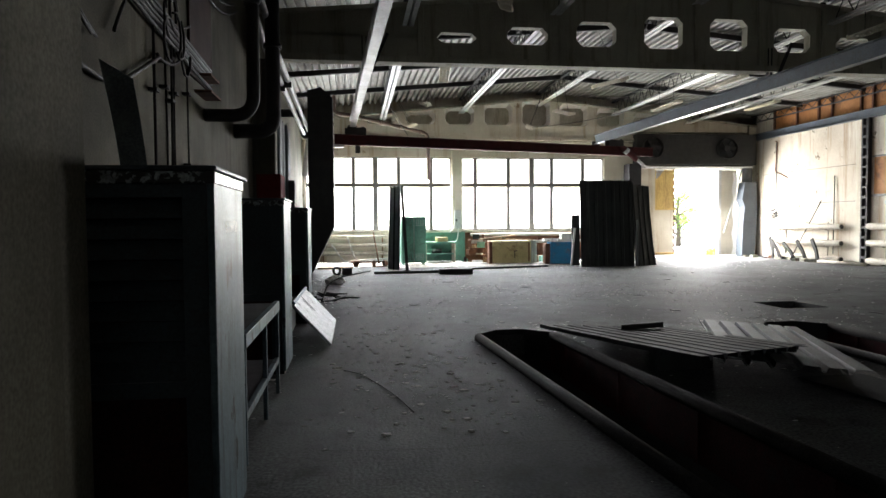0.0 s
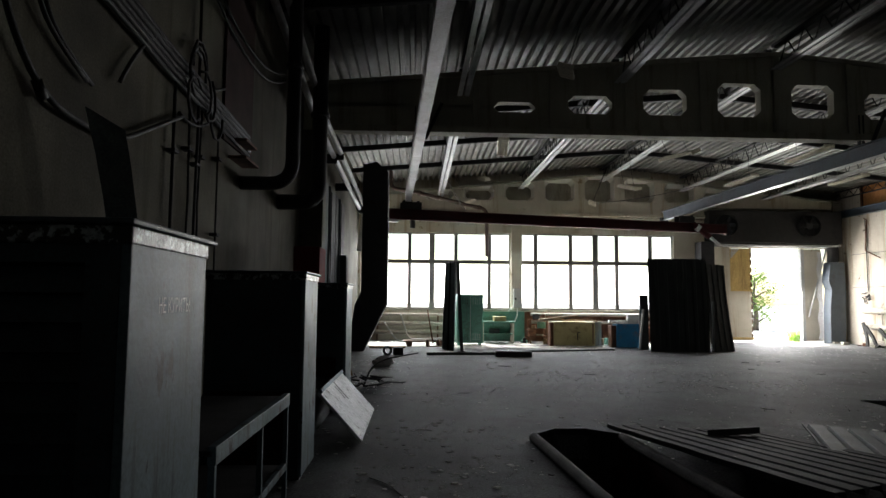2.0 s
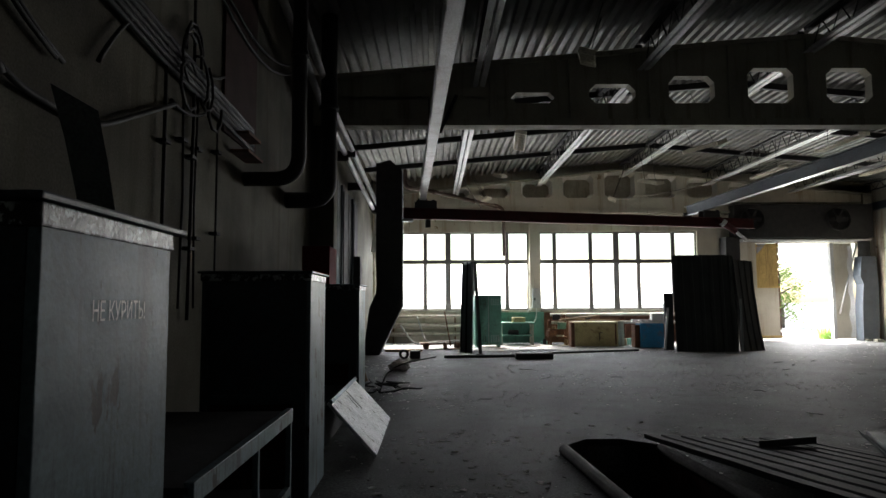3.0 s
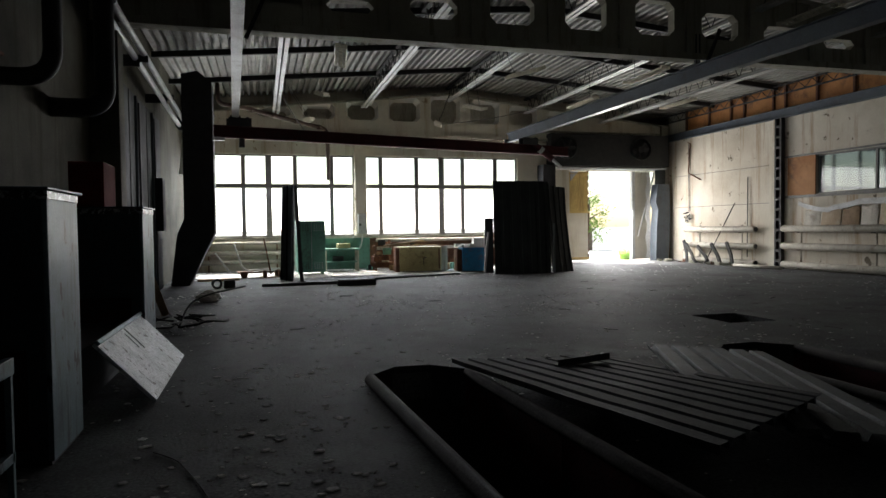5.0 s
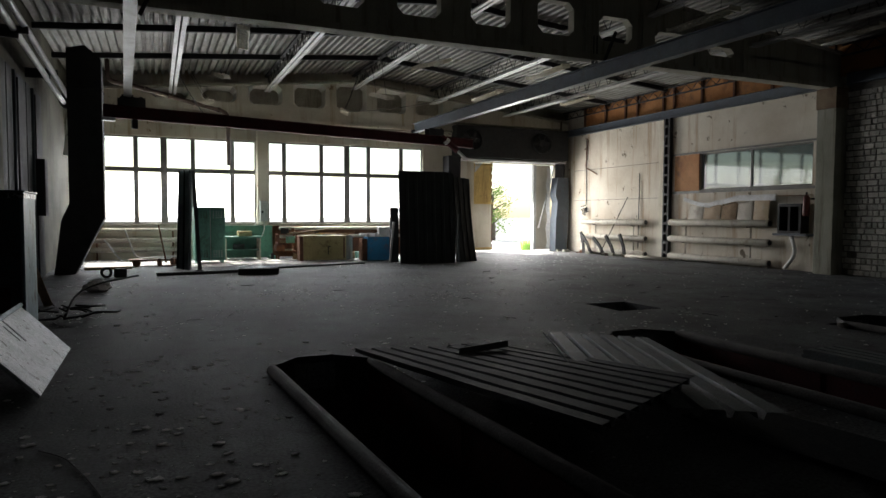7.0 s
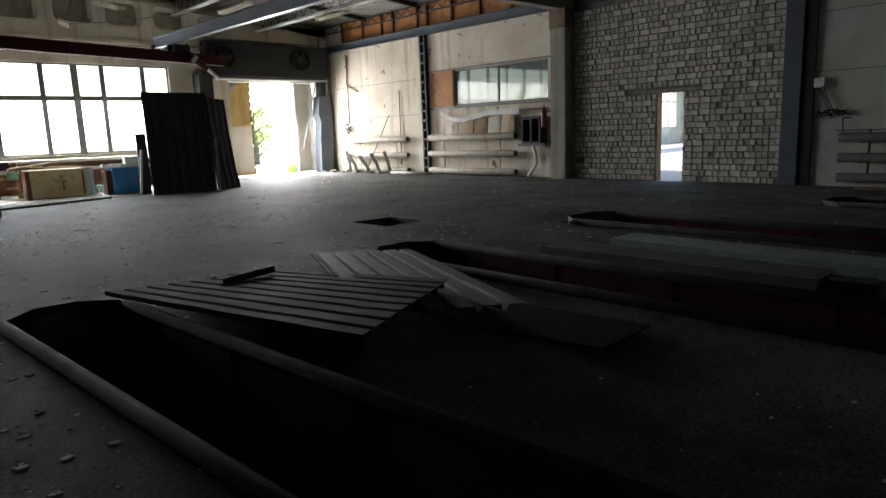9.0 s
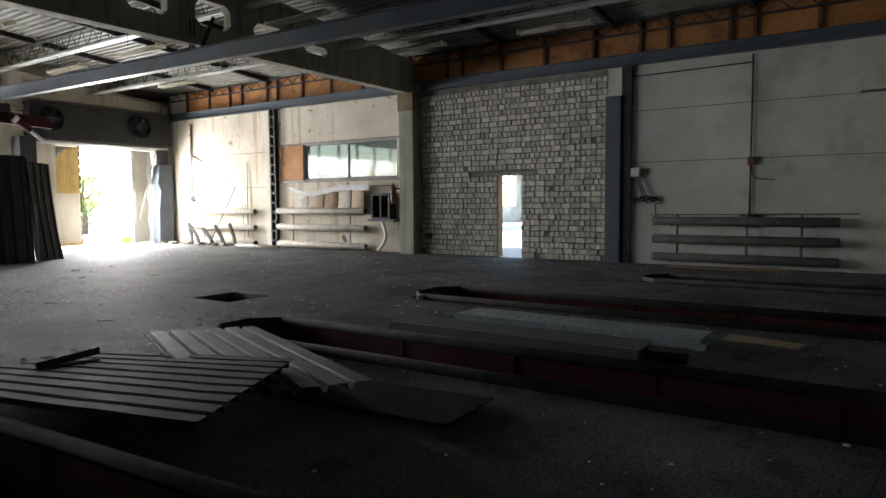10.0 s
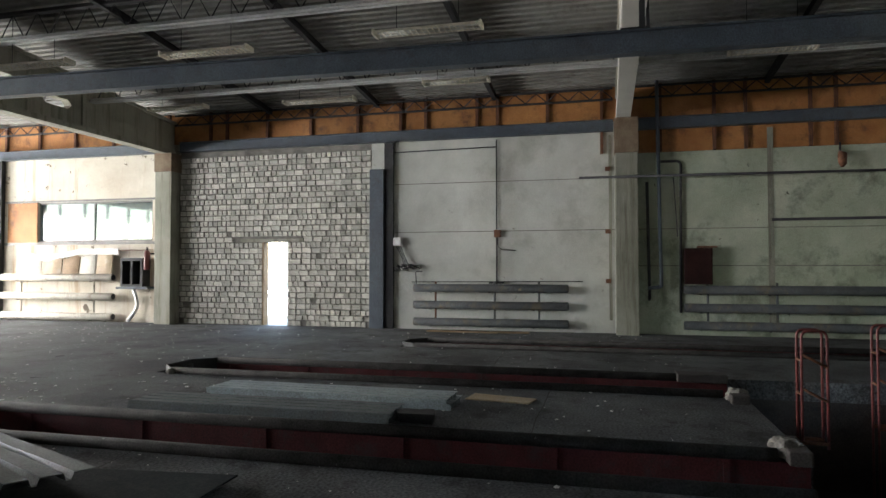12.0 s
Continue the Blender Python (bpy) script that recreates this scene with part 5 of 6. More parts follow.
def build_north_things():
    # tall black sheets by the gate
    m = frame_matrix((8.18, 21.25, 0.0), (8.22, 21.55, 2.80), (9.9, 21.1, 0.0))
    root = thing("metal_sheet_stack", m, "tall black-green profiled sheets standing on end", "sheet stack")
    for k in range(3):
        part("sheet", Geo().add([(x, y, z - 0.05 * k) for x, y, z in profile_sheet(2.80 - 0.03 * k, 1.70, 0.28, 0.035, seed=k).v], profile_sheet(2.80, 1.70, 0.28, 0.035, seed=k).f), SHEETK, root)
    m = frame_matrix((9.98, 21.15, 0.0), (9.92, 21.6, 2.68), (10.85, 21.5, 0.0))
    root = thing("metal_sheet_stack", m, "black warped sheet leaning beside the stack", "sheet stack")
    part("sheet", profile_sheet(2.70, 0.92, 0.24, 0.03, curl=0.07, seed=7), SHEETK, root, jag=0.012)
    tagged(part("blue_strip", Geo().box(-0.03, 0.03, -0.01, 0.01, 0, 1.5, pose(10.02, 21.08, 0, -6, 2, 0)), SHEETP), "pale blue strip leaning between the sheets", "strip")
    tagged(part("leaning_bar", Geo().box(-0.03, 0.03, -0.02, 0.02, 0, 1.25, pose(8.0, 21.7, 0, 0, 6, 0)), PALEST), "pale bar leaning on the sheets", "bar")
    # Box standing in for the dark edge of a sheet.
    tagged(part("dark_sheet_edge", Geo().box(8.10, 8.36, 21.9, 22.0, 0, 1.68), SHEETK, bevel=0.01), "short black sheet edge by the stack", "post")
    # stack of pale sheets standing by the first window
    root = thing("standing_sheets", None, "blue-grey profiled sheets stacked on edge, leaning", "sheet stack")
    for k in range(7):
        o = Vector((1.98 + 0.045 * k, 21.55 - 0.11 * k, 0.0))
        top = o + Vector((0.10 - 0.006 * k, 0.30, 2.62 - 0.03 * k))
        side = o + Vector((0.10, 0.95, 0))
        part("sheet", Geo().add([frame_matrix(o, top, side) @ Vector(v) for v in profile_sheet(2.64, 0.62, 0.2, 0.028, seed=20 + k).v], profile_sheet(2.64, 0.62, 0.2, 0.028, seed=20 + k).f), STANDP if k % 3 else SHEETM, root)
    root = thing("slotted_post", None, "black slotted angle post propping the sheets", "post")
    mm = frame_matrix((2.48, 20.72, 0), (2.36, 21.0, 2.6), (2.6, 20.72, 0))
    g = Geo().box(0, 2.6, 0, 0.09, 0, 0.006, mm).box(0, 2.6, 0, 0.006, 0, 0.09, mm)
    part("angle", g, DARK, root)
    part("base_foot", Geo().box(2.40, 2.62, 20.62, 20.8, 0, 0.02), DARK, root)
    # green two-door cabinet
    m = pose(2.55, 23.35, 0, 0, 0, 6)
    root = thing("locker", m, "sea-green steel locker with punched vent holes", "locker")
    part("body", Geo().box(0, 0.86, 0, 0.5, 0.08, 1.66), GREENP, root, bevel=0.012)
    for k in (0, 1):
        d = part("door", Geo().box(0.02 + 0.42 * k, 0.42 + 0.42 * k, -0.022, -0.002, 0.1, 1.63), GREENP, root, bevel=0.006)
        g = Geo()
        for i in range(4):
            for j in range(4):
                for zc in (1.36, 0.2):
                    g.tube([(0.10 + 0.42 * k + 0.075 * i, -0.026, zc + 0.055 * j), (0.10 + 0.42 * k + 0.075 * i, -0.020, zc + 0.055 * j)], 0.017, 6)
        part("vent_holes", g, DARK if k == 0 else PALEST, d)["kind"] = "stuff"
    part("gap_strip", Geo().box(0.425, 0.435, -0.026, -0.003, 0.1, 1.63), PALEST, root)
    for x in (0.05, 0.76):
        part("foot", Geo().box(x, x + 0.06, 0.05, 0.4, 0, 0.08), GREENP, root)
    # green workbench with clutter
    m = pose(3.45, 24.4, 0, 0, 0, 0)
    root = thing("workbench", m, "dark green workbench with shelves against the window wall", "workbench")
    part("worktop", Geo().box(0, 1.15, 0, 0.7, 0.70, 0.76), GREENP, root, bevel=0.01)
    part("back_panel", Geo().box(0, 1.15, 0.62, 0.66, 0.05, 1.08), GREENP, root)
    part("shelf", Geo().box(0.02, 1.13, 0.05, 0.6, 0.30, 0.33), GREENP, root)
    for x, y in ((0.02, 0.04), (1.07, 0.04), (0.02, 0.54), (1.07, 0.54)):
        part("leg", Geo().box(x, x + 0.06, y, y + 0.06, 0, 0.70), PIPEM, root)
    tagged(part("tin_box", Geo().box(0, 0.42, 0, 0.3, 0, 0.16, pose(3.9, 24.5, 0.762, 0, 0, 4)), BEIGEP, bevel=0.01), "dented mustard tin box on the bench", "box")
    tagged(part("motor", Geo().tube([(3.75, 24.7, 0.42), (4.1, 24.65, 0.42)], 0.085, 12), DARK), "dark electric motor on the bench shelf", "motor")
    # lying cabinets
    m = pose(5.55, 23.1, 0, 0, 0, -4)
    root = thing("lying_cabinet", m, "mustard-beige steel cabinet lying on its side", "cabinet")
    part("body", Geo().box(0.12, 1.45, 0, 0.6, 0.04, 0.80), BEIGEP, root, bevel=0.015)
    part("end_face", Geo().box(0.0, 0.115, 0.02, 0.6, 0.02, 0.78), RUST, root, "rusty end face", bevel=0.01)
    part("handle", Geo().tube(bend([(0.88, -0.03, 0.22), (0.88, -0.03, 0.46), (0.97, -0.03, 0.46)], 0.03), 0.014, 6), DARK, root)
    part("hinge_edge", Geo().box(1.36, 1.40, -0.012, -0.001, 0.1, 0.74), RUST, root)
    m = pose(7.42, 22.6, 0, 0, 0, -3)
    root = thing("blue_chest", m, "bright blue steel chest with peeling paint", "chest")
    part("front", Geo().box(0.16, 0.86, -0.012, 0.0, 0.03, 0.74), BLUEP, root, bevel=0.005)
    part("body", Geo().box(0.16, 0.86, 0.002, 0.55, 0.02, 0.76), BLUEP, root, bevel=0.012)
    part("side_face", Geo().box(0.0, 0.155, 0.05, 0.5, 0.02, 0.70), RUST, root, "rusty side", bevel=0.01)
    part("lid", Geo().box(0.14, 0.88, -0.015, 0.56, 0.763, 0.785), WHITEP, root, "pale dusty lid", bevel=0.005)
    tagged(part("white_box", Geo().box(0, 0.36, 0, 0.3, 0, 0.27, pose(8.0, 22.75, 0.786, 0, 0, -6)), WHITEP, bevel=0.01), "dirty white box on the blue chest", "box")
    rnd = random.Random(11)
    for k in range(9):
        x = rnd.uniform(7.45, 8.1)
        r = rnd.uniform(0.05, 0.1)
        tagged(part("plaster_lump", Geo().box(-r, r, -r, r, 0, r, pose(x, 22.75 + rnd.uniform(-0.05, 0.3), 0.785, 0, 0, rnd.uniform(0, 90))), WHITEP, jag=0.03), "white plaster lump on the chest", "rubble", "lumps on the chest")
    root = thing("plank", pose(5.25, 23.35, 0.82, 2, -6, 8), "dirty plank lying over the cabinets", "plank")
    part("board", Geo().box(0, 1.35, 0, 0.14, 0, 0.05), WOOD, root, bevel=0.006)
    part("bracket", Geo().box(0.9, 1.0, -0.02, 0.16, -0.05, 0.0), DARK, root)
    tagged(part("plank", Geo().box(0, 1.9, 0, 0.12, 0, 0.04, pose(5.4, 23.9, 0.86, 0, 2, -3)), WOOD, bevel=0.005), "long pale plank on the lying cabinet", "plank")
    root = thing("steel_rack", pose(5.1, 24.3, 0, 0, 0, 0), "low rusty rack full of scrap", "rack")
    for z in (0.25, 0.5, 0.8):
        part("shelf", Geo().box(0, 0.62, 0, 0.5, z, z + 0.03), RUST, root)
    for x in (0.0, 0.57):
        for y in (0.0, 0.45):
            part("leg", Geo().box(x, x + 0.05, y, y + 0.05, 0, 0.86), RUST, root)
    for k in range(16):
        w, d, h = rnd.uniform(0.08, 0.3), rnd.uniform(0.08, 0.2), rnd.uniform(0.05, 0.22)
        if k < 6:
            p = (5.15 + 0.09 * k, 24.4, (0.281, 0.531, 0.831)[k % 3])
        else:
            p = (rnd.uniform(4.2, 8.6), rnd.uniform(23.9, 25.4), 0.0)
        mt = (RUST, WOOD, DARK, CONC, GREENP)[k % 5]
        tagged(part("scrap_piece", Geo().box(-w / 2, w / 2, -d / 2, d / 2, 0, h, pose(*p, 0, 0, rnd.uniform(-40, 40))), mt, bevel=0.01), "dirty piece of scrap dumped by the window", "scrap", "scrap by the window")
    root = thing("crate", pose(6.95, 23.6, 0, 0, 0, 0), "pale open crate between the cabinets", "crate")
    for x0, x1, y0, y1, z0, z1 in ((0, 0.42, 0, 0.03, 0, 0.8), (0, 0.42, 0.45, 0.48, 0, 0.8), (0, 0.03, 0.03, 0.45, 0, 0.8), (0.39, 0.42, 0.03, 0.45, 0, 0.8)):
        part("side", Geo().box(x0, x1, y0, y1, z0, z1), CONC, root)
    part("bottom", Geo().box(0.03, 0.39, 0.03, 0.45, 0, 0.03), CONC, root)
    # bars and bits on the floor
    tagged(part("floor_bar", Geo().box(0, 2.9, -0.04, 0.04, 0, 0.07, pose(1.5, 19.55, 0, 0, 0, 7)), DARK, bevel=0.006), "long black steel bar on the floor", "bar")
    tagged(part("floor_bar", Geo().box(0, 3.0, -0.05, 0.05, 0, 0.05, pose(4.3, 20.7, 0, 0, 0, 17)), DARK, bevel=0.006), "black angle iron lying on the floor", "bar")
    root = thing("black_case", pose(3.28, 19.02, 0, 0, 0, -3), "long flat black case on the floor", "case")
    part("body", Geo().box(0, 0.95, 0, 0.28, 0, 0.13), RUBBER, root, bevel=0.02)
    part("lid", Geo().box(0.01, 0.94, 0.01, 0.27, 0.131, 0.15), RUBBER, root, bevel=0.008)
    root = thing("motor_block", pose(0.45, 19.5, 0, 0, 0, 8), "black cylindrical motor block with an open end", "motor")
    part("housing", Geo().box(0.16, 0.42, -0.1, 0.1, 0, 0.2), RUBBER, root, bevel=0.03)
    g = Geo()
    n = 20
    for i in range(n):
        a0, a1 = 2 * math.pi * i / n, 2 * math.pi * (i + 1) / n
        q = [(r * math.cos(a), y, 0.12 + r * math.sin(a)) for a in (a0, a1) for r in (0.075, 0.12) for y in (-0.12, 0.1)]
        g.add(q, [(0, 2, 6, 4), (1, 5, 7, 3), (2, 3, 7, 6), (0, 4, 5, 1)])
    part("ring", g, RUBBER, root)
    root = thing("plastic_bag", pose(0.5, 16.5, 0), "crumpled white plastic bag on the floor", "bag")
    bm = bmesh.new()
    bmesh.ops.create_icosphere(bm, subdivisions=3, radius=0.2)
    for v in bm.verts:
        v.co += noise.noise_vector(v.co * 9) * 0.07 + noise.noise_vector(v.co * 22) * 0.03
        v.co = Vector((v.co.x * 1.1, v.co.y * 0.8, max(0.0, v.co.z * 0.6 + 0.09)))
    me = bpy.data.meshes.new("bag")
    bm.to_mesh(me)
    bm.free()
    part("bag", me, WHITEP, root)
    g = Geo()
    for k in range(10):
        c = Vector((rnd.uniform(-0.5, 0.9), rnd.uniform(12.6, 13.8), 0.03))
        pts = [c + Vector((0.22 * math.cos(a) * rnd.uniform(0.6, 1.4), 0.25 * math.sin(a), 0.02 + 0.10 * rnd.random())) for a in [i * 0.9 + k for i in range(7)]]
        g.tube(pts, 0.014, 5)
    g.tube(bend([(0.35, 12.9, 0.02), (0.45, 13.2, 0.32), (0.7, 13.6, 0.42), (1.25, 13.9, 0.5)], 0.2), 0.014, 5)
    tagged(part("wire_heap", g, DARK), "heap of tangled dark wire on the floor", "wire", kind="stuff")
    # hand cart and boards under the first window
    root = thing("hand_cart", pose(0.55, 22.6, 0, 0, 0, 10), "tipped rusty hand cart with pale tubes", "cart")
    part("handle_tube", Geo().tube(bend([(-0.3, 0.3, 0.75), (0.1, 0.2, 0.15), (1.4, 0.0, 0.2)], 0.2), 0.025, 8), PALEST, root)
    part("handle_tube", Geo().tube(bend([(0.25, 0.5, 1.0), (0.5, 0.4, 0.2), (1.6, 0.2, 0.25)], 0.2), 0.025, 8), PALEST, root)
    part("deck", Geo().box(0.3, 1.5, 0.0, 0.5, 0.14, 0.19), RUST, root, bevel=0.01)
    for x in (0.45, 1.42):
        part("wheel", Geo().tube([(x, -0.04, 0.1), (x, 0.03, 0.1)], 0.10, 16), RUST, root)
    tagged(part("loose_board", Geo().box(0, 1.1, 0, 0.25, 0, 0.06, pose(-0.2, 21.9, 0, 0, 0, 3)), WOOD, bevel=0.006), "dirty boards lying under the window", "board", "loose boards")
    root = thing("hand_truck", pose(1.75, 22.7, 0, 0, 0, 20), "small rusty hand truck leaning by the sheets", "hand truck")
    part("stem", Geo().tube([(0.0, 0.0, 0.1), (-0.12, 0.2, 1.15)], 0.022, 6), RUST, root)
    for s in (-0.18, 0.18):
        part("wheel", Geo().tube([(s - 0.03, 0, 0.11), (s + 0.03, 0, 0.11)], 0.11, 14), RUST, root)
    part("toe_plate", Geo().box(-0.2, 0.2, -0.25, 0.0, 0.02, 0.04), RUST, root)


build_north_things()

# ---- cabinets and clutter along the cable wall ----
def tall_cabinet(x0, x1, y0, y1, h, louvred, label):
    root = thing("switch_cabinet", pose(x0, y0, 0), label, "cabinet", "switch cabinets")
    w, d = x1 - x0, y1 - y0
    t = 0.03
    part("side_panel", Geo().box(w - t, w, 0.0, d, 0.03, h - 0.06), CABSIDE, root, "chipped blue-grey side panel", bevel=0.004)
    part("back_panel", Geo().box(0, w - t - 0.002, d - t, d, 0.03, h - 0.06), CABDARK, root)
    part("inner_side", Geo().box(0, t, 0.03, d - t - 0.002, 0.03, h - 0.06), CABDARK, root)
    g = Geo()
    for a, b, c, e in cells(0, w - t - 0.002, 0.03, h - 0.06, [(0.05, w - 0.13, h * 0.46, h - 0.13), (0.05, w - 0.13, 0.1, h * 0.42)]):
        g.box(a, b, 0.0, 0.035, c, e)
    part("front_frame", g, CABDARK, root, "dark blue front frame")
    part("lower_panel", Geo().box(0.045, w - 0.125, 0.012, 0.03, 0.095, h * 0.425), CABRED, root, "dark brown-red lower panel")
    if louvred:
        n = 9
        zs = [h * 0.46 + (h - 0.13 - h * 0.46) * i / n for i in range(n)]
        for z in zs:
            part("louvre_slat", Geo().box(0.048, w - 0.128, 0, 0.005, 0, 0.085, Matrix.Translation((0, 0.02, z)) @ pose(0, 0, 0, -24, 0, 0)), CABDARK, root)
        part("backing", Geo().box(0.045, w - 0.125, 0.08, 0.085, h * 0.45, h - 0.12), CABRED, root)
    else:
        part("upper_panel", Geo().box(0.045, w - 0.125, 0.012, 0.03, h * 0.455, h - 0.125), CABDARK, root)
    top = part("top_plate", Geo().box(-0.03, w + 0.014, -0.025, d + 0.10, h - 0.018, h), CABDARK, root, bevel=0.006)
    part("top_rim", Geo().box(-0.01, w + 0.006, -0.01, d + 0.01, h - 0.075, h - 0.022), CABRIM, root, "paint-flaked upper rim", bevel=0.005, jag=0.002)
    part("plinth", Geo().box(0.02, w - 0.02, 0.02, d - 0.02, 0, 0.03), DARK, root)
    return root


def build_west():
    cab = tall_cabinet(-0.28, 0.38, 3.77, 4.45, 1.68, True, "tall dark louvred switch cabinet with a chipped pale side")
    # stencilled warning on the side panel
    cu = bpy.data.curves.new("warning_text", "FONT")
    cu.body = "НЕ КУРИТЬ!"
    cu.size, cu.extrude, cu.align_x = 0.07, 0.0, "CENTER"
    tx = new("stencil", cu)
    tx.parent = cab
    tx.matrix_basis = Matrix.Translation((0.6625, 0.36, 1.40)) @ pose(0, 0, 0, 90, 0, 90) @ Matrix.Diagonal((0.72, 1.0, 1.0, 1.0))
    cu.materials.append(WHITEP)
    tx["label"] = "stencilled white warning letters"
    
    tall_cabinet(-0.50, 0.30, 7.27, 7.93, 1.68, False, "tall dark switch cabinet with a pale worn side")
    root = tall_cabinet(-0.50, 0.30, 10.50, 11.20, 1.67, False, "tall black cabinet with a pale narrow edge")
    # angle-iron bench between the cabinets
    root = thing("steel_bench", pose(-0.5, 4.88, 0), "grimy angle-iron bench with an empty lower shelf", "bench")
    part("top", Geo().box(0, 0.8, 0, 1.72, 0.74, 0.765), DARK, root)
    part("front_rail", Geo().box(0.78, 0.82, 0, 1.72, 0.70, 0.785), CABSIDE, root, "worn pale front rail", bevel=0.004)
    for y in (0.0, 0.92, 1.68):
        part("leg", Geo().box(0.785, 0.815, y, y + 0.03, 0, 0.70), CABSIDE, root)
        part("leg", Geo().box(0.0, 0.03, y, y + 0.03, 0, 0.74), DARK, root)
    part("lower_rail", Geo().box(0.78, 0.815, 0.0, 1.72, 0.26, 0.31), CABSIDE, root, bevel=0.004)
    part("lower_shelf", Geo().box(0.02, 0.78, 0.0, 1.72, 0.27, 0.285), DARK, root)
    tagged(part("floor_cable", Geo().tube(bend([(0.84, 7.33, 0.006), (1.0, 7.15, 0.006), (1.16, 6.72, 0.006), (1.30, 6.25, 0.006), (1.39, 5.81, 0.006)], 0.2), 0.0035, 5), RUBBER), "thin dark cable lying on the dusty floor", "cable")
    # leaning worn board
    lo = frame_matrix((0.66, 8.58, 0.02), (0.66, 10.55, 0.02), (0.20, 8.58, 0.52))
    root = thing("worn_board", lo, "worn whitish cabinet door leaning on a crate", "panel")
    part("board", Geo().box(0, 1.95, 0, 0.66, 0, 0.03), WORNBOARD, root, bevel=0.006, jag=0.004)
    part("edge_frame", Geo().box(0.0, 1.95, 0.625, 0.665, 0.031, 0.06), CABSIDE, root, bevel=0.004)
    part("slot", Geo().box(0.98, 1.02, 0.36, 0.62, -0.012, 0.0315), RUBBER, root, "dark slot")
    part("slot", Geo().box(0.86, 0.89, 0.40, 0.58, -0.012, 0.0315), RUBBER, root, "dark slot")
    tagged(part("low_crate", Geo().box(-0.85, 0.12, 8.7, 10.4, 0, 0.46), DARK, bevel=0.01), "low black crate against the wall", "crate")
    # bent bare sheet standing between the bench and the wall
    g = Geo()
    n = 10
    vs = []
    for i in range(n + 1):
        s = i / n
        bow = s ** 3
        ya, yb, x = 6.2 - 0.5 * bow, 6.22 - 0.37 * bow, 0.03 * math.sin(math.pi * s)
        vs += [(-0.75 + x, ya, 2.57 * s), (-0.58 + x, yb, 2.47 * s), (-0.585 + x, yb + 0.004, 2.47 * s), (-0.755 + x, ya + 0.004, 2.57 * s)]
    fs = [(4 * i + k, 4 * i + (k + 1) % 4, 4 * i + 4 + (k + 1) % 4, 4 * i + 4 + k) for i in range(n) for k in range(4)] + [(0, 1, 2, 3), (4 * n, 4 * n + 3, 4 * n + 2, 4 * n + 1)]
    tagged(part("bent_sheet", g.add(vs, fs), BRIGHTST), "bent bare metal sheet standing behind the bench", "sheet")
    # big pipes turning into the wall
    for y, zb, r, x in ((9.85, 2.86, 0.085, -0.33), (12.0, 2.95, 0.12, -0.33)):
        root = thing("bent_pipe", None, "thick black pipe dropping and turning into the wall", "pipe", "black wall pipes")
        part("run", Geo().tube(bend([(x, y, 5.75), (x, y, zb), (WX, y, zb)], 0.28, 8), r, 14), DARK, root)
        part("collar", Geo().tube([(x, y, 4.3), (x, y, 4.36)], r * 1.25, 14), DARK, root)
    root = thing("red_box", None, "dull red steel box standing on a black cabinet", "box")
    part("body", Geo().box(-0.42, -0.08, 10.57, 11.15, 1.672, 2.15), REDWALL, root, bevel=0.008)
    part("door", Geo().box(-0.40, -0.10, 10.553, 10.567, 1.70, 2.12), REDWALL, root, bevel=0.004)
    for k, (x, z) in enumerate(((-0.42, 4.36), (-0.56, 4.28))):
        root = thing("shiny_pipe", None, "bare scraped pipe running along the wall", "pipe", "scraped pipes")
        part("run", Geo().tube([(x, 9.0, z + 0.9), (x, 13.2, z + 0.25), (x, 21.8, z - 0.05)], 0.055, 10), PALEST, root)
        for y in (15.5, 19.0):
            part("clamp", Geo().box(WX, x + 0.07, y, y + 0.04, z + 0.02, z + 0.14), DARK, root)
    tagged(part("pipe_flange", Geo().tube([(-0.49, 21.8, 4.3), (-0.49, 22.1, 4.28)], 0.19, 14), DARK), "black flange at the pipes' end", "flange")
    tagged(part("white_elbow", Geo().tube(bend([(-0.49, 22.1, 4.28), (-0.45, 22.6, 4.2), (-0.62, 22.8, 3.0)], 0.3), 0.1, 10), WHITEP), "pale elbow pipe beyond the flange", "pipe")
    root = thing("vent_duct", None, "black sheet-metal vent duct kinked towards the wall", "duct")
    g = Geo().prism([(-0.37, 5.35), (0.02, 5.45), (0.36, 5.15), (0.37, 3.3), (0.37, 1.35), (-0.28, 0.0), (-0.72, 0.0), (-0.55, 1.3), (-0.37, 1.7)], "y", 20.65, 21.25)
    part("shaft", g, DARK, root, bevel=0.01)
    for z in (2.2, 3.3, 4.4):
        part("seam", Geo().box(-0.385, 0.385, 20.64, 21.26, z, z + 0.03), DARK, root)
    tagged(part("wall_box", Geo().box(WX, -0.62, 18.9, 19.3, 1.4, 2.6), DARK, bevel=0.01), "black electric box beside the duct", "box")
    tagged(part("leaning_plank", Geo().box(-0.06, 0.06, -0.02, 0.02, 0, 1.75, pose(-0.05, 14.6, 0, 0, -18, 10)), WOOD, bevel=0.004), "grimy plank leaning on the wall", "plank")
    # Black sheets added to darken the wall, in place of unclear dark clutter.
    for k in range(3):
        root = thing("wall_darkening_panel", None, "tall black sheet added to darken the wall in place of clutter", "panel", "steel wall panels")
        y = 14.55 + 1.95 * k
        part("sheet", Geo().box(WX, WX + 0.10, y, y + 1.88, 0.0, 4.1), DARK, root, bevel=0.008)
        part("seam_bar", Geo().box(WX + 0.101, WX + 0.13, y + 0.9, y + 0.96, 0.1, 4.0), DARK, root)
        part("conduit", Geo().tube([(WX + 0.14, y + 0.4, 0.0), (WX + 0.14, y + 0.42, 4.05)], 0.03, 8), CABDARK, root)
    # cables and conduits
    X = WX + 0.05
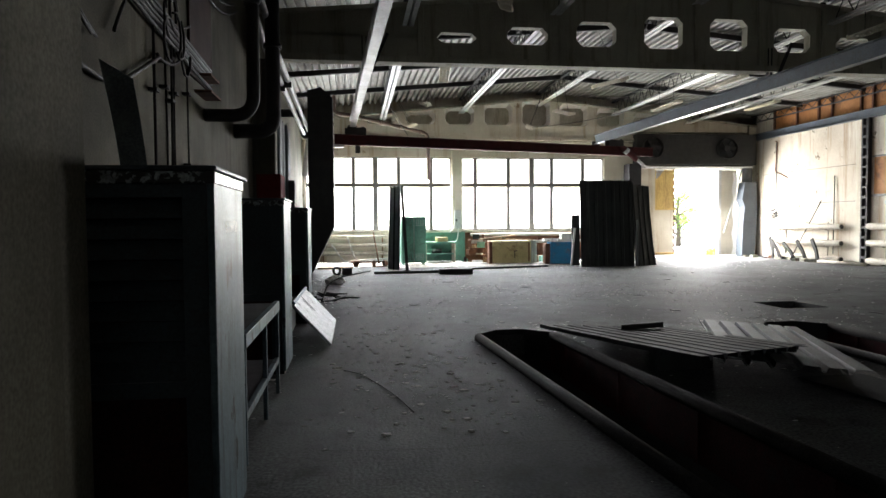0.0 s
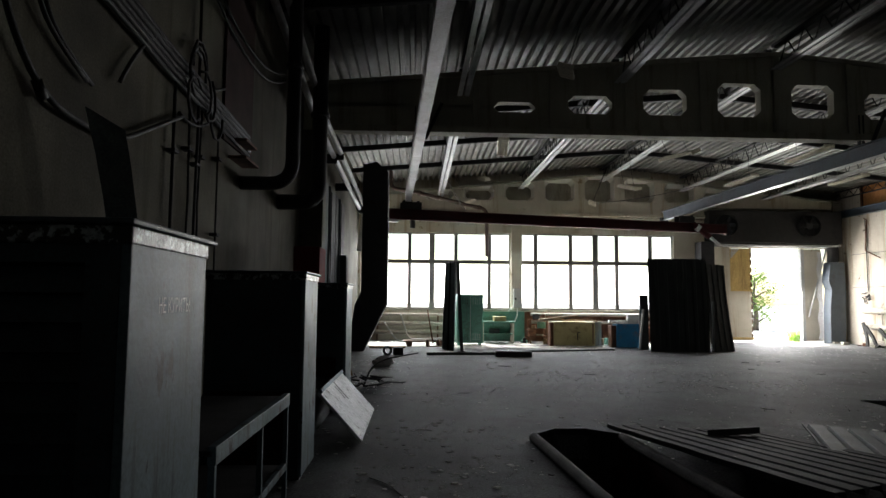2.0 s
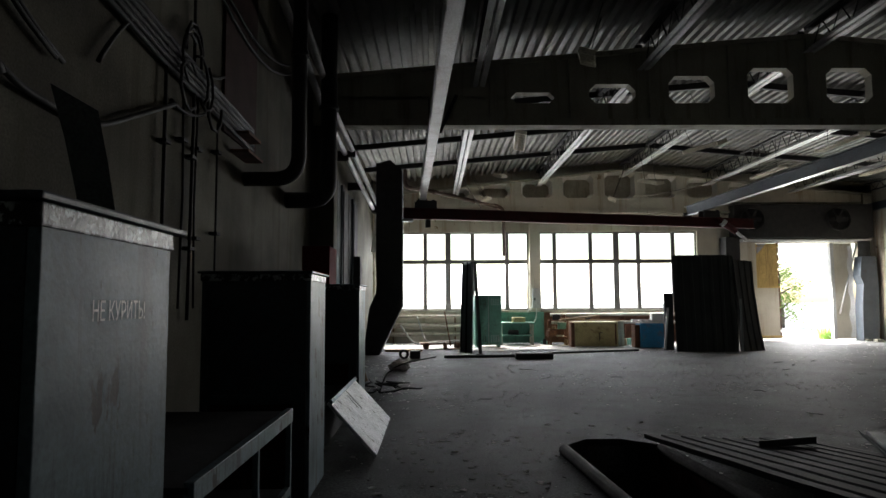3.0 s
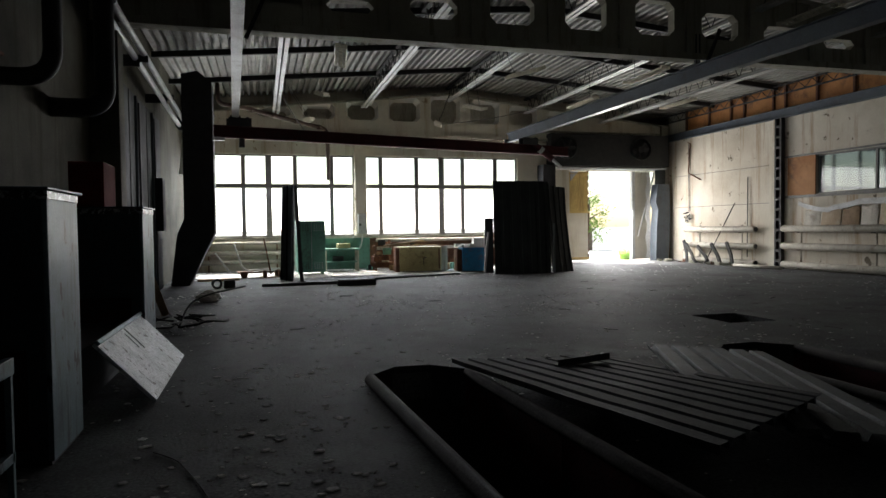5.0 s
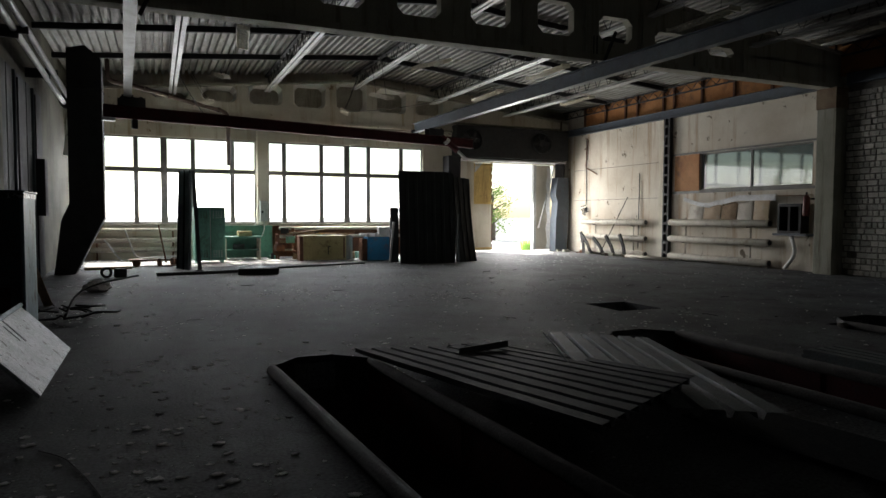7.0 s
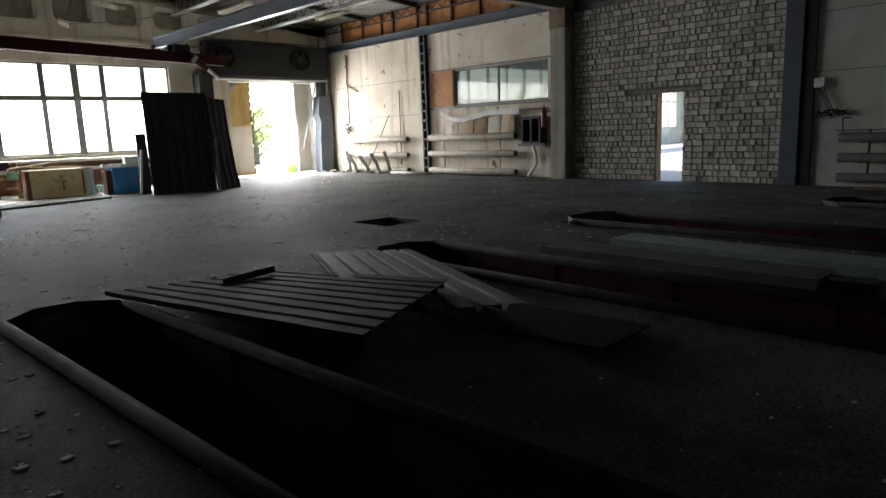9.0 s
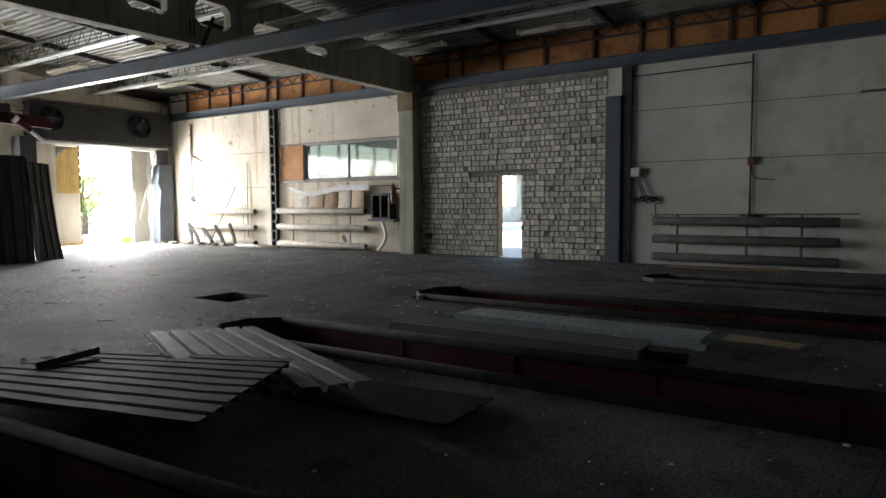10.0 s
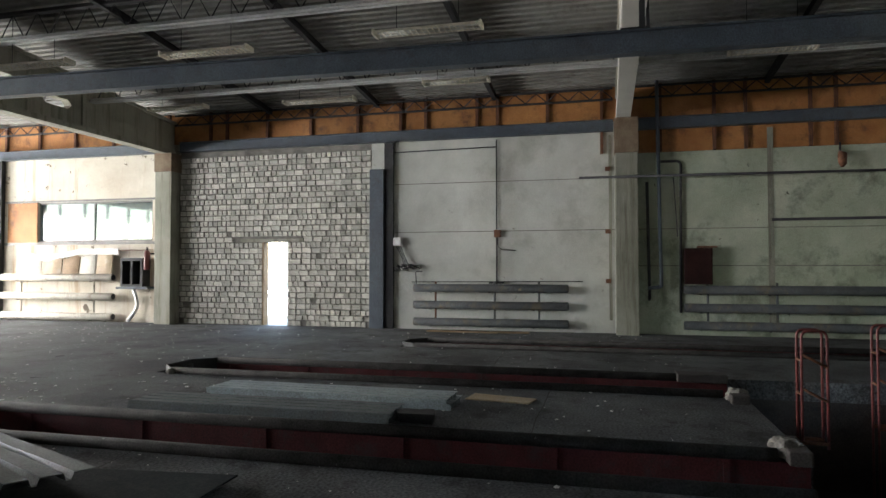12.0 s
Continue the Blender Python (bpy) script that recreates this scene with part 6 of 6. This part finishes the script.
    for k in range(5):
        tagged(part("cable_run", Geo().tube([(X, 3.45, 3.62 + 0.05 * k), (X, 5.5, 3.52 + 0.055 * k), (X, 7.4, 3.34 + 0.06 * k), (X, 10.0, 3.22 + 0.06 * k)], 0.022 + 0.006 * (k % 2), 6), RUBBER), "black cable clipped across the wall", "cable", "wall cables")
    for k, (y, za, zb) in enumerate(((7.49, 3.6, 1.3), (8.06, 4.8, 1.3), (7.85, 3.3, 1.4), (8.74, 3.2, 1.5), (8.2, 3.3, 1.4))):
        root = thing("conduit", None, "thin dark conduit dropping down the wall", "conduit", "wall conduits")
        part("run", Geo().tube([(X, y, za), (X, y + 0.05 * math.sin(k), (za + zb) / 2), (X, y, zb)], 0.016 if k < 2 else 0.011, 6), RUBBER, root)
        for z in (zb + 0.6, zb + 1.4):
            part("clip", Geo().box(WX, X + 0.03, y - 0.04, y + 0.06, z, z + 0.03), DARK, root)
    root = thing("slack_cable", None, "thick black cable hanging in a long taped loop", "cable", "slack cables")
    part("run", Geo().tube(bend([(X, 4.95, 3.6), (X, 5.12, 2.94), (X, 5.52, 2.56), (X, 6.4, 2.52), (X, 7.1, 2.82), (X, 7.66, 3.06)], 0.3, 6), 0.020, 8), RUBBER, root)
    part("tape_joint", Geo().tube([(X, 5.46, 2.64), (X, 5.53, 2.565)], 0.032, 8), RUBBER, root)
    for dy in (0.0, 0.07):
        tagged(part("slack_cable", Geo().tube(bend([(X, 5.3 + dy, 3.5), (X, 5.45 + dy, 3.06), (X, 5.68 + dy, 2.93), (X, 6.0 + dy, 2.82)], 0.15), 0.015, 6), RUBBER), "black cable end hanging on the wall", "cable", "slack cables")
    for a, b, d in (((X, 6.45, 2.97), (X, 7.05, 3.55), -0.06), ((X, 7.95, 4.75), (X, 12.1, 4.9), 0.42), ((X, 8.0, 4.85), (X, 11.9, 4.95), 0.34), ((X, 7.0, 3.63), (X, 8.9, 3.72), 0.18), ((X, 7.6, 3.08), (X, 8.85, 3.5), 0.16)):
        tagged(part("slack_cable", Geo().tube(sag(a, b, d, 14), 0.016, 6), RUBBER), "slack black cable looped on the wall", "cable", "slack cables")
    root = thing("cable_knot", None, "knot of looped cables on the wall", "cable")
    rnd = random.Random(8)
    for k in range(8):
        c = Vector((X + 0.03, 8.1 + rnd.uniform(-0.3, 0.4), 3.42 + rnd.uniform(-0.25, 0.25)))
        part("loop", Geo().tube([c + Vector((0.02, 0.2 * math.cos(a), 0.22 * math.sin(a))) for a in [i * 0.7 + k for i in range(6)]], 0.014, 5), RUBBER, root)
    for z, w in ((3.25, 0.5), (3.05, 0.6)):
        tagged(part("cable_tray", Geo().box(WX, WX + 0.2, 9.3, 9.3 + w, z, z + 0.03), RUST), "rusty cable tray bracket", "tray", "tray brackets")
    tagged(part("brown_board", Geo().box(WX + 0.002, WX + 0.03, 9.0, 10.2, 3.2, 5.4), CABRED), "dark brown board on the wall", "board", kind="structure")


build_west()

# ---- sheets, rubble, ladders ----
def lay_sheet(o, px, py, length, width, mat_, label, rib=0.27, curl=0.0, seed=0, n=10, depth=0.045, cut=(0.0, 0.0)):
    root = thing("profiled_sheet", frame_matrix(o, px, py), label, "metal sheet", "loose profiled sheets")
    part("sheet", profile_sheet(length, width, rib, depth, 0.004, curl, n, seed, cut, 0.68), mat_, root)
    return root


def build_sheets():
    lay_sheet((4.89, 6.18, 0.34), (4.83, 9.0, 0.08), (3.30, 6.2, 0.40), 2.45, 1.58, SHEETM, "dark blue-grey profiled sheet lying over the pit edge", 0.185, 0.0, 31, depth=0.036, cut=(-1.0, 0.28))
    lay_sheet((5.0, 6.3, 0.30), (4.62, 9.2, 0.05), (4.3, 6.2, 0.30), 2.9, 0.75, SHEETM, "dark profiled sheet lying beside the pit", 0.165, 0.0, 32)
    lay_sheet((5.02, 5.55, 0.24), (6.45, 8.45, 0.10), (4.2, 5.75, 0.28), 3.25, 1.15, SHEETP, "pale profiled sheet crossing the pile", 0.19, 0.03, 33)
    root = thing("steel_plate", pose(5.0, 4.92, 0.006, -1.5, 0, 2), "dark flat steel plate end sticking out of the pile", "plate")
    part("plate", Geo().box(0, 0.66, 0, 1.45, 0.03, 0.042), SHEETM, root, bevel=0.003, jag=0.004)
    part("stiffener", Geo().box(0.02, 0.64, 0.4, 0.44, 0.0, 0.029), DARK, root)
    root = thing("angle_bar", pose(3.98, 8.05, 0.19, 0, 0, 15), "black angle bar lying on the sheets", "bar")
    part("web", Geo().box(0, 0.6, 0, 0.012, 0, 0.06), DARK, root)
    part("flange", Geo().box(0, 0.6, 0.012, 0.08, 0, 0.012), DARK, root)
    for k, (x, y) in enumerate(((4.1, 6.9), (4.5, 7.9), (5.5, 7.2))):
        tagged(part("timber_block", Geo().box(-0.3, 0.3, -0.06, 0.06, 0, (0.26, 0.10, 0.08)[k], pose(x, y, 0, 0, 0, 20 * k)), DARK, bevel=0.008), "timber block propping the sheets", "block", "timber blocks")
    for k in range(2):
        z = 0.066 + 0.045 * k
        lay_sheet((7.95 + 0.02 * k, 4.45, z), (7.92 + 0.02 * k, 7.40, z), (7.41, 4.50, z), 2.85, 0.54, SHEETP, "blue-grey profiled sheet lying between the pits", 0.135, 0.0, 40 + k, depth=0.06)
        lay_sheet((8.76, 4.02 + 0.05 * k, z), (8.82, 6.92, z), (8.22, 4.08, z), 2.88, 0.54, STANDP, "pale profiled sheet stacked between the pits", 0.135, 0.0, 50 + k, depth=0.06)
    tagged(part("board_scrap", Geo().box(0, 0.75, 0, 0.28, 0, 0.02, pose(9.02, 3.22, 0.0, 0, 0, 80)), PLYB, jag=0.02), "torn beige board scrap on the floor", "board")
    tagged(part("tarp_lump", Geo().box(0, 0.2, 0, 0.34, 0, 0.09, pose(7.6, 4.05, 0, 0, 0, 10)), DARK, jag=0.05), "dark crumpled rag at the sheet ends", "rag")


build_sheets()


def build_ladders():
    for x, y, foot in ((8.45, 0.55, -0.2), (9.2, -0.35, -1.4)):
        root = thing("pit_ladder", pose(x, y, 0, 0, 0, 0), "faded red tubular ladder rail at the trench", "ladder rail", "ladder rails")
        for s in (-0.08, 0.08):
            part("hoop", Geo().tube(bend([(s, 0.11, foot), (s, 0.11, 0.90), (s, -0.11, 0.90), (s, -0.11, foot)], 0.07), 0.0135, 8), REDP, root)
        for z in (0.30, 0.62):
            part("cross_bar", Geo().tube([(-0.08, 0.11, z + 0.06), (-0.08, -0.11, z - 0.06)], 0.014, 6), RUST, root)
            part("cross_bar", Geo().tube([(-0.08, 0.11, z), (0.08, 0.11, z)], 0.014, 6), RUST, root)
        for s in (-0.08, 0.08):
            part("bracket", Geo().box(s - 0.02, s + 0.02, -0.11, 0.352 if foot > -1 else 0.11, -0.16, -0.13), RUST, root)
    rnd = random.Random(21)
    for x, y, r in ((9.56, 1.02, 0.13), (7.27, 1.06, 0.14), (9.66, 8.45, 0.07)):
        root = thing("concrete_lump", pose(x, y, 0.0, 0, 0, rnd.uniform(0, 90)), "broken pale concrete lump on the pit edge", "rubble", "concrete lumps")
        bm = bmesh.new()
        bmesh.ops.create_icosphere(bm, subdivisions=3, radius=r)
        for v in bm.verts:
            v.co += noise.noise_vector(v.co * 15 + Vector((x, 0, 0))) * r * 0.35
            v.co.z = max(0.0, v.co.z * 0.7 + r * 0.35)
        me = bpy.data.meshes.new("lump")
        bm.to_mesh(me)
        bm.free()
        part("lump", me, MORTAR, root)

    for x0, x1, y0, y1 in ((10.70, 11.02, 0.93, 1.55), (9.30, 9.66, 0.93, 1.12), (7.0, 7.55, 0.93, 1.10)):
        g = Geo().box(x0, x1, y0, y1, -0.01, 0.10)
        tagged(part("kerb_stub", g, PIT, bevel=0.02, jag=0.012), "broken grey concrete kerb at the pit end", "kerb", "kerbs at the pits")


build_ladders()


def build_crumbs():
    """Plaster crumbs and small stones strewn over the floor."""
    rnd = random.Random(77)
    g = Geo()

    dark = Geo()

    def crumb(x, y, r, to=None):
        a = rnd.uniform(0, 6.28)
        pts = []
        for k in range(5):
            q = a + k * 1.2566
            rr = r * rnd.uniform(0.6, 1.3)
            pts.append((x + rr * math.cos(q), y + rr * math.sin(q) * rnd.uniform(0.6, 1), 0.001))
        h = 0.002 + r * rnd.uniform(0.04, 0.16)
        tops = [(x + (px - x) * 0.85, y + (py - y) * 0.85, h * rnd.uniform(0.8, 1.2)) for px, py, pz in pts]
        (to or g).add(pts + tops, [(k, (k + 1) % 5, 5 + (k + 1) % 5, 5 + k) for k in range(5)] + [(5, 6, 7, 8, 9)])

    def free(x, y):
        return not any(p[0] - 0.05 < x - (PIT_SLANT * (p[3] - y) if p is PITS[0] else 0) < p[1] + 0.1 and p[2] < y < p[3] + 0.1 for p in PITS) and not (HATCH[0] - 0.05 < x < HATCH[1] + 0.05 and HATCH[2] < y < HATCH[3]) and y > 1.0

    clusters = [(rnd.uniform(0, 8), rnd.uniform(8.5, 18), rnd.uniform(0.3, 1.1)) for _ in range(34)] + [(rnd.uniform(1, 2.2), rnd.uniform(5.5, 9), 0.35) for _ in range(7)] + [(rnd.uniform(5, 16), rnd.uniform(9, 22), 1.2) for _ in range(16)]
    for cx, cy, s in clusters:
        for _ in range(rnd.randint(14, 60)):
            x, y = rnd.gauss(cx, s), rnd.gauss(cy, s * 0.7)
            if free(x, y) and WX + 0.1 < x < EX - 0.1 and y < NY - 0.1:
                crumb(x, y, 0.008 + 0.034 * rnd.random() ** 3)
    for _ in range(2600):
        x, y = rnd.uniform(WX + 0.5, EX - 0.2), 1.2 + 24 * rnd.random()
        if free(x, y):
            crumb(x, y, 0.006 + 0.024 * rnd.random() ** 3)
    for _ in range(900):
        x, y = rnd.uniform(WX + 0.3, 11), rnd.uniform(22.3, NY - 0.1)
        crumb(x, y, 0.01 + 0.05 * rnd.random() ** 3)
    for _ in range(240):
        x, y = rnd.uniform(0.6, 9), 6.5 + 10 * rnd.random()
        if free(x, y):
            crumb(x, y, 0.014 + 0.028 * rnd.random() ** 2)
    for k in range(14):
        cx, cy = (rnd.uniform(0, 12), rnd.uniform(7.5, 21)) if k > 2 else (8.3 + 0.35 * k, 10.6 - 0.1 * k)
        for _ in range(rnd.randint(8, 24)):
            x, y = rnd.gauss(cx, 0.5), rnd.gauss(cy, 0.22)
            if free(x, y) and WX + 0.1 < x < EX - 0.1:
                crumb(x, y, 0.006 + 0.034 * rnd.random() ** 4, dark)
    for _ in range(60):
        x, y = rnd.uniform(WX + 0.5, EX - 0.2), 5.2 + 18 * rnd.random()
        if free(x, y):
            crumb(x, y, 0.006 + 0.03 * rnd.random() ** 3, dark)
    tagged(part("dirt_clods", dark, DIRTD), "dark clods of dirt scattered on the floor", "dirt", kind="stuff")
    cr = Geo()
    for x0, x1, y in ((0.7, 2.4, 5.02), (0.4, 2.3, 8.9), (-0.4, 8.4, 12.2), (3.6, 6.1, 6.1), (7.5, 9.8, 3.1), (0.2, 13.5, 15.3), (1.0, 16.5, 18.6), (8.9, 16.9, 12.0), (11.4, 14.0, 4.2), (3.6, 6.2, 2.6), (11.5, 16.8, 9.4)):
        n = int((x1 - x0) / 0.16)
        rows = []
        for i in range(n + 1):
            x = x0 + (x1 - x0) * i / n
            yy = y + 0.12 * noise.noise(Vector((x * 0.9, y, 0))) + 0.03 * noise.noise(Vector((x * 6, y, 3)))
            w = 0.004 + 0.008 * abs(noise.noise(Vector((x * 2.5, y, 7))))
            rows += [(x, yy - w, 0.003), (x, yy + w, 0.003)]
        cr.add(rows, [(2 * i, 2 * i + 2, 2 * i + 3, 2 * i + 1) for i in range(n)])
    tagged(part("floor_cracks", cr, DIRTD), "dirt-filled cracks between the floor slabs", "cracks", kind="stuff")
    # Dust patches whitened for the sunlit floor, and to bounce light upwards.
    dust = Geo()
    for cx, cy, rx, ry in ((0.6, 23.6, 1.6, 1.3), (3.0, 22.6, 1.3, 0.8), (5.2, 22.7, 1.8, 0.7), (7.0, 22.2, 1.3, 0.55), (3.4, 24.0, 2.6, 0.6), (9.4, 24.0, 1.2, 1.4), (14.9, 24.9, 1.1, 1.0)):
        ring = [(cx + rx * f * math.cos(q), cy + ry * f * math.sin(q), 0.006) for q in [k * math.pi / 20 for k in range(40)] for f in [0.8 + 0.45 * noise.noise(Vector((cx + 1.6 * math.cos(q), cy + 1.6 * math.sin(q), rx)))]]
        dust.add([(cx, cy, 0.012)] + ring, [(0, 1 + k, 1 + (k + 1) % 40) for k in range(40)])
    tagged(part("sunlit_dust_patch", dust, SUNLIT_DUST), "plaster dust by the windows, whitened for sunlit floor and bounce", "dust", kind="stuff")
    tagged(part("floor_crumbs", g, CRUMB), "pale plaster crumbs strewn over the floor", "rubble", kind="stuff")
    g = Geo()
    for _ in range(24):
        cx, cy = rnd.uniform(0, 12), rnd.uniform(8, 19)
        if not free(cx, cy):
            continue
        pts = []
        a = rnd.uniform(0, 3.14)
        for k in range(4):
            pts.append((cx + 0.07 * k * math.cos(a) * rnd.uniform(0.5, 1.2), cy + 0.07 * k * math.sin(a) * rnd.uniform(0.5, 1.2), 0.012 + 0.012 * rnd.random()))
        g.tube(pts, rnd.uniform(0.003, 0.006), 4)
    tagged(part("floor_litter", g, DARK), "dark scraps of wire and dirt on the floor", "litter", kind="stuff")


build_crumbs()


# ---- trees outside the gate ----
def tree(x, y, h, seed):
    rnd = random.Random(seed)
    root = thing("tree", pose(x, y, -0.03), "leafy green tree in full sun beyond the gate", "tree", "trees beyond the gate")
    g = Geo()
    pts = [(0, 0, 0), (0.05, 0.02, h * 0.25), (-0.06, 0.08, h * 0.5), (0.04, 0.0, h * 0.8)]
    g.tube(pts, [0.16, 0.13, 0.09, 0.03], 10)
    limbs = []
    for k in range(9):
        z = h * (0.10 + 0.08 * k)
        a = k * 2.4
        e = Vector((math.cos(a), math.sin(a), 0.55)) * h * rnd.uniform(0.16, 0.3)
        s = Vector((0, 0.03, z))
        g.tube([s, s + e * 0.5 + Vector((0, 0, 0.05)), s + e], [0.06, 0.04, 0.012], 6)
        limbs.append((s, s + e))
    part("trunk", g, BARK, root)
    g = Geo()
    for _ in range(1700):
        s, e = rnd.choice(limbs)
        c = s.lerp(e, rnd.uniform(0.45, 1.15)) + Vector((rnd.gauss(0, 0.28), rnd.gauss(0, 0.28), rnd.gauss(0, 0.25)))
        u = Vector((rnd.gauss(0, 1), rnd.gauss(0, 1), rnd.gauss(0, 1))).normalized()
        w = u.orthogonal().normalized()
        k = rnd.uniform(0.05, 0.10)
        g.add([c - u * k, c + w * k * 0.5, c + u * k, c - w * k * 0.5], [(0, 1, 2, 3)])
    part("crown", g, LEAF, root)


tree(19.9, 37.5, 3.6, 1)
tree(20.9, 42.5, 3.0, 2)


def weeds():
    rnd = random.Random(4)
    g = Geo()
    for _ in range(60):
        c = Vector((15.65 + rnd.gauss(0, 0.1), NY + 0.45 + rnd.gauss(0, 0.08), 0))
        t = c + Vector((rnd.gauss(0, 0.12), rnd.gauss(0, 0.1), rnd.uniform(0.25, 0.6)))
        w = Vector((0.025, 0.0, 0))
        g.add([c - w * 0.4, c + w * 0.4, (c + t) / 2 + w, t], [(0, 1, 2, 3)])
    tagged(part("weeds", g, LEAF), "tuft of green weeds at the gate post", "weeds", kind="stuff")


weeds()

# ---- block infill wall, laid last ----
def build_blocks():
    y0, y1, zt = 8.235, 13.795, 4.655
    door = (10.55, 11.28, 2.19)
    root = thing("wall_blocks", None, "rough pale silicate block wall with a doorway", "wall", kind="structure")
    g = Geo()
    for a, b, c, d in cells(y0, y1, -0.2, zt, [(door[0], door[1], -0.2, door[2])]):
        g.box(EX + 0.026, EX + 0.24, a, b, c, d)
    part("mortar_bed", g, MORTAR, root)
    part("lintel", Geo().box(EX - 0.014, EX + 0.024, door[0] - 0.45, door[1] + 0.65, door[2], door[2] + 0.085), CONC, root, "concrete strip lintel", bevel=0.004)
    part("door_jamb", Geo().box(EX - 0.012, EX + 0.23, door[1] - 0.045, door[1], 0.0, door[2]), WOOD, root, "ochre timber door jamb")
    rnd = random.Random(15)
    pitch = 0.1455
    rows = int(zt / pitch)
    shapes = {}

    def brick_mesh(w, v):
        key = (w, v)
        if key not in shapes:
            gg = Geo().box(0, 0.075, 0, w, 0, 0.121)
            me = gg.mesh("brick", 0.010 + 0.006 * (v % 3))
            rr = random.Random(100 + v)
            for vt in me.vertices:
                vt.co += Vector((rr.uniform(-0.010, 0.006), rr.uniform(-0.009, 0.009), rr.uniform(-0.009, 0.009)))
            me.materials.append(BRICK)
            shapes[key] = me
        return shapes[key]

    rest = Geo()
    made = 0
    for r in range(rows):
        z = 0.012 + r * pitch
        y = y0 + 0.004
        headers = r % 2 == 0
        while y < y1 - 0.05:
            w = 0.118 if (headers or rnd.random() < 0.22) else (0.245 if rnd.random() < 0.85 else 0.18)
            if y + w > y1:
                w = y1 - y - 0.004
                if w < 0.05:
                    break
            a, b = y, y + w
            y = b + 0.018 + rnd.uniform(-0.003, 0.006)
            if z < door[2] and b > door[0] and a < door[1]:
                if a < door[0] - 0.05:
                    b = door[0] - 0.003
                elif b > door[1] + 0.05:
                    a = door[1] + 0.003
                else:
                    continue
                w = b - a
            if door[2] - 0.13 < z < door[2] + 0.085 and b > door[0] - 0.45 and a < door[1] + 0.65:
                continue
            if rnd.random() < 0.012:
                continue
            x = EX - 0.018 + rnd.uniform(-0.016, 0.014)
            zz = z + rnd.uniform(-0.004, 0.004)
            # the stretch beside the doorway is picked out block by block
            if 9.0 < a < 12.3 and z < 2.9 and made < 300 and w in (0.118, 0.245):
                ob = new("brick", brick_mesh(w, rnd.randint(0, 5)))
                ob.parent = root
                ob.matrix_basis = pose(x, a, zz, rnd.uniform(-1.2, 1.2), 0, rnd.uniform(-1, 1))
                made += 1
            else:
                q = 0.011
                h = 0.121
                j = [rnd.uniform(-0.009, 0.009) for _ in range(8)]
                vs = [(x + 0.012, a, zz), (x + 0.012, b, zz), (x + 0.012, b, zz + h), (x + 0.012, a, zz + h),
                      (x + j[0], a + q + j[1], zz + q), (x + j[2], b - q + j[3], zz + q), (x + j[4], b - q + j[5], zz + h - q), (x + j[6], a + q + j[7], zz + h - q),
                      (x + 0.075, a, zz), (x + 0.075, b, zz), (x + 0.075, b, zz + h), (x + 0.075, a, zz + h)]
                rest.add(vs, [(4, 5, 6, 7), (0, 1, 5, 4), (1, 2, 6, 5), (2, 3, 7, 6), (3, 0, 4, 7), (8, 9, 1, 0), (9, 10, 2, 1), (10, 11, 3, 2), (11, 8, 0, 3)])
    o = part("brick_courses", rest, BRICKS_R, root)
    o["kind"] = "stuff"


build_blocks()
